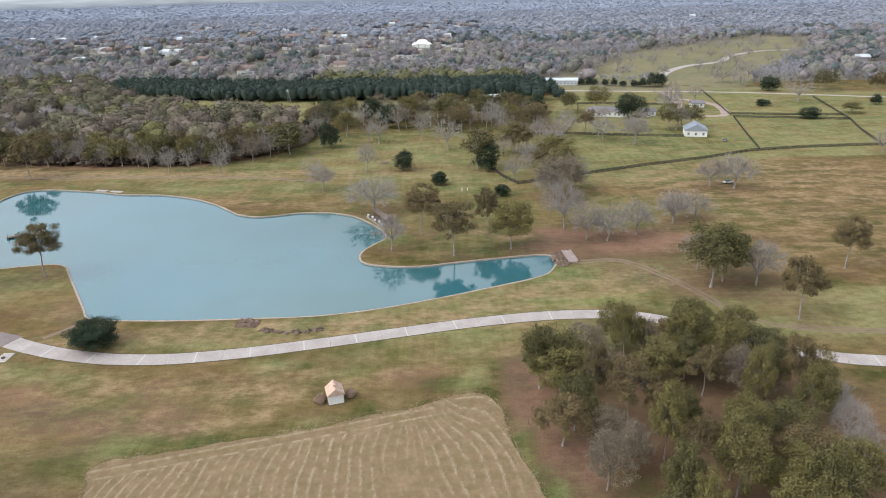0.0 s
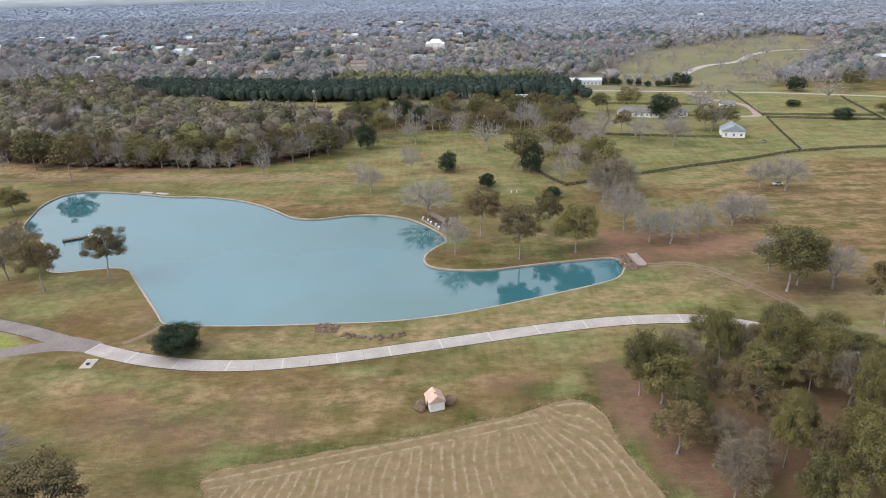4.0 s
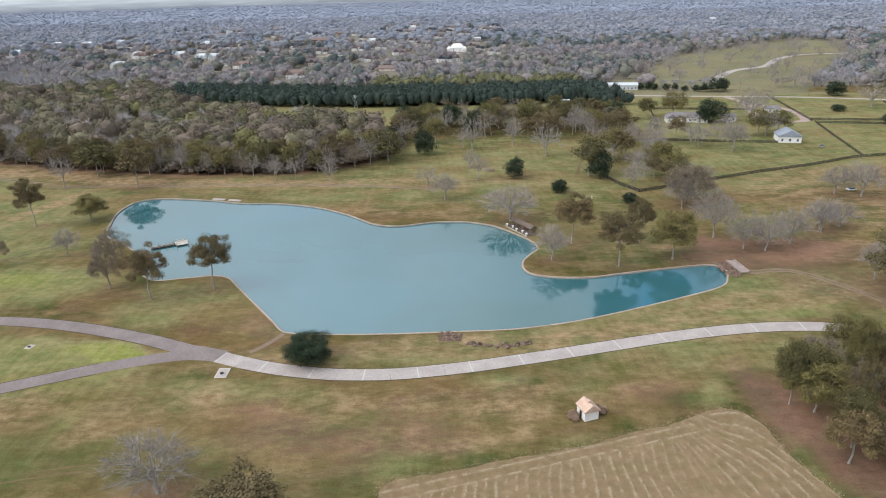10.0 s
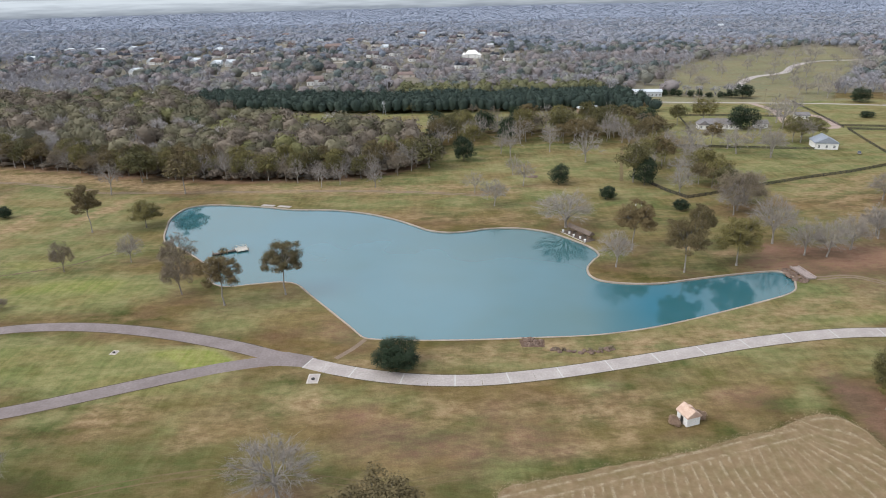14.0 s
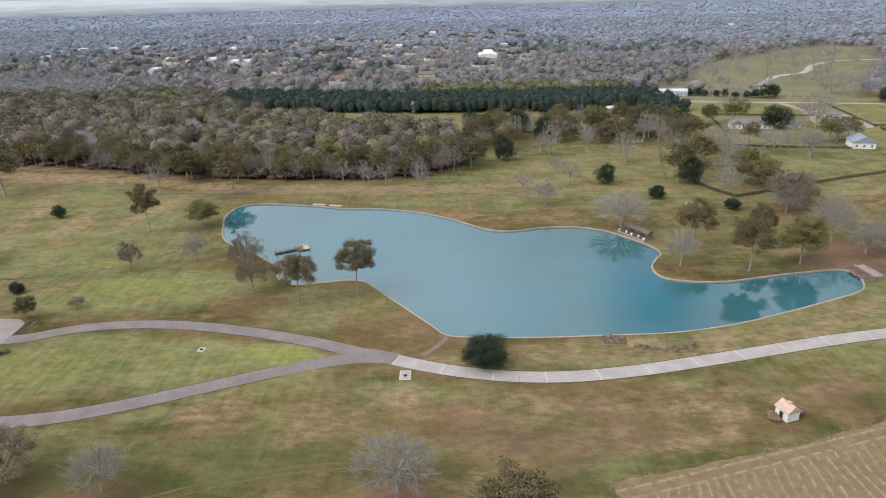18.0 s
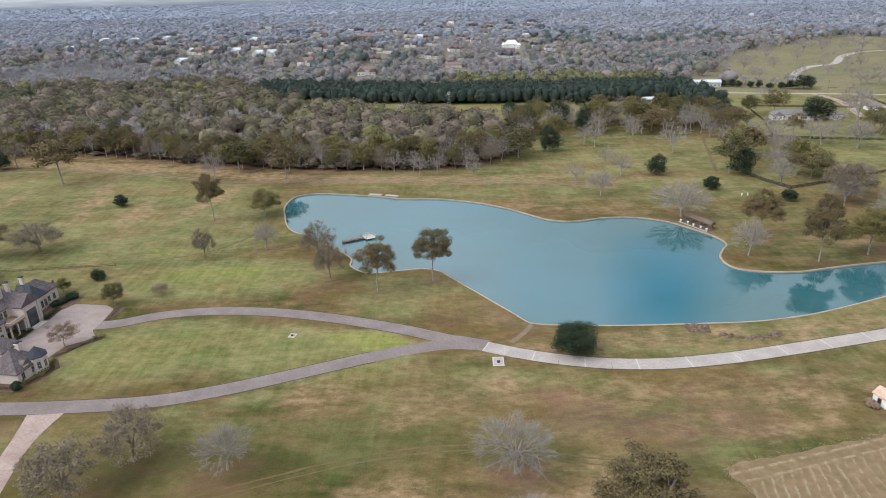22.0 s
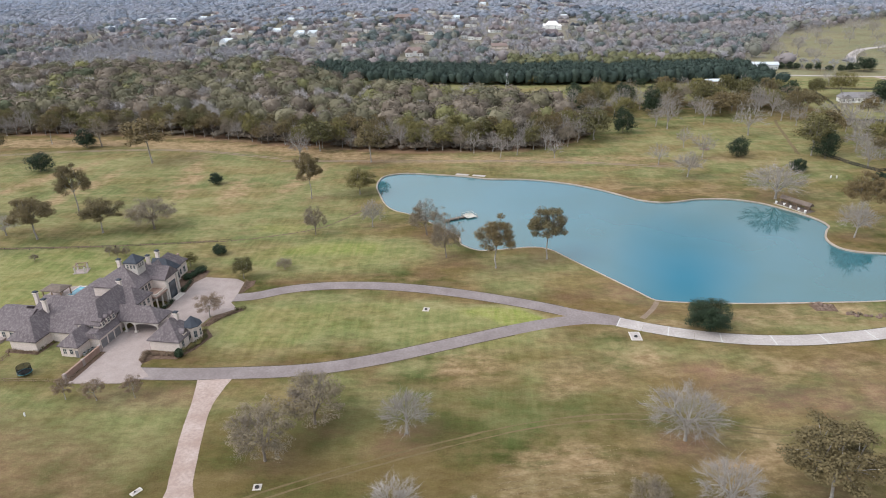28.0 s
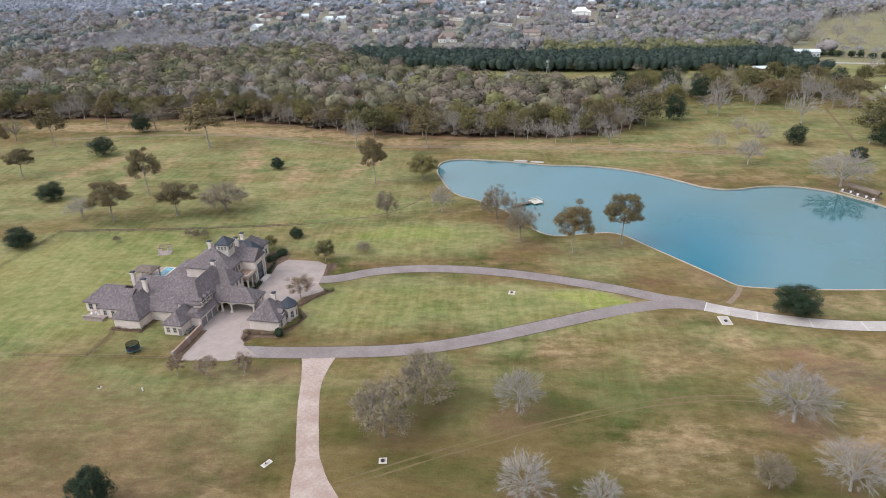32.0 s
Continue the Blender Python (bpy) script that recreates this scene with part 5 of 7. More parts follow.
def leafy_pattern(seed, lumps, per, size, core=8):
    """One distant leafy crown of unit width and height: leaf clumps on a dome, round a rough inner mass."""
    rng = np.random.default_rng(seed)
    vs, tint = [], []
    for k in range(lumps):
        z = 0.95 - 1.25 * (k + 0.5) / lumps
        a, q = 2.39996 * k + rng.uniform(-0.5, 0.5), math.sqrt(max(0.0, 1 - z * z))
        out = rng.uniform(0.72, 1.05)
        c = np.array([0.36 * q * math.cos(a) * out, 0.36 * q * math.sin(a) * out, 0.58 + 0.31 * z * out])
        rad = rng.uniform(0.13, 0.22)
        d = rng.normal(size=(per, 3)) + np.array([0, 0, 0.35])
        d /= np.linalg.norm(d, axis=1)[:, None]
        p = c + d * rad * rng.uniform(0.85, 1.06, (per, 1)) * np.array([1, 1, 0.75])
        nrm = d + 0.14 * rng.normal(size=(per, 3))
        u = np.cross(nrm, rng.normal(size=(per, 3)))
        u /= np.linalg.norm(u, axis=1)[:, None]
        w = np.cross(nrm, u)
        w /= np.linalg.norm(w, axis=1)[:, None]
        e = size * rng.uniform(0.6, 1.35, (per, 1))
        vs.append(np.stack([p - u * e, p + u * e * 0.8 + w * e * 0.35, p + w * e], axis=1).reshape(-1, 3))
        tint += [rng.uniform(0.35, 0.8)] * (3 * per)
    v = np.concatenate(vs)
    f = np.arange(len(v)).reshape(-1, 3)
    if not core:
        return v, f, np.array(tint)
    ring = [(0.38 * math.cos(e) * math.cos(6.2832 * i / core), 0.38 * math.cos(e) * math.sin(6.2832 * i / core), 0.5 + 0.37 * math.sin(e)) for e in (-1.0, 0.0, 0.75) for i in range(core)] + [(0, 0, 0.87)]
    ring = np.array(ring) + rng.normal(size=(len(ring), 3)) * 0.025
    g = [t for k in range(2) for i in range(core) for t in ((k * core + i, k * core + (i + 1) % core, (k + 1) * core + (i + 1) % core), (k * core + i, (k + 1) * core + (i + 1) % core, (k + 1) * core + i))]
    g += [(2 * core + i, 2 * core + (i + 1) % core, 3 * core) for i in range(core)]
    # The core takes the lowest tint, painting the shade inside the crown.
    return np.concatenate([v, ring]), np.concatenate([f, np.array(g) + len(v)]), np.array(tint + [0.35] * len(ring))


def bare_pattern(seed, twigs, width):
    """One distant leafless crown of unit width and height: limbs and fans of thin twigs, open between."""
    rng = np.random.default_rng(seed)
    d = rng.normal(size=(twigs, 3))
    d[:, 2] = np.abs(d[:, 2]) - 0.25
    d /= np.linalg.norm(d, axis=1)[:, None]
    lump = 0.85 + 0.25 * np.sin(3 * np.arctan2(d[:, 1], d[:, 0]) + seed) * np.cos(3 * d[:, 2])
    a = d * np.array([0.24, 0.24, 0.28]) * rng.uniform(0.5, 1.2, (twigs, 1)) + np.array([0, 0, 0.5])
    b = d * np.array([0.47, 0.47, 0.44]) * (lump * rng.uniform(0.8, 1.1, twigs))[:, None] + np.array([0, 0, 0.52]) + rng.normal(size=(twigs, 3)) * 0.06
    side = rng.normal(size=(twigs, 3))
    side *= width / np.linalg.norm(side, axis=1)[:, None]
    v = np.stack([a - side, a + side, b], axis=1).reshape(-1, 3)
    k = 7
    ang = np.arange(k) * 6.2832 / k + rng.uniform(-0.3, 0.3, k)
    tip = np.stack([0.3 * np.cos(ang), 0.3 * np.sin(ang), rng.uniform(0.55, 0.8, k)], axis=1)
    root = np.tile(np.array([0, 0, 0.0]), (k, 1))
    e = np.stack([-np.sin(ang), np.cos(ang), 0 * ang], axis=1) * width * 1.6
    v = np.concatenate([v, np.stack([root - e, root + e, tip], axis=1).reshape(-1, 3)])
    return v, np.arange(len(v)).reshape(-1, 3), np.repeat(rng.uniform(0.25, 1.0, twigs + k), 3)


def crown_mass(name, mat, places, patterns, seed, label):
    """Many distant trees in one mesh, each a turned and stretched copy of one of the patterns, with a tint of its own."""
    rng = np.random.default_rng(seed)
    p = np.asarray(places, float)
    lot = rng.integers(0, len(patterns), len(p))
    vs, fs, ts, b = [], [], [], 0
    for k, (v, f, t) in enumerate(patterns):
        q = p[lot == k]
        n = len(q)
        if not n:
            continue
        a = rng.uniform(0, 6.2832, n)[:, None]
        w = (q[:, 3] * 1.12)[:, None]
        x = (v[None, :, 0] * np.cos(a) - v[None, :, 1] * np.sin(a)) * w + q[:, 0:1]
        y = (v[None, :, 0] * np.sin(a) + v[None, :, 1] * np.cos(a)) * w + q[:, 1:2]
        z = np.broadcast_to(v[None, :, 2], x.shape) * q[:, 2:3]
        vs.append(np.stack([x, y, z], axis=-1).reshape(-1, 3))
        fs.append((f[None] + (np.arange(n) * len(v))[:, None, None]).reshape(-1, 3) + b)
        ts.append(np.clip(0.35 * t[None] + 0.65 * rng.random(n)[:, None] ** 1.2, 0, 1).ravel())
        b += n * len(v)
    me = fast_mesh(name, np.concatenate(vs), np.concatenate(fs), mat, np.concatenate(ts))
    return tagged(new(name, me), label, "woods", kind="stuff")


HOUSE_SPOTS = [(-34, 1030), (-280, 1276), (-291, 1131), (-499, 1080), (-352, 915), (-223, 888), (-220, 756), (449, 745), (602, 1680), (-859, 1376), (-236, 1470), (-190, 1594), (-82, 1154), (-325, 1012), (-310, 870),
               (-153, 1116), (-271, 1464), (-122, 803), (-374, 669), (-120, 1010), (-180, 1240), (-60, 1330), (40, 1120), (-420, 1190), (-560, 1290), (-640, 1210), (-740, 1330), (-40, 1500), (60, 1420), (-380, 1390), (-700, 1480), (-160, 935), (20, 985)]


HOUSE_RNG = random.Random(88)
for _ in range(92):
    HOUSE_SPOTS.append((HOUSE_RNG.uniform(-0.62, 0.06) * 1300, HOUSE_RNG.uniform(880, 1750)))


def build_woods():
    rng = np.random.default_rng(77)
    hx, hy = np.array([p[0] for p in HOUSE_SPOTS]), np.array([p[1] for p in HOUSE_SPOTS])

    def band(x0, x1, y0, y1, spacing, keep):
        gx, gy = np.meshgrid(np.arange(x0, x1, spacing), np.arange(y0, y1, spacing * 0.87))
        x = (gx + rng.uniform(-0.45, 0.45, gx.shape) * spacing).ravel()
        y = (gy + rng.uniform(-0.45, 0.45, gy.shape) * spacing).ravel()
        ok = keep(x, y)
        return x[ok], y[ok]

    def split(x, y, lo, hi, weights, spread=0.85):
        """Heights and widths, dealt among bare, olive and dark by slow patches."""
        h = rng.uniform(lo, hi, len(x))
        w = rng.uniform(0.85, 1.25, len(x)) * h * spread
        k = np.array([noise.noise((a * 0.006, b * 0.006, 3.0)) for a, b in zip(x, y)]) * 0.9 + rng.random(len(x))
        q = np.quantile(k, np.cumsum(weights)[:-1])
        lot = np.searchsorted(q, k)
        return [np.stack([x, y, h, w], axis=1)[lot == i] for i in range(len(weights))]

    def cone(x, y, margin=60):
        return (y > 0) & (x > -0.74 * y - 200 - margin) & (x < 0.70 * y + 40 + margin)

    # inner wood behind its edge trees
    def keep_inner(x, y):
        return inside_many(x, y, [(a, b + 26) if b < 400 else (a, b) for a, b in WOODS]) & cone(x, y)
    near_leafy = [leafy_pattern(k, 16, 22, 0.052) for k in range(5)]
    near_bare = [bare_pattern(k, 560, 0.0065) for k in range(4)]
    x, y = band(-660, -70, 360, 660, 10.8, keep_inner)
    sets = split(x, y, 9.0, 18.5, (0.15, 0.36, 0.37, 0.05, 0.07), 0.86)
    for (name, mat, label), pl in zip((("inner_wood_bare", M_WOOD_BARE, "bare grey crowns inside the wood"), ("inner_wood_olive", M_WOOD_OLIVE, "olive crowns inside the wood"),
                                       ("inner_wood_brown", M_WOOD_BROWN, "brown-leaved crowns inside the wood"), ("inner_wood_green", M_WOOD_GREEN, "yellow-green crowns inside the wood"),
                                       ("inner_wood_dark", M_WOOD_DARK, "dark green crowns inside the wood")), sets):
        if name.endswith("green"):
            pl = np.concatenate([pl, [(x0 + rng.uniform(-16, 16), y0 + rng.uniform(-4, 22), rng.uniform(9, 14), rng.uniform(9, 13)) for x0, y0 in [(-511.0, 425.3), (-500.0, 433.7), (-488.6, 442.3), (-483.6, 455.6)] for _ in range(5)]])
        crown_mass(name, mat, pl, near_bare if name.endswith("bare") else near_leafy, len(name), label)
    # understorey along the wood's front
    r0 = random.Random(15)
    pl = []
    for p in curve([(-600, 402), (-496, 396), (-418, 391), (-343, 386), (-265, 358), (-204, 342), (-136, 339), (-104, 354), (-88, 380), (-84, 404)], 3.2):
        for k in range(3):
            if r0.random() < 0.75:
                pl.append((p.x + r0.uniform(-4, 4), p.y + 6 + 4.5 * k + r0.uniform(-4, 4), r0.uniform(1.5, 6.0) + 1.5 * k, r0.uniform(3.5, 8)))
    crown_mass("wood_understorey", M_WOOD_BROWN, pl, [leafy_pattern(k + 20, 16, 24, 0.13, 0) for k in range(3)], 19, "low olive undergrowth along the wood's edge")

    def open_land(x, y):
        ok = ~(inside_many(x, y, PADDOCKS) | inside_many(x, y, PASTURE) | inside_many(x, y, MEADOW) | inside_many(x, y, WOODS))
        ok &= ~((y < 640) & (x > -330) & (x < 110))
        for a, b in zip(hx, hy):
            ok &= ((x - a) / 17) ** 2 + ((y - b + 48) / 64) ** 2 > 1
        return ok

    mid_leafy = [leafy_pattern(k + 40, 9, 10, 0.085, 7) for k in range(4)]
    mid_bare = [bare_pattern(k + 40, 150, 0.018) for k in range(4)]
    words = ("bare", "brown", "olive", "dark")
    far_leafy = [leafy_pattern(k + 60, 6, 6, 0.12, 5) for k in range(4)]
    far_bare = [bare_pattern(k + 60, 52, 0.032) for k in range(4)]
    near_mats, hazy_mats, deephaze_mats = (M_FAR_BARE, M_FAR_BROWN, M_FAR_OLIVE, M_FAR_DARK), (M_HAZY_BARE, M_HAZY_OLIVE, M_HAZY_OLIVE, M_HAZY_DARK), (M_DEEPHAZE_BARE, M_DEEPHAZE_OLIVE, M_DEEPHAZE_OLIVE, M_DEEPHAZE_DARK)

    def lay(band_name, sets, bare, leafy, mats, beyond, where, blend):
        """One mass a kind; towards the next band more and more of the trees take that band's paler, haze-tinted
        colours.
        """
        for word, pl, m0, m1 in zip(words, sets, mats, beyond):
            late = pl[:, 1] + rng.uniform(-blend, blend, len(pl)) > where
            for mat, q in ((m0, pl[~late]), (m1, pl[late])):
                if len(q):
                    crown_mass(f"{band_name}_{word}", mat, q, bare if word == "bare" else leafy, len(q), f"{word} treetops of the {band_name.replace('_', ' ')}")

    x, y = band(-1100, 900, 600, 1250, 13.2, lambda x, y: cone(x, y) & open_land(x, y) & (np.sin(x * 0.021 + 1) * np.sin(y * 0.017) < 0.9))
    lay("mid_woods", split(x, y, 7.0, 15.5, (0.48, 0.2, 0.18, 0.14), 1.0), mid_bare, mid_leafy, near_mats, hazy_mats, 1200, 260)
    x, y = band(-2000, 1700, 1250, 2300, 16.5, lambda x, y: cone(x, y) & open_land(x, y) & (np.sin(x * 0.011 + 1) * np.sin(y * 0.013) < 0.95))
    lay("far_woods", split(x, y, 9, 14, (0.5, 0.16, 0.16, 0.18), 1.4), far_bare, far_leafy, hazy_mats, deephaze_mats, 2150, 500)
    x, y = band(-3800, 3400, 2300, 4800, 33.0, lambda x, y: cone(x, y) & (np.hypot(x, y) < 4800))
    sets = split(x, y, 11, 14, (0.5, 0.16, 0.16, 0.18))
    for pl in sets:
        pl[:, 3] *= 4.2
    lay("horizon_woods", sets, far_leafy, far_leafy, deephaze_mats, deephaze_mats, 9000, 1)
    # the dark cedar belt behind the meadow, and the yellow-green scrub behind it
    belt = curve([(-300, 592), (-187, 558), (-107, 546), (-41, 544), (20, 545), (76, 550)], 5.5)
    pl = []
    r = random.Random(5)
    for row in range(9):
        for p in belt:
            pl.append((p.x + r.uniform(-2.4, 2.4), p.y + row * 6.2 + r.uniform(-1.8, 1.8), r.uniform(10.0, 15.5), r.uniform(7.5, 11.5)))
    for k in range(40):
        pl.append((r.uniform(60, 92), r.uniform(520, 600), r.uniform(10, 13), r.uniform(7, 9)))
    cedar = tinted("cedar_foliage", (0.022, 0.037, 0.032), (0.045, 0.064, 0.05), (0.06, 0.078, 0.062))
    crown_mass("cedar_belt", cedar, pl, [leafy_pattern(k + 80, 14, 14, 0.07) for k in range(4)], 9, "dense dark belt of planted cedars behind the meadow")
    scrub = tinted("scrub_foliage", (0.08, 0.084, 0.042), (0.155, 0.15, 0.068), (0.17, 0.16, 0.09))
    pl = [(r.uniform(-120, 70), r.uniform(624, 668), r.uniform(7, 14), r.uniform(8, 14)) for _ in range(190)]
    crown_mass("willow_scrub", scrub, pl, mid_leafy, 12, "yellow-green scrub behind the cedar belt")


# ---- building helpers ----
def hip(m, u0, u1, v0, v1, z0, z1, axis="v", a=0.0, b=0.0, over=0.45):
    """A roof shell over a rectangle: ridge along the axis, drawn in by a and b at its two ends (0: gable)."""
    u0, u1, v0, v1 = u0 - over, u1 + over, v0 - over, v1 + over
    if axis == "v":
        c = (u0 + u1) / 2
        r = [(c, v0 + a, z1), (c, v1 - b, z1)]
        q = [(u0, v0), (u1, v0), (u1, v1), (u0, v1)]
    else:
        c = (v0 + v1) / 2
        r = [(u0 + a, c, z1), (u1 - b, c, z1)]
        q = [(u0, v1), (u0, v0), (u1, v0), (u1, v1)]
    p = [(x, y, z0) for x, y in q] + [(x, y, z0 - 0.28) for x, y in q] + r
    f = [(0, 1, 8), (2, 3, 9), (1, 2, 9, 8), (3, 0, 8, 9), (7, 6, 5, 4)]
    f += [(i + 4, (i + 1) % 4 + 4, (i + 1) % 4, i) for i in range(4)]
    return m.add(p, f)


FACE = {"S": 0, "E": 90, "N": 180, "W": 270}
WINDOW_MESHES = {}


def window(parent, u, v, z, face, w=1.0, h=1.7, arch=False, mat=None):
    """A window whose frame stands proud of the wall at (u, v), sill height z; the pane sits inside the frame."""
    key = (w, h, arch, mat)
    if key not in WINDOW_MESHES:
        fr, pn = Mesh(), Mesh()
        t = 0.12
        fr.box(-w / 2 - t, -w / 2, -0.07, 0.03, -t, h + t).box(w / 2, w / 2 + t, -0.07, 0.03, -t, h + t)
        fr.box(-w / 2, w / 2, -0.07, 0.03, h, h + t).box(-w / 2 - 0.08 - t, w / 2 + 0.08 + t, -0.14, 0.03, -t - 0.1, -t).box(-0.03, 0.03, -0.05, 0.0, 0, h).box(-w / 2, -0.03, -0.05, 0.0, h * 0.5 - 0.03, h * 0.5 + 0.03).box(0.03, w / 2, -0.05, 0.0, h * 0.5 - 0.03, h * 0.5 + 0.03)
        if arch:
            n = 8
            ring = [(math.cos(math.pi * i / n) * (w / 2 + t), h + t + math.sin(math.pi * i / n) * w * 0.5) for i in range(n + 1)]
            fr.add([(x, -0.07, zz) for x, zz in ring] + [(x, 0.03, zz) for x, zz in ring], [tuple(range(n + 1))] + [(i, n + 1 + i, n + 2 + i, i + 1) for i in range(n)])
        pn.box(-w / 2, w / 2, -0.025, 0.02, 0, h)
        WINDOW_MESHES[key] = (fr.done("window", mat or M_TRIM), pn.done("pane", M_PANE))
    fm, pm = WINDOW_MESHES[key]
    ob = part("window", fm, None, parent, m=pose(u, v, z, 0, 0, FACE[face]))
    part("pane", pm, None, ob)
    return ob


def chimney(parent, u, v, z0, z1, w=1.1, d=0.8):
    m = Mesh().box(-w / 2, w / 2, -d / 2, d / 2, z0, z1 - 0.3).bevel_box(-w / 2 - 0.15, w / 2 + 0.15, -d / 2 - 0.15, d / 2 + 0.15, z1 - 0.3, z1, 0.08)
    c = part("chimney", m, M_LIME, parent, m=at(u, v))
    cap = Mesh()
    hip(cap, -w / 2, w / 2, -d / 2, d / 2, z1 + 0.42, z1 + 0.75, "u", 0.6, 0.6, 0.1)
    for sx in (-1, 1):
        for sy in (-1, 1):
            cap.box(sx * w * 0.36 - 0.06, sx * w * 0.36 + 0.06, sy * d * 0.36 - 0.06, sy * d * 0.36 + 0.06, z1, z1 + 0.2)
    part("chimney_cap", cap, M_SLATE, c, "dark metal chimney cap")


def shrub(name, x, y, w, h, mat, label, seed, group="", per=260):
    """A low rounded bush of many leaf sprays on a few stems."""
    v, f = sprays([(0, 0, h * 0.5)], per, 1.0, 0.14 if w < 2.2 else 0.2, seed)
    v[:, 0] *= w / 2
    v[:, 1] *= w / 2
    v[:, 2] = np.maximum((v[:, 2] - h * 0.5) * h * 0.62 + h * 0.5, 0.02)
    ob = thing(name, at(x, y, seed * 37 % 360), label, "shrub", group)
    st = Mesh()
    for k in range(4):
        a = k * 1.57 + seed
        st.tube((0, 0, -0.05), (math.cos(a) * w * 0.2, math.sin(a) * w * 0.2, h * 0.5), 0.04, 0.02, 4)
    part("stems", st, M_BARK_DARK, ob)
    part("foliage", fast_mesh("foliage", v, f, mat), None, ob)
    return ob


# ---- the mansion ----
MANSION = Matrix.Translation((-262, 140, 0)) @ pose(0, 0, 0, 0, 0, -8)


def mworld(u, v):
    p = MANSION @ Vector((u, v, 0))
    return p.x, p.y


def build_mansion():
    man = thing("mansion", MANSION, "sprawling grey-roofed limestone mansion with towers, chimneys and porte-cochere", "house")

    def wing(u0, u1, v0, v1, eave, ridge, axis="v", a=3.0, b=0.0, roof=M_SHINGLE, base=-0.2, wall_mat=M_LIME, over=0.5):
        part("wall", Mesh().box(u0, u1, v0, v1, base, eave - 0.02), wall_mat, man)
        m = Mesh()
        hip(m, u0, u1, v0, v1, eave + 0.1, ridge, axis, a, b, over)
        part("roof", m, roof, man)
        band = Mesh()
        for x0, x1, y0, y1 in ((u0 - 0.05, u1 + 0.05, v0 - 0.06, v0), (u0 - 0.05, u1 + 0.05, v1, v1 + 0.06), (u0 - 0.06, u0, v0, v1), (u1, u1 + 0.06, v0, v1)):
            band.box(x0, x1, y0, y1, eave - 0.5, eave - 0.2)
        part("cornice", band, M_TRIM, man)

    wing(-23.6, -15.5, -4.0, 10, 3.2, 8.0, "v", 5.0, 0)                    # west wing
    wing(-24.5, -5.0, 1.6, 20.5, 3.3, 9.4, "u", 2.0, 0)                   # great room
    wing(-38.2, -28, 3.3, 14, 3.2, 6.6, "u", 4.0, 0)                       # far west rooms
    wing(-31.5, -23, 0.6, 12, 3.25, 7.2, "u", 2.5, 0)
    wing(-7.0, 0.0, 2.6, 20, 5.8, 10.8, "v", 5.2, 3)                       # garage wing, upper floor
    wing(-7.3, -1.9, -5.0, 4, 3.3, 6.2, "v", 3.0, 0)                       # garage side room
    part("wall", Mesh().box(-3.0, 1.2, -0.3, 9.2, -0.2, 3.3), M_LIME, man)
    lean = Mesh().add([(-2.5, -0.8, 3.3), (1.7, -0.8, 3.3), (1.7, 9.3, 3.3), (-2.5, 9.3, 3.3), (0.0, -0.3, 4.7), (0.0, 9.3, 4.7), (-2.5, -0.3, 4.7), (-2.5, 9.3, 4.7)],
                      [(1, 2, 5, 4), (0, 1, 4, 6), (4, 5, 7, 6), (3, 7, 5, 2), (3, 2, 1, 0), (0, 6, 7, 3)])
    part("lower_roof", lean, M_SHINGLE, man)
    for k in range(3):
        v = 1.4 + 2.9 * k
        door = Mesh().box(1.2, 1.3, v - 1.15, v + 1.15, 0, 2.4)
        for j in range(4):
            door.box(1.3, 1.33, v - 1.05, v + 1.05, 0.1 + 0.58 * j, 0.58 + 0.58 * j)
        part("garage_door", door, M_FARGREY, man, "grey panelled garage door")
    for v in (3.4, 5.6, 7.8):                                              # dormers over the garage doors
        d = Mesh().box(-1.6, 0.55, v - 0.6, v + 0.6, 4.9, 6.9)
        dm = part("dormer", d, M_LIME, man)
        r = Mesh()
        hip(r, -2.2, 0.5, v - 0.6, v + 0.6, 6.9, 7.5, "u", 0, 0, 0.15)
        part("dormer_roof", r, M_SHINGLE, dm)
        window(man, 0.57, v, 5.3, "E", 0.8, 1.1)
    # porte-cochere
    pc = Mesh()
    hip(pc, 0.2, 13.2, 9.0, 15.6, 3.9, 7.2, "u", 0, 4.2, 0.35)
    part("roof", pc, M_SHINGLE, man)
    beams = Mesh().box(1.2, 13.2, 9.0, 9.5, 3.1, 3.6).box(1.2, 13.2, 15.1, 15.6, 3.1, 3.6).box(12.7, 13.2, 9.5, 15.1, 3.1, 3.6)
    part("beam", beams, M_TRIM, man)
    for u, v in ((2.6, 9.25), (5.6, 9.25), (12.6, 9.25), (12.6, 15.3), (7.5, 15.3), (2.6, 15.3)):
        part("column", Mesh().tube((u, v, 0.5), (u, v, 3.0), 0.3, 0.26, 10).bevel_box(u - 0.42, u + 0.42, v - 0.42, v + 0.42, 0, 0.55, 0.08).bevel_box(u - 0.38, u + 0.38, v - 0.38, v + 0.38, 2.95, 3.12, 0.03), M_TRIM, man)
    for u0, u1 in ((2.9, 5.3), (5.9, 12.3)):
        arch = Mesh()
        n = 10
        c, w = (u0 + u1) / 2, (u1 - u0) / 2
        top = [(c - w * math.cos(math.pi * i / n), 3.1 - 0.8 * (1 - math.sin(math.pi * i / n))) for i in range(n + 1)]
        for y in (9.05, 9.45):
            pass
        for i in range(n):
            (xa, za), (xb, zb) = top[i], top[i + 1]
            arch.add([(xa, 9.05, za), (xb, 9.05, zb), (xb, 9.05, 3.1), (xa, 9.05, 3.1), (xa, 9.45, za), (xb, 9.45, zb), (xb, 9.45, 3.1), (xa, 9.45, 3.1)], [(0, 1, 2, 3), (7, 6, 5, 4), (0, 4, 5, 1)])
        part("arch", arch, M_TRIM, man)
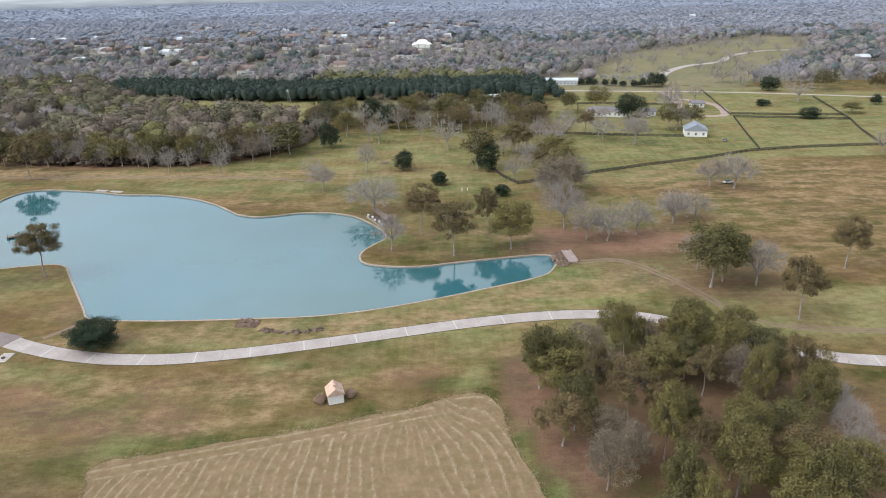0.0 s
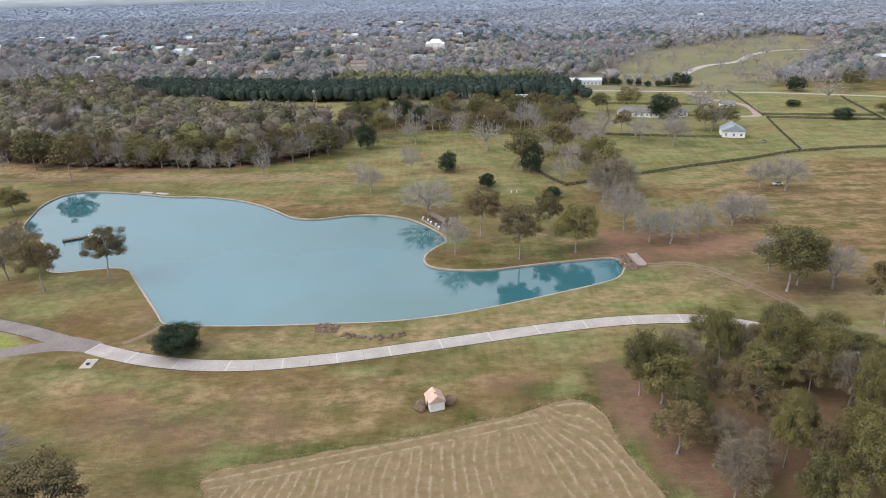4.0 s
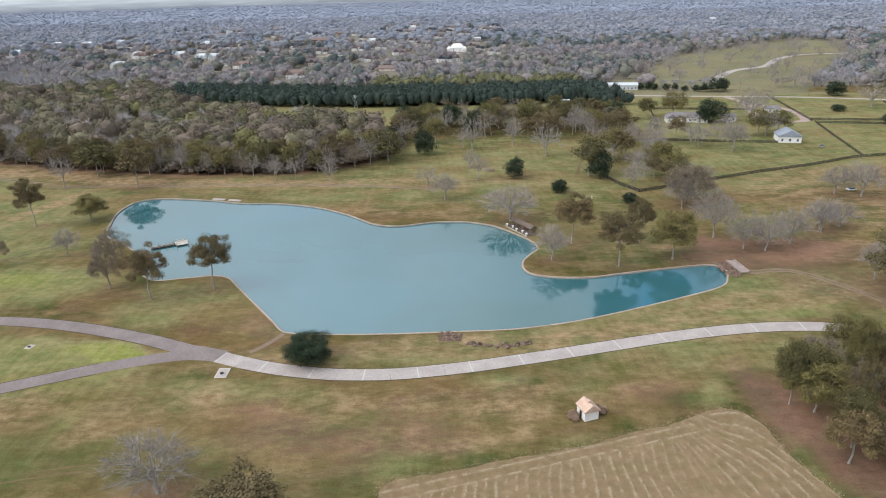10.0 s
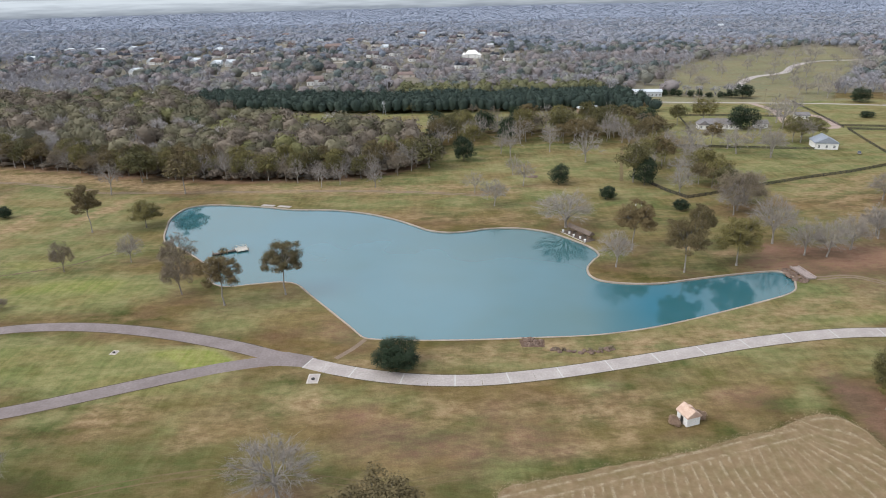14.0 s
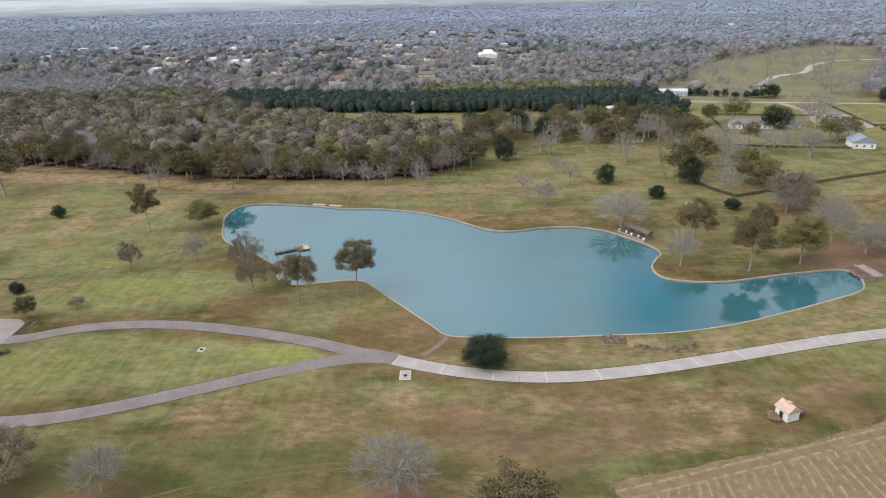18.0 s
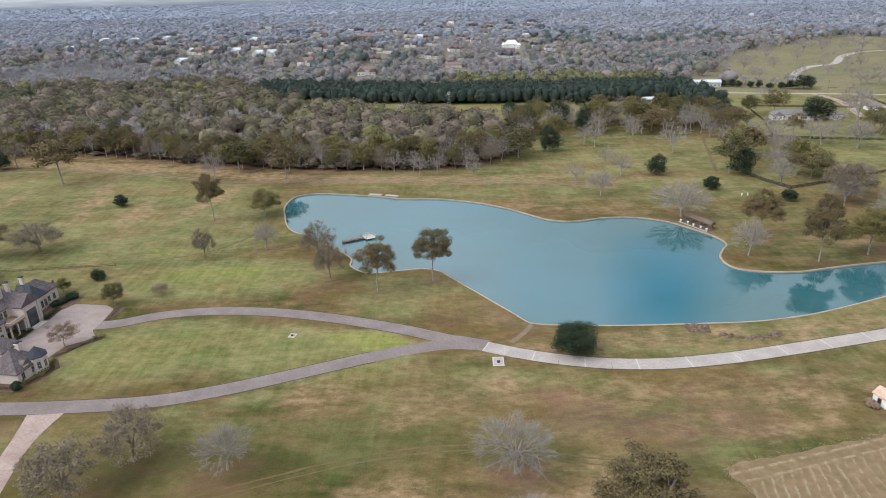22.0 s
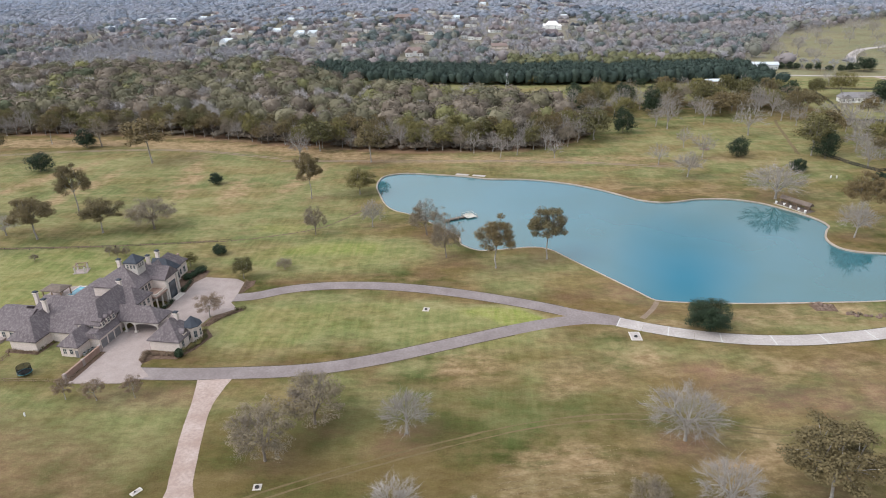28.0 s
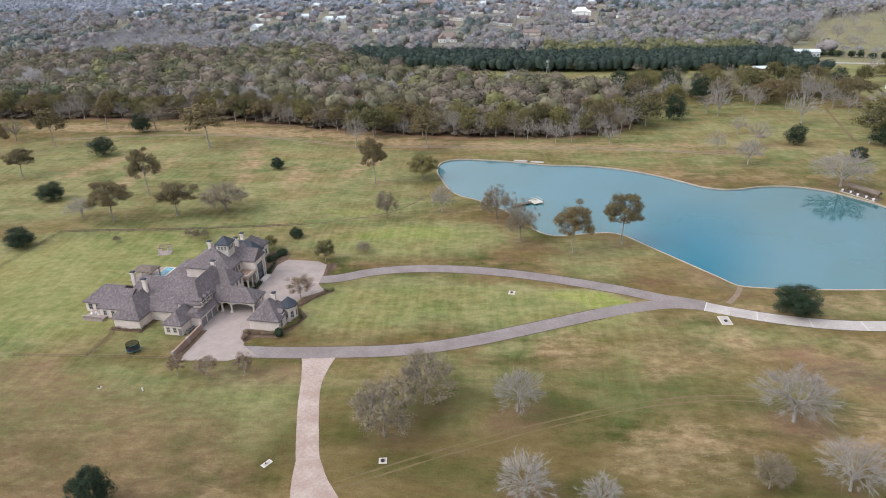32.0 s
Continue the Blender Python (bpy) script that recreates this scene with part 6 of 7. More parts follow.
    # court pavilion with its turret
    wing(15.3, 24.0, 1.2, 10.0, 3.25, 7.8, "v", 4.4, 4.4)
    chimney(man, 20.6, 7.2, 5.0, 8.6, 1.0, 0.9)
    oct8 = [(24.0 + 2.3 * math.cos(math.pi * (k + 0.5) / 4), 8.6 + 2.3 * math.sin(math.pi * (k + 0.5) / 4)) for k in range(8)]
    oct9 = [(24.0 + (x - 24.0) * 1.17, 8.6 + (y - 8.6) * 1.17) for x, y in oct8]
    part("turret_wall", Mesh().prism(oct8, -0.2, 4.7), M_LIME, man)
    part("turret_roof", Mesh().prism(oct9, 4.55, 4.72).cone(oct9, 4.74, (24.0, 8.6, 7.2)), M_SLATE, man, "dark blue slate turret roof")
    for k in (0, 1, 6, 7):
        a = math.pi * k / 4
        wn_ = window(man, 0, 0, 0, "E", 0.8, 1.9, True)
        wn_.matrix_basis = pose(24 + 2.14 * math.cos(a), 8.6 + 2.14 * math.sin(a), 1.4, 0, 0, 90 + 45 * k)
    gd = Mesh()
    hip(gd, 22.5, 24.2, 3.6, 5.4, 4.6, 5.5, "u", 0, 0, 0.1)
    part("roof", gd, M_SHINGLE, man)
    part("wall", Mesh().box(22.6, 24.15, 3.7, 5.3, 3.0, 4.5), M_LIME, man)
    # the centre
    wing(-6.0, 3.2, 14.4, 22, 5.9, 9.7, "u", 3.0, 3.6)
    wing(-15.0, -0.2, 21, 36.5, 7.6, 12.6, "v", 6.0, 6.0)
    wing(-4.5, 4.4, 28.0, 34.5, 7.6, 10.8, "u", 0, 0.0)                     # entrance gable
    for v in (28.0, 33.7):
        part("entrance_pier", Mesh().box(4.4, 4.9, v, v + 0.8, -0.2, 7.4), M_TRIM, man)
    part("entrance_arch", Mesh().box(4.4, 4.5, 29.4, 33.1, 0, 5.6), M_PANE, man, "tall dark arched entrance glazing")
    gable = Mesh().add([(4.42, 28.0, 7.5), (4.42, 34.5, 7.5), (4.42, 31.25, 10.4), (4.6, 28.0, 7.5), (4.6, 34.5, 7.5), (4.6, 31.25, 10.4)], [(0, 2, 1), (3, 4, 5), (0, 3, 5, 2), (1, 2, 5, 4), (0, 1, 4, 3)])
    part("gable_wall", gable, M_LIME, man)
    part("wall", Mesh().box(-6.5, -2.6, 26.0, 30.0, 9.0, 13.6), M_TRIM, man)  # roof lantern
    tw = Mesh()
    hip(tw, -6.5, -2.6, 26.0, 30.0, 13.7, 15.9, "v", 2.4, 2.4, 0.4)
    part("tower_roof", tw, M_SLATE, man, "dark blue slate pyramid tower roof")
    for u, v, f in ((-5.6, 25.98, "S"), (-4.5, 25.98, "S"), (-3.4, 25.98, "S"), (-2.58, 27, "E"), (-2.58, 28, "E"), (-2.58, 29, "E")):
        window(man, u, v, 11.7, f, 0.6, 1.2)
    terrace = Mesh().box(0.0, 4.8, 22.0, 28.0, 4.1, 4.5)
    part("balcony_floor", terrace, M_BRICKRED, man, "brown balcony deck over the porch")
    rail = Mesh()
    for k in range(20):
        rail.box(4.62, 4.72, 22.1 + 0.29 * k, 22.2 + 0.29 * k, 4.5, 5.3)
    rail.box(4.58, 4.78, 22.0, 28.0, 5.3, 5.42)
    for k in range(16):
        rail.box(0.1 + 0.29 * k, 0.2 + 0.29 * k, 22.08, 22.18, 4.5, 5.3)
    rail.box(0.0, 4.58, 22.04, 22.22, 5.3, 5.42)
    part("balustrade", rail, M_TRIM, man)
    for u, v in ((4.5, 22.3), (4.5, 25.0), (4.5, 27.7), (2.2, 22.3)):
        part("column", Mesh().tube((u, v, 0.4), (u, v, 4.1), 0.28, 0.24, 10).bevel_box(u - 0.4, u + 0.4, v - 0.4, v + 0.4, 0, 0.45, 0.06), M_TRIM, man)
    wing(-9.0, -1.4, 37.0, 49.5, 4.4, 8.4, "v", 0, 4.0)                     # east wing
    wing(-7.0, -0.4, 38.0, 43.5, 4.8, 8.6, "u", 0, 3.0, roof=M_SLATE)
    part("garden_wall", Mesh().bevel_box(-9.0, -8.4, 49.5, 56, -0.2, 2.6, 0.1).bevel_box(-9.1, -8.3, 55.8, 56.6, -0.2, 3.2, 0.15), M_BRICKRED, man, "brown brick garden wall")
    wing(-22.5, -8, 20.0, 33.5, 3.6, 6.4, "u", 4.0, 0)                        # rear rooms
    for u, v, z0, z1 in ((-18.7, 5.8, 6.0, 10.6), (-27.0, 12.0, 4.0, 9.2), (-4.0, 18.8, 7.5, 11.3), (-9.5, 27.5, 9.5, 13.6), (-3.4, 33.0, 9.0, 12.8), (-6.0, 41.5, 7, 10.6)):
        chimney(man, u, v, z0, z1)
    # windows, wall by wall
    for u in (-36.6, -34.2):
        window(man, u, 3.29, 0.8, "S", 1.2, 1.8)
    for u in (-29.8, -27.2, -25):
        window(man, u, 0.59, 0.9, "S", 1.0, 1.5, True)
    for u in (-6.0, -4.0):
        window(man, u, -5.01, 0.9, "S", 0.9, 1.4)
    part("side_door", Mesh().box(-2.9, -2.0, -5.06, -5.0, 0, 2.1), M_FARGREY, man, "grey side door")
    for u in (-5.6, -2.6):
        window(man, u, 2.59, 4.0, "S", 0.9, 1.2)
    for v in (2.9, 6.4):
        window(man, 24.01, v, 0.8, "E", 1.0, 1.8, True)
    for v in (16.2, 18.2, 20.2):
        window(man, 3.21, v, 0.8, "E", 1.0, 1.9)
        window(man, 3.21, v, 3.7, "E", 0.9, 1.4)
    for v in (23.4, 25, 26.6):
        window(man, -0.19, v, 4.9, "E", 1.0, 1.9, True)
        window(man, -0.19, v, 0.7, "E", 1.0, 2.2)
    for v in (35.4,):
        window(man, -0.19, v, 4.9, "E", 1.0, 1.7)
    for v in (39.3, 40.9, 42.5):
        window(man, -0.39, v, 0.8, "E", 1.0, 2.2, True)
    for v in (45.2, 47.6):
        window(man, -1.39, v, 0.8, "E", 1.1, 1.9)
    for u in (0.6, 2.0):
        window(man, u, 14.39, 4.2, "S", 0.8, 1.2)
    steps = Mesh()
    for k in range(3):
        steps.bevel_box(4.9, 6.6 - 0.4 * k, 28.8 + 0.2 * k, 33.7 - 0.2 * k, 0.0 + 0.16 * k, 0.16 + 0.16 * k, 0.03)
    part("front_steps", steps, M_TRIM, man)

    # ---- things round the house, placed in its own plan ----
    def mt(u, v, turn=0.0, z=0.0):
        return MANSION @ pose(u, v, z, 0, 0, turn)

    court = [(2.0, -16.5), (16.3, -14.4), (22.0, -10.5), (17.0, -6.6), (15.3, 0.6), (15.0, 11.4), (21.6, 13.4), (22.4, 20.5), (28.0, 26.2), (24.4, 29.8), (23.6, 36.6), (22.2, 43.6), (18.5, 45.8), (7.5, 45.6), (5.2, 41), (4.6, 20), (1.3, 9.4), (1.3, 0), (2.3, -1.6)]
    single("courtyard", Mesh().prism([mworld(u, v) for u, v in court], -0.1, 0.058), M_PAVER, "pale buff paved forecourt round the mansion", "courtyard", "structure")
    single("rear_patio", Mesh().prism([mworld(u, v) for u, v in ((-38, 23), (-27.2, 20.6), (-27.2, 33), (-29, 34.6), (-33, 33.6), (-38, 31))], -0.1, 0.07), M_PAVER, "pale stone patio round the swimming pool", "patio", "structure")
    pool = thing("swimming_pool", mt(-29.5, 30.5), "small blue swimming pool with a pale stone coping", "pool")
    part("pool_water", Mesh().bevel_box(-1.4, 1.4, -3.0, 3.0, 0.0, 0.16, 0.02), glass("pool_blue", (0.09, 0.27, 0.33)), pool)
    cop = Mesh()
    for x0, x1, y0, y1 in ((-1.9, -1.4, -3.5, 3.5), (1.4, 1.9, -3.5, 3.5), (-1.4, 1.4, -3.5, -3.0), (-1.4, 1.4, 3.0, 3.5)):
        cop.bevel_box(x0, x1, y0, y1, 0, 0.26, 0.04)
    part("coping", cop, M_TRIM, pool)
    pav = thing("patio_pavilion", mt(-33.6, 26.6), "brown-roofed open patio pavilion beside the pool", "pavilion")
    pr = Mesh()
    hip(pr, -3.4, 3.4, -2.3, 2.3, 3.0, 3.9, "u", 2, 2, 0.3)
    part("roof", pr, M_DARKWOOD, pav)
    for x in (-3.2, 0, 3.2):
        for y in (-2.1, 2.1):
            part("post", Mesh().box(x - 0.14, x + 0.14, y - 0.14, y + 0.14, 0, 2.75), M_WOOD, pav)
    gz = thing("garden_pergola", mt(-38.5, 44.5, 20), "pale stone garden pergola on the back lawn", "pergola")
    for x in (-1.6, 1.6):
        for y in (-1.5, 1.5):
            part("pillar", Mesh().bevel_box(x - 0.25, x + 0.25, y - 0.25, y + 0.25, 0, 2.4, 0.05), M_TRIM, gz)
    for x0, x1, y0, y1, top in ((-2.1, 2.1, -1.7, -1.4, 2.65), (-2.1, 2.1, 1.4, 1.7, 2.65), (-1.7, -1.4, -1.4, 1.4, 2.6), (1.4, 1.7, -1.4, 1.4, 2.6)):
        part("beam", Mesh().box(x0, x1, y0, y1, 2.4, top), M_WOOD, gz)
    part("paving", Mesh().bevel_box(-2.3, 2.3, -2.1, 2.1, -0.05, 0.12, 0.03), M_PAVER, gz)
    # trampoline
    tr = thing("trampoline", at(-274.6, 127.4), "round black netted trampoline with blue-green rim on the lawn", "trampoline")
    ring = lambda r, z: [(r * math.cos(6.2832 * k / 20), r * math.sin(6.2832 * k / 20), z) for k in range(20)]
    part("mat", Mesh().add(ring(1.45, 0.82), [tuple(range(20))]), M_BLACK, tr)
    rim = Mesh()
    rim.add(ring(1.45, 0.8) + ring(1.8, 0.8) + ring(1.8, 0.9) + ring(1.45, 0.9), [(20 * a + i, 20 * a + (i + 1) % 20, 20 * ((a + 1) % 4) + (i + 1) % 20, 20 * ((a + 1) % 4) + i) for a in range(4) for i in range(20)])
    part("rim_pad", rim, plain("teal_vinyl", (0.04, 0.14, 0.15), (0.06, 0.18, 0.19), 2, 0.6), tr)
    net = Nodes("safety_net", 0.9)
    net.colour((0.02, 0.02, 0.022))
    net.bsdf.inputs["Alpha"].default_value = 0.72
    part("net", Mesh().add(ring(1.7, 0.9) + ring(1.7, 2.6), [(i, (i + 1) % 20, 20 + (i + 1) % 20, 20 + i) for i in range(20)]), net.mat, tr)
    for k in range(6):
        a = 6.2832 * k / 6
        part("pole", Mesh().tube((1.78 * math.cos(a), 1.78 * math.sin(a), 0), (1.78 * math.cos(a), 1.78 * math.sin(a), 2.65), 0.03, 0.03, 6), M_BLACK, tr)
    # service-yard wall beside the lower court
    sw_ = thing("service_wall", mt(1.7, -15.2), "low brown brick wall with stone piers by the lower court", "wall")
    for k in range(2):
        y0 = 6.9 * k
        part("pier", Mesh().bevel_box(-0.38, 0.38, y0 - 0.4, y0 + 0.4, 0, 2.0, 0.08), M_PAVER, sw_)
        part("panel", Mesh().box(-0.2, 0.2, y0 + 0.4, y0 + 6.5, 0, 1.75).bevel_box(-0.28, 0.28, y0 + 0.4, y0 + 6.5, 1.75, 1.88, 0.03), M_BRICKRED, sw_)
    part("pier", Mesh().bevel_box(-0.38, 0.38, 13.4, 14.2, 0, 2.0, 0.08), M_PAVER, sw_)
    strip = [mworld(u, v) for u, v in ((2.2, -15.4), (3.6, -15.2), (3.4, -1.4), (2.2, -1.6))]
    single("wall_bed", Mesh().prism(strip, -0.05, 0.09), M_BED, "dark mulch strip along the service wall", "bed", "structure")
    # air conditioning units
    for k in range(3):
        ac = thing("condenser_unit", mt(-1.1 + 0.2 * k, -3.8 + 1.25 * k), "grey air-conditioning condenser beside the service wall", "condenser", "condensers")
        part("casing", Mesh().bevel_box(-0.45, 0.45, -0.45, 0.45, 0.05, 0.95, 0.05), M_GALV, ac)
        part("fan_grille", Mesh().tube((0, 0, 0.95), (0, 0, 0.99), 0.34, 0.34, 14), M_BLACK, ac)
    # west terrace with balustrade
    ter = thing("west_terrace", mt(-32.6, -0.2), "small raised stone terrace with pale balustrade", "terrace")
    part("floor", Mesh().bevel_box(-3.2, 3.2, -1.6, 3.3, 0, 0.7, 0.05), M_PAVER, ter)
    for k in range(17):
        part("baluster", Mesh().tube((-3.0 + 0.375 * k, -1.45, 0.7), (-3.0 + 0.375 * k, -1.45, 1.45), 0.09, 0.07, 6), M_PAVER, ter)
    part("handrail", Mesh().bevel_box(-3.2, 3.2, -1.6, -1.3, 1.45, 1.6, 0.03), M_PAVER, ter)
    for k in range(4):
        ch = thing("terrace_chair", mt(-34.4 + 1.2 * k, 0.3 + 0.5 * (k % 2), 40 * k, 0.7), "white metal terrace chair", "chair", "terrace chairs")
        part("seat", Mesh().bevel_box(-0.25, 0.25, -0.25, 0.25, 0.4, 0.46, 0.02), M_WHITE, ch)
        part("backrest", Mesh().box(-0.25, 0.25, 0.22, 0.26, 0.46, 0.95), M_WHITE, ch)
        for x in (-0.22, 0.22):
            for y in (-0.22, 0.22):
                part("leg", Mesh().tube((x, y, 0), (x, y, 0.4), 0.02, 0.02, 4), M_WHITE, ch)
    # planted beds
    beds = {
        "pavilion_bed": [(14.9, 0.9), (14.6, -3.6), (16.5, -5.4), (18.4, -3.0), (24.6, -2.2), (27.2, 3.2), (28.6, 10.2), (25.4, 13.6), (22, 12.8), (26.4, 8.6), (24.2, 1.0)],
        "court_bed": [(22.2, 14.6), (24.6, 15.2), (26.2, 20.4), (30.6, 25.6), (29.4, 27.0), (27.6, 25.6), (23.2, 20.8)],
        "entry_bed": [(0.0, 21.9), (4.8, 21.6), (6.8, 24.0), (6.0, 28.5), (4.9, 28.2), (4.7, 22.4)],
        "east_bed": [(4.9, 34.4), (6.4, 34.6), (5.6, 41), (7.2, 45.4), (6.2, 50.5), (-0.8, 50.5), (-1.2, 43.6), (0.0, 37.0)],
        "island_bed": [(22.4, 44.0), (25.4, 45.4), (26.2, 42.0), (24.8, 36.2), (23.8, 36.4)],
        "west_wing_bed": [(-24.8, -4.1), (-24.6, -5.6), (-14.6, -5.4), (-13.9, 1.4), (-15.4, 1.5), (-15.6, -4.1)],
    }
    for name, ring_ in beds.items():
        single(name, Mesh().prism([mworld(u, v) for u, v in ring_], -0.05, 0.1), M_BED, "dark mulched planting bed beside the mansion", "bed", "structure")
    rng = random.Random(12)
    rows = [((15.2, -1.2), (16.4, -4.4), 4, 1.6, 1.3, M_LEAF_RED), ((16.6, -1.2), (22.6, -0.6), 7, 1.4, 1.1, M_LEAF_RED), ((25.2, 2.0), (27.4, 8.6), 6, 1.5, 1.2, M_LEAF_OLIVE), ((27.2, 9.6), (24.8, 12.8), 4, 1.3, 1.0, M_LEAF_OLIVE),
            ((23.4, 15.4), (29.0, 25.6), 11, 1.1, 0.7, M_LEAF_RED), ((28.6, 25.2), (30.2, 26.4), 2, 1.4, 1.0, M_LEAF_OLIVE), ((5.6, 22.6), (5.7, 27.6), 5, 1.4, 1.1, M_LEAF_DARK), ((5.3, 35.0), (4.6, 41.0), 5, 1.5, 1.3, M_LEAF_DARK),
            ((1.6, 43.0), (4.4, 49.6), 7, 2.2, 1.8, M_LEAF_DARK), ((23.2, 43.8), (24.6, 37.0), 5, 1.2, 0.8, M_LEAF_RED), ((-24.0, -4.8), (-15.2, -4.8), 9, 1.0, 0.7, M_LEAF_RED), ((-14.8, -4), (-14.6, 0.6), 4, 1.0, 0.8, M_LEAF_OLIVE)]
    for i, (p, q, n, w, h, mat) in enumerate(rows):
        for k in range(n):
            t = k / max(1, n - 1)
            x, y = mworld(p[0] + (q[0] - p[0]) * t + rng.uniform(-0.3, 0.3), p[1] + (q[1] - p[1]) * t + rng.uniform(-0.3, 0.3))
            tone = {M_LEAF_RED: "russet low shrub in a mulched bed", M_LEAF_OLIVE: "olive green shrub in a mulched bed", M_LEAF_DARK: "dark green hedge shrub by the mansion wall"}[mat]
            shrub("bed_shrub", x, y, w * rng.uniform(1.0, 1.6), h * rng.uniform(0.9, 1.4), mat, tone, 13 * i + k, "mansion shrubs", 220)
    x, y = mworld(24.8, -0.8)
    shrub("clipped_bush", x, y, 2.6, 2.4, M_LEAF_DARK, "round clipped dark green bush at the pavilion corner", 501, per=700)
    # yard fences
    plank_fence("yard_fence", [(-285.8, 124.8), (-284.6, 136.0)], 2.2, 1.3, M_WOOD, "weathered timber fence between lawn and yard", 2)
    plank_fence("wire_fence", [(-346.5, 177), (-343, 207.7), (-297, 209.8), (-265, 213), (-250, 215)], 4.5, 1.1, M_BLACK, "thin dark wire fence round the back lawn", 2, 0.02)
    plank_fence("wire_fence", [(-350, 124.8), (-310, 124.7), (-286, 124.6), (-262.6, 124.0)], 4.0, 1.1, M_WOOD, "thin wire fence along the front lawn", 2, 0.02)


def plank_fence(name, pts, gap, height, mat, label, rails=3, thick=0.05):
    """Posts at even gaps, with rails from post to post."""
    fence = thing(name, at(0, 0), label, "fence")
    line = []
    for (x0, y0), (x1, y1) in zip(pts, pts[1:]):
        n = max(1, round(math.hypot(x1 - x0, y1 - y0) / gap))
        line += [Vector((x0 + (x1 - x0) * k / n, y0 + (y1 - y0) * k / n)) for k in range(n)]
    line.append(Vector(pts[-1]))
    pw = 0.09 if thick > 0.03 else 0.05
    post = Mesh().bevel_box(-pw, pw, -pw, pw, -0.2, height, 0.03).done("post", mat)
    for p in line:
        part("post", post, None, fence, m=at(p.x, p.y))
    for a, b in zip(line, line[1:]):
        d = b - a
        m = Mesh()
        part_m = Matrix.Translation((a.x, a.y, 0)) @ Matrix.Rotation(math.atan2(d.y, d.x), 4, "Z")
        for r in range(rails):
            z = height * (r + 0.75) / rails - 0.05
            part("rail", Mesh().box(pw, d.length - pw, -0.02, 0.02, z - thick * 2.2, z + thick * 2.2), mat, fence, m=part_m)
    return fence


# ---- the estate's small things ----
def rock(rng, size):
    """A rough boulder: an icosphere pushed about and flattened."""
    bm = bmesh.new()
    bmesh.ops.create_icosphere(bm, subdivisions=2, radius=size)
    off = Vector((rng.uniform(0, 99), rng.uniform(0, 99), 0))
    for v in bm.verts:
        k = 1 + 0.45 * noise.noise(v.co * (1.1 / size) + off)
        v.co = Vector((v.co.x * k * 1.2, v.co.y * k, max(v.co.z * k * 0.65, -0.25 * size)))
    me = bpy.data.meshes.new("boulder")
    bm.to_mesh(me)
    bm.free()
    me.materials.append(M_STONE)
    return me


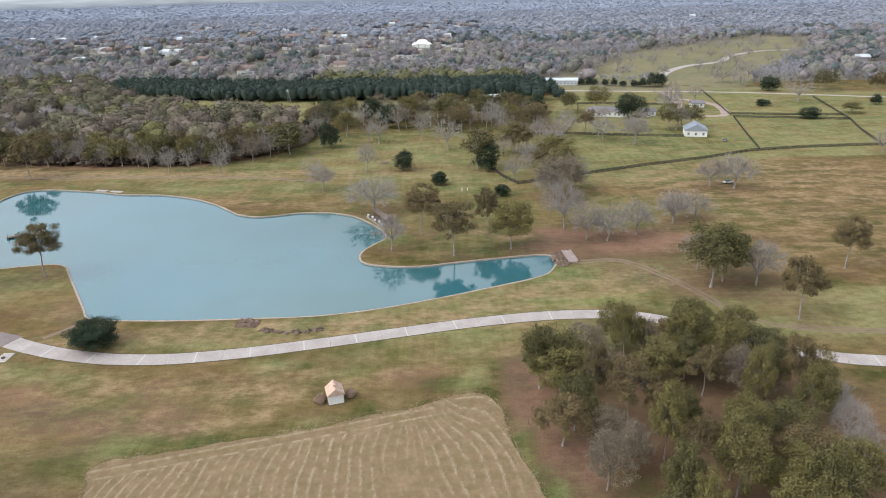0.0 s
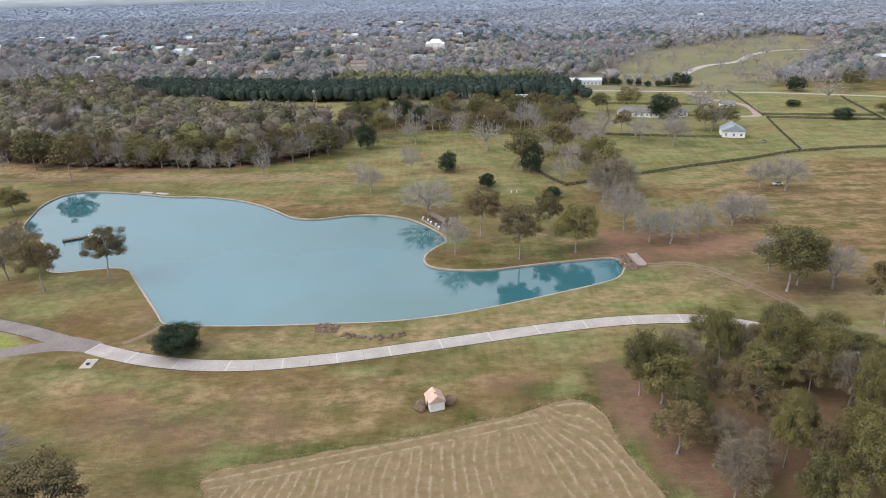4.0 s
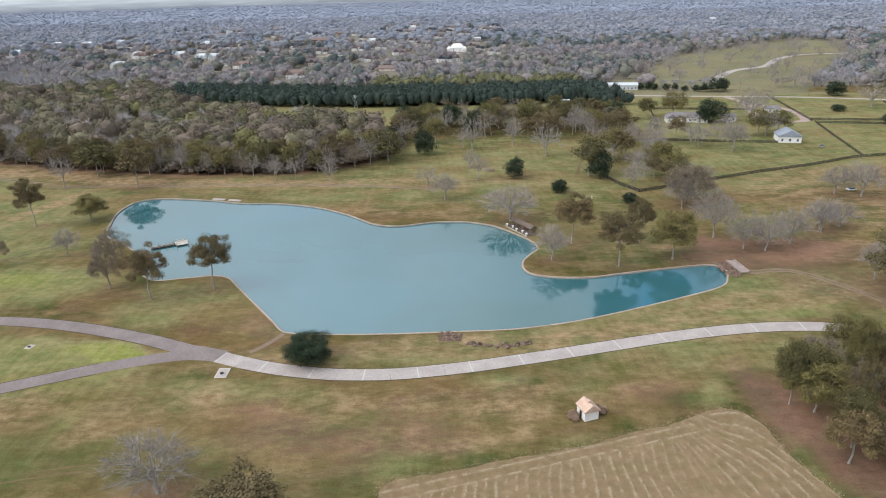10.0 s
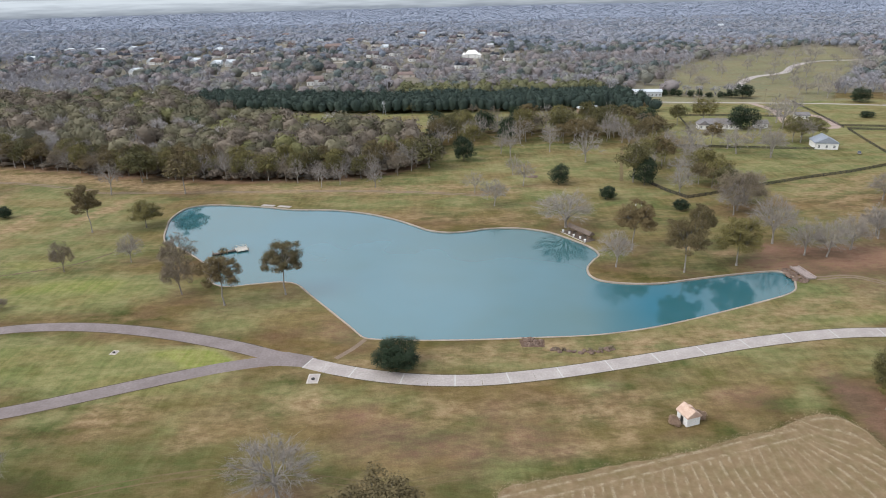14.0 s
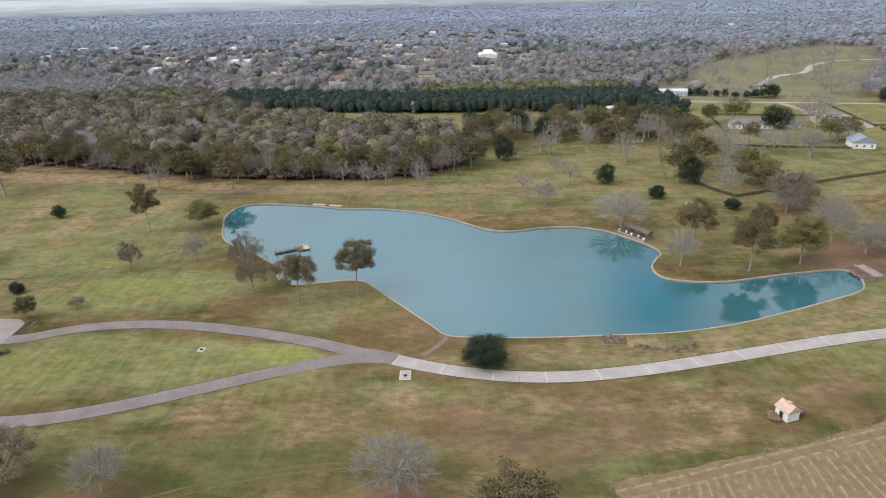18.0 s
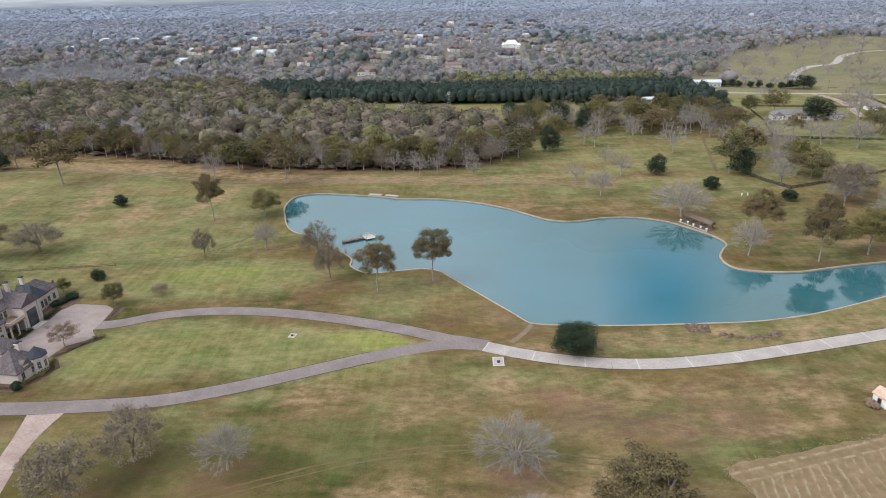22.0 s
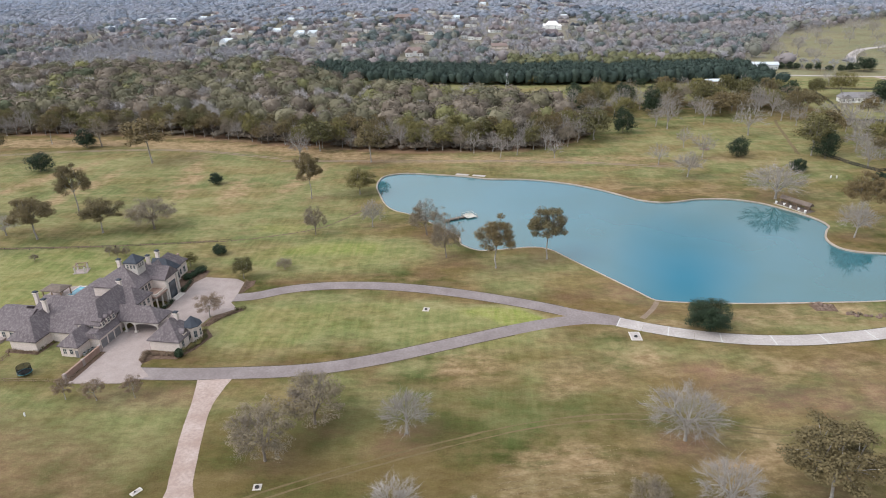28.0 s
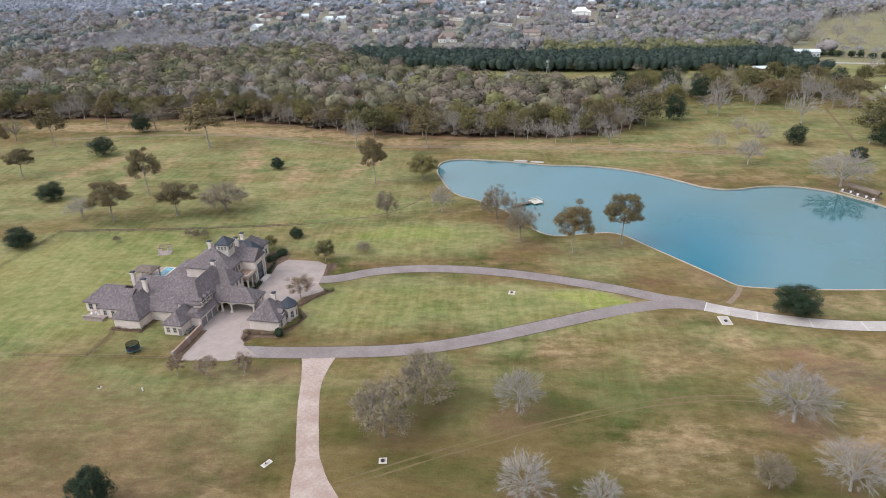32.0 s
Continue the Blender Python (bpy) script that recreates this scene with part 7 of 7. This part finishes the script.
def build_small_things():
    rng = random.Random(9)
    # well house
    wh = thing("well_house", at(-26.2, 124.6, 108), "small cream well house with orange tile gable roof", "well house")
    part("wall", Mesh().box(-1.8, 1.8, -1.7, 1.7, -0.1, 2.5).add([(-1.8, -1.7, 2.5), (-1.8, 1.7, 2.5), (-1.8, 0, 3.62), (1.8, -1.7, 2.5), (1.8, 1.7, 2.5), (1.8, 0, 3.62)], [(0, 2, 1), (3, 4, 5)]), M_WHITE, wh)
    rf = Mesh()
    hip(rf, -1.8, 1.8, -1.7, 1.7, 2.5, 3.95, "u", 0, 0, 0.26)
    part("roof", rf, M_TERRACOTTA, wh)
    part("cupola", Mesh().bevel_box(-0.6, 0.3, -0.3, 0.3, 3.5, 4.3, 0.1), M_TERRACOTTA, wh, "orange roof cupola")
    # A black slab paints the doorway's inner dark; no opening is cut.
    part("doorway", Mesh().box(-0.45, 0.45, 1.69, 1.75, 0, 1.9), M_BLACK, wh, "black slab painted as the dark of an open doorway")
    part("door_frame", Mesh().box(-0.57, -0.45, 1.69, 1.79, 0, 2.0).box(0.45, 0.57, 1.69, 1.79, 0, 2.0).box(-0.45, 0.45, 1.69, 1.79, 1.9, 2.0), M_TRIM, wh)
    for k, (dx, dy, w) in enumerate(((-3.3, 0.2, 2.1), (-3.9, -0.9, 1.9), (-3.0, -1.7, 1.8), (-2.8, -0.6, 1.6), (2.9, 1.3, 2.1), (3.3, 0.6, 1.9), (3.9, 1.5, 1.8), (3.0, 2.1, 1.6))):
        shrub("heather_shrub", -26.2 + dx, 124.6 + dy, w, 1.5, M_HEATHER, "rusty brown shrub beside the well house", 700 + k, "well house shrubs", 600)

    def pad(x, y, turn, w, d, label, hole=0.3):
        p = thing("concrete_pad", at(x, y, turn), label, "concrete pad", "concrete pads")
        part("frame", Mesh().bevel_box(-w / 2, w / 2, -d / 2, d / 2, -0.1, 0.12, 0.03), M_TRIM, p)
        part("plate", Mesh().bevel_box(-w / 2 + 0.3, w / 2 - 0.3, -d / 2 + 0.3, d / 2 - 0.3, 0.12, 0.16, 0.02), M_CONCRETE, p)
        part("manhole", Mesh().tube((0, -d * 0.1, 0.16), (0, -d * 0.1, 0.42), hole, hole, 14), M_BLACK, p, "black manhole cover")

    pad(-114.6, 145.6, 0, 3.0, 4.4, "pale concrete pad with a black manhole by the road", 0.45)
    pad(-172.9, 161.2, -10, 1.9, 2.2, "small pale concrete service box in the loop lawn", 0.35)
    pad(-202.4, 88.4, 5, 1.7, 1.7, "small pale concrete service box beside the lane", 0.4)
    pad(-226.3, 86.9, -35, 1.2, 2.3, "pale flat concrete slab in the grass", 0.15)
    pad(-275.4, 111.5, 0, 0.8, 0.8, "small dark utility box in the grass", 0.2)
    marker = thing("white_marker", at(-264, 110.5), "small white marker post in the meadow", "marker")
    part("post", Mesh().bevel_box(-0.12, 0.12, -0.12, 0.12, -0.1, 1.0, 0.04), M_WHITE, marker)
    for x, y in [(6.7, 284.5), (9.2, 284.3)]:
        marker = thing("white_post", at(x, y), "short white post standing in the east pasture", "post", "white posts")
        part("post", Mesh().bevel_box(-0.18, 0.18, -0.18, 0.18, -0.1, 1.3, 0.05), M_WHITE, marker)
    # stone seat ring and boulder row on the south bank
    def boulder(x, y, s, group, label):
        tagged(single("boulder", rock(rng, s), None, label, "rock", m=at(x, y, rng.uniform(0, 360), s * 0.1)), group=group)

    for name, ring_ in (("bank_bed", [(-59.6, 159.4), (-53.4, 159.0), (-52.8, 163.2), (-57, 164.0), (-60, 163.2)]),):
        single(name, Mesh().prism(ring_, -0.05, 0.05), M_BED, "bare reddish soil between the bank stones", "bed", "structure")
    for k in range(22):
        u = k / 21
        boulder(-58.5 + 4.4 * (k % 6) / 5 + rng.uniform(-0.3, 0.3), 160.4 + 3.4 * (k // 6) / 3 + rng.uniform(-0.3, 0.3), rng.uniform(0.3, 0.65), "stones of the seating terrace", "flat reddish stone of the bank terrace")
    for k in range(24):
        u = k / 23
        boulder(-52 + 17 * u + rng.uniform(-0.5, 0.5), 157.6 - 1.6 * math.sin(3.0 * u) + rng.uniform(-0.7, 0.7), rng.uniform(0.3, 0.85), "boulders on the south bank", "reddish brown boulder in a row on the bank")
    for k, u in enumerate((0.08, 0.2, 0.62, 0.8, 0.98)):
        shrub("bank_shrub", -52 + 17 * u, 158 - 1.4 * math.sin(3 * u), 1.6, 0.9, M_LEAF_GREY, "dull grey shrub among bank boulders", 730 + k, "bank shrubs")
    # riprap and footbridge at the pond's head
    for k in range(80):
        t = rng.random()
        x, y = 34.2 + 4.8 * rng.random() + (1 - t) * 1.2, 197.5 + 11.5 * t
        boulder(x, y, rng.uniform(0.35, 0.65), "riprap stones", "broken tan riprap stone at the pond inlet")
    br = thing("footbridge", at(41.0, 204.6, 5), "pale concrete culvert bridge at the pond inlet", "bridge")
    part("deck", Mesh().bevel_box(-1.5, 1.5, -5.0, 5.0, 0.1, 0.6, 0.08), M_PAVER, br)
    for s in (-1, 1):
        part("parapet", Mesh().bevel_box(s * 1.5 - 0.18, s * 1.5 + 0.18, -5.0, 5.0, 0.55, 0.95, 0.08), M_PAVER, br)
    part("abutment", Mesh().box(-1.4, 1.4, -4.8, -2.6, -1, 0.1).box(-1.4, 1.4, 2.6, 4.8, -1, 0.1), M_CURB, br)
    # flat slabs on the north bank
    for x, y in ((-163, 296.8), (-155, 294.6)):
        single("bank_slab", Mesh().bevel_box(-3.2, 3.2, -1.1, 1.1, -0.1, 0.2, 0.05), M_CONCRETE, "pale flat concrete slab on the north bank", "slab", m=at(x, y, -16))
    # fishing dock
    dk = thing("fishing_dock", at(-168.6, 235.2, 29), "bleached timber fishing dock with rails and benches", "dock")
    for k in range(22):
        part("plank", Mesh().bevel_box(0.4 * k - 1.0, 0.4 * k - 0.64, -0.9, 0.9, 0.12, 0.2, 0.01), M_DARKWOOD, dk)
    for k in range(10):
        part("plank", Mesh().bevel_box(7.85 + 0.45 * k, 8.26 + 0.45 * k, -2.6, 2.2, 0.12, 0.2, 0.01), M_PALEWOOD, dk)
    part("stringer", Mesh().box(-1.0, 12.3, -0.8, -0.6, -0.2, 0.12).box(-1.0, 12.3, 0.6, 0.8, -0.2, 0.12), M_BLACK, dk)
    for x, y in ((-0.5, -0.95), (-0.5, 0.95), (2, -0.95), (2, 0.95), (4.5, -0.95), (4.5, 0.95), (7, -0.95), (7, 0.95), (8, -2.7), (12.2, -2.7), (12.2, 2.3), (8, 2.3)):
        part("post", Mesh().tube((x, y, -2.1), (x, y, 1.15), 0.1, 0.1, 6), M_WOOD, dk)
    part("rail", Mesh().box(8, 12.2, 2.25, 2.35, 0.95, 1.05).box(12.15, 12.25, -2.7, 2.3, 0.95, 1.05).box(-0.5, 7, -0.99, -0.91, 0.8, 0.86), M_PALEWOOD, dk)
    part("bench", Mesh().bevel_box(9, 11.5, 1.5, 2.0, 0.55, 0.62, 0.02).box(9.1, 9.25, 1.55, 1.95, 0.2, 0.55).box(11.25, 11.4, 1.55, 1.95, 0.2, 0.55), M_PALEWOOD, dk)
    # swing arbour on its deck
    ab = thing("swing_arbour", at(-26.2, 246.6, -61), "rustic brown timber swing arbour on a bank deck", "arbour")
    for k in range(30):
        part("plank", Mesh().bevel_box(-7.5 + 0.5 * k, -7.06 + 0.5 * k, -3.6, 1.6, 0.1, 0.2, 0.01), M_DARKWOOD, ab)
    for x in (-6.5, -3.6, 0.9, 5.6):
        for y in (-0.8, 1.4):
            part("post", Mesh().box(x - 0.1, x + 0.1, y - 0.1, y + 0.1, 0.2, 2.3), M_WOOD, ab)
    for x0, x1 in ((-7.0, -3.2), (-2.9, 2.4), (2.8, 6.4)):
        r = Mesh()
        hip(r, x0, x1, -0.8, 1.5, 2.3, 3.4, "u", 0, 0, 0.25)
        part("roof", r, M_DARKWOOD, ab)
        part("seat", Mesh().bevel_box(x0 + 0.6, x1 - 0.6, 0.1, 0.7, 0.65, 0.74, 0.02).box(x0 + 0.6, x1 - 0.6, 0.66, 0.72, 0.74, 1.25), M_WOOD, ab)
    for k in range(6):
        part("pile", Mesh().tube((-7 + 2.8 * k, -3.4, -2.1), (-7 + 2.8 * k, -3.4, 0.1), 0.13, 0.13, 6), M_WOOD, ab)
    part("edge_beam", Mesh().box(-7.5, 7.5, -3.72, -3.6, -0.05, 0.25), M_PALEWOOD, ab)
    for k in range(5):
        pl = thing("white_planter", ab.matrix_basis @ pose(-6.8 + 3.3 * k, -3.0 + 0.5 * (k % 2), 0.2), "white round planter on the arbour deck", "planter", "arbour planters")
        part("pot", Mesh().tube((0, 0, 0), (0, 0, 0.75), 0.32, 0.45, 12).tube((0, 0, 0.75), (0, 0, 0.82), 0.5, 0.5, 12), M_WHITE, pl)
    # windmill
    wm = thing("windmill", at(-127.5, 541), "slender galvanised farm windmill in the far meadow", "windmill")
    for sx in (-1, 1):
        for sy in (-1, 1):
            part("leg", Mesh().tube((sx * 1.3, sy * 1.3, 0), (sx * 0.15, sy * 0.15, 9.5), 0.12, 0.08, 5), M_GALV, wm)
    for z in (2.4, 4.8, 7.2):
        r = 1.3 - 1.15 * z / 9.5
        part("brace", Mesh().box(-r, r, -r - 0.05, -r + 0.05, z, z + 0.12).box(-r, r, r - 0.05, r + 0.05, z, z + 0.12).box(-r - 0.05, -r + 0.05, -r, r, z + 0.13, z + 0.24).box(r - 0.05, r + 0.05, -r, r, z + 0.13, z + 0.24), M_GALV, wm)
    for k in range(14):
        a = 6.2832 * k / 14
        part("blade", Mesh().box(-0.16, 0.16, -0.02, 0.02, 0.35, 1.5, pose(0, -0.5, 10.0, 0, math.degrees(a), 0) @ pose(0, 0, 0, 0, 0, 25)), M_GALV, wm)
    part("tail", Mesh().box(-0.03, 0.03, -0.4, 1.4, 9.97, 10.03).box(-0.02, 0.02, 1.4, 2.4, 9.6, 10.4), M_GALV, wm)
    part("hub", Mesh().tube((0, -0.65, 10), (0, -0.3, 10), 0.2, 0.2, 8), M_GALV, wm)


def farm_house(name, x, y, turn, w, d, h, ridge, wall_mat, roof_mat, label, category="house", axis="u", a=0.0, b=0.0, extra=()):
    """A house with a wall body, roof and windows; extra wings as (x0, x1, y0, y1, eave, ridge)."""
    ho = thing(name, at(x, y, turn), label, category)
    for k, (x0, x1, y0, y1, e, r) in enumerate(((-w / 2, w / 2, -d / 2, d / 2, h, ridge), *extra)):
        ax = axis if k == 0 else ("u" if x1 - x0 > y1 - y0 else "v")
        wl_ = Mesh().box(x0, x1, y0, y1, -0.2, e - 0.01)
        if ax == "u" and a == 0:
            c = (y0 + y1) / 2
            wl_.add([(x0 + 0.02, y0, e), (x0 + 0.02, y1, e), (x0 + 0.02, c, r - 0.2), (x1 - 0.02, y0, e), (x1 - 0.02, y1, e), (x1 - 0.02, c, r - 0.2)], [(0, 2, 1), (3, 4, 5)])
        elif ax == "v" and a == 0:
            c = (x0 + x1) / 2
            wl_.add([(x0, y0 + 0.02, e), (x1, y0 + 0.02, e), (c, y0 + 0.02, r - 0.2), (x0, y1 - 0.02, e), (x1, y1 - 0.02, e), (c, y1 - 0.02, r - 0.2)], [(0, 1, 2), (3, 5, 4)])
        part("wall", wl_, wall_mat, ho)
        rm = Mesh()
        hip(rm, x0, x1, y0, y1, e + 0.1, r, ax, a, b, 0.5)
        part("roof", rm, roof_mat, ho)
        n = min(max(2, int((x1 - x0) / 3.2)), 2 if y > 700 else 9)
        for i in range(n):
            window(ho, x0 + (i + 0.5) * (x1 - x0) / n, y0 - 0.01, 0.9, "S", 1.1, 1.5, False, M_WHITE)
            if e > 5:
                window(ho, x0 + (i + 0.5) * (x1 - x0) / n, y0 - 0.01, 3.7, "S", 1.0, 1.3, False, M_WHITE)
    return ho


def build_farms():
    farm_house("farmhouse", 112, 458, -8, 22, 9, 3.4, 6.4, M_WHITE, M_FARGREY, "white weatherboard farmhouse with grey shingle roof", extra=((-14, -7, -7, 2, 3.2, 6.0), (6, 13, -6.5, 1, 3.2, 5.8)))
    farm_house("white_barn", 149.5, 391, -14, 12.5, 13, 3.8, 7.2, M_WHITE, M_BARNROOF, "white gabled barn with blue-grey metal roof", "barn", "v")
    farm_house("guest_cottage", 184, 484, -6, 9, 7, 3.0, 5.0, M_WHITE, M_FARGREY, "small white cottage inside the oval drive", extra=())
    farm_house("garage_cottage", 141, 456, -8, 8, 7, 3.0, 5.2, M_WHITE, M_FARGREY, "white outbuilding beside the farmhouse", extra=())
    farm_house("hay_shed", 36, 529, 5, 15, 8, 4.2, 5.6, M_WOOD, M_METALROOF, "open shed with shiny pale metal roof", "shed")
    farm_house("long_shed", 106, 613, -8, 30, 9, 4.2, 6.2, M_METALROOF, M_METALROOF, "long pale blue metal shed beyond the road", "shed")
    farm_house("far_stable", 449, 748, -5, 34, 12, 4, 7, M_FARRED, M_METALROOF, "long red stable with pale metal roof", "barn")
    farm_house("estate_villa", -33, 1034, -6, 20, 13, 6.4, 12.0, M_WHITE, M_WHITE, "large white villa among far trees", "house", "u", 5, 5, extra=((-15, -9, -7, 4, 5, 9), (9, 14, -8, 3, 5, 8.4)))
    farm_house("brick_villa", -280, 1278, 5, 34, 14, 6, 10.5, M_FARRED, M_FARRED, "red-roofed brick villa among far trees", "house", "u", 4, 4)
    farm_house("woodland_house", -374, 671, 8, 16, 10, 3.6, 6.6, M_WHITE, M_METALROOF, "pale metal-roofed house in the wood", "house")
    farm_house("red_roof_house", -122, 806, 3, 20, 10, 3.4, 6.4, M_LIME, M_FARRED, "low red-brown roofed house behind the cedars", "house")
    rng = random.Random(61)
    walls, roofs = (M_WHITE, M_WHITE, M_WHITE, M_LIME, M_TRIM), (M_FARGREY, M_FARGREY, M_SHINGLE, M_SHINGLE, M_METALROOF, M_SLATE, M_SLATE, M_FARRED)
    words = {M_WHITE: "white", M_LIME: "buff", M_TRIM: "cream", M_BRICKRED: "brown brick"}
    rwords = {M_FARGREY: "grey shingle roof", M_SHINGLE: "brown shingle roof", M_FARRED: "red tile roof", M_SLATE: "dark slate roof", M_METALROOF: "pale metal roof"}
    skip = {(-34, 1030), (-280, 1276), (449, 745), (-122, 803), (-374, 669)}
    for x, y in HOUSE_SPOTS:
        if (x, y) in skip:
            continue
        wm_, rm_ = rng.choice(walls), rng.choice(roofs)
        w = rng.uniform(10, 16)
        two = rng.random() < 0.65
        ho = farm_house("suburban_house", x, y, rng.uniform(-14, 14), w, rng.uniform(8, 11), 5.8 if two else 3.6, 9.4 if two else 6.6, wm_, rm_, f"far {words[wm_]} suburban house with {rwords[rm_]}", "house", "u",
                        extra=((-w / 2 - 3, -w / 2 + 5, -10, 3, 4.6, 9.0), (w / 2 - 6, w / 2 + 1, -9, 2, 3.6, 7.6)))
        tagged(ho, group="suburban houses")
    # paddock fences
    for pts in ([(22, 324), (27, 306), (33, 293), (46, 298), (66, 307), (83, 314), (100, 321), (132, 332), (164, 346.6)], [(164, 346.6), (195, 352), (232, 354), (262, 352), (330, 346)]):
        plank_fence("paddock_fence", pts, 3.6, 1.6, M_BLACK, "black four-rail paddock fence across the pasture", 4, 0.06)
    for pts in ([(50, 402), (74, 400), (100, 393), (141, 385)], [(170, 350), (182, 398), (194, 443)], [(194, 441), (228, 433), (262, 425)], [(240, 358), (250, 392), (262, 425), (285, 515)],
                [(194, 447), (206, 510), (215, 560)], [(74, 402), (90, 450), (101, 505)], [(101, 507), (140, 500), (175, 492)], [(196, 452), (230, 445), (266, 440)]):
        plank_fence("paddock_fence", pts, 5.5, 1.5, M_BLACK, "black plank paddock fence round the farm fields", 3, 0.07)
    for k in range(9):
        x = 90 + 52 * k
        y = float(np.interp(x, [p[0] for p in HIGHWAY], [p[1] for p in HIGHWAY])) + 8
        po = thing("utility_pole", at(x, y, -20), "tall brown timber utility pole beside the road", "utility pole", "roadside poles")
        part("shaft", Mesh().tube((0, 0, -0.3), (0, 0, 11), 0.16, 0.11, 6), M_WOOD, po)
        part("crossarm", Mesh().box(-1.1, 1.1, -0.07, 0.07, 10.1, 10.25), M_WOOD, po)

    def car(x, y, turn, mat, label):
        c = thing("parked_car", at(x, y, turn), label, "car")
        part("body", Mesh().bevel_box(-2.2, 2.2, -0.9, 0.9, 0.35, 0.95, 0.12), mat, c)
        part("cabin", Mesh().bevel_box(-1.2, 1.3, -0.8, 0.8, 0.95, 1.5, 0.22), M_PANE, c)
        for sx in (-1.35, 1.35):
            for sy in (-0.8, 0.8):
                part("wheel", Mesh().tube((sx, sy - 0.1, 0.33), (sx, sy + 0.1, 0.33), 0.33, 0.33, 10), M_BLACK, c)

    car(139, 449, 30, M_WHITE, "white pickup parked by the farmhouse")
    car(128, 288, 10, M_WHITE, "white vehicle parked under bare trees")
    car(160, 372, 60, M_FARGREY, "grey vehicle parked by the barn")
    mound = thing("dirt_mound", at(-33, 338), "low tan dirt mound in the pasture", "mound")
    part("earth", rock(random.Random(4), 2.6), None, mound)
    mound.scale = (1, 1, 0.3)


# ---- assembling ----
litter_spots()
build_ground()
build_pond()
build_roads()
build_hay()
build_distance()
build_mansion()
build_small_things()
build_farms()
plant_listed()
plant_grove()
plant_wood_edge()
build_woods()
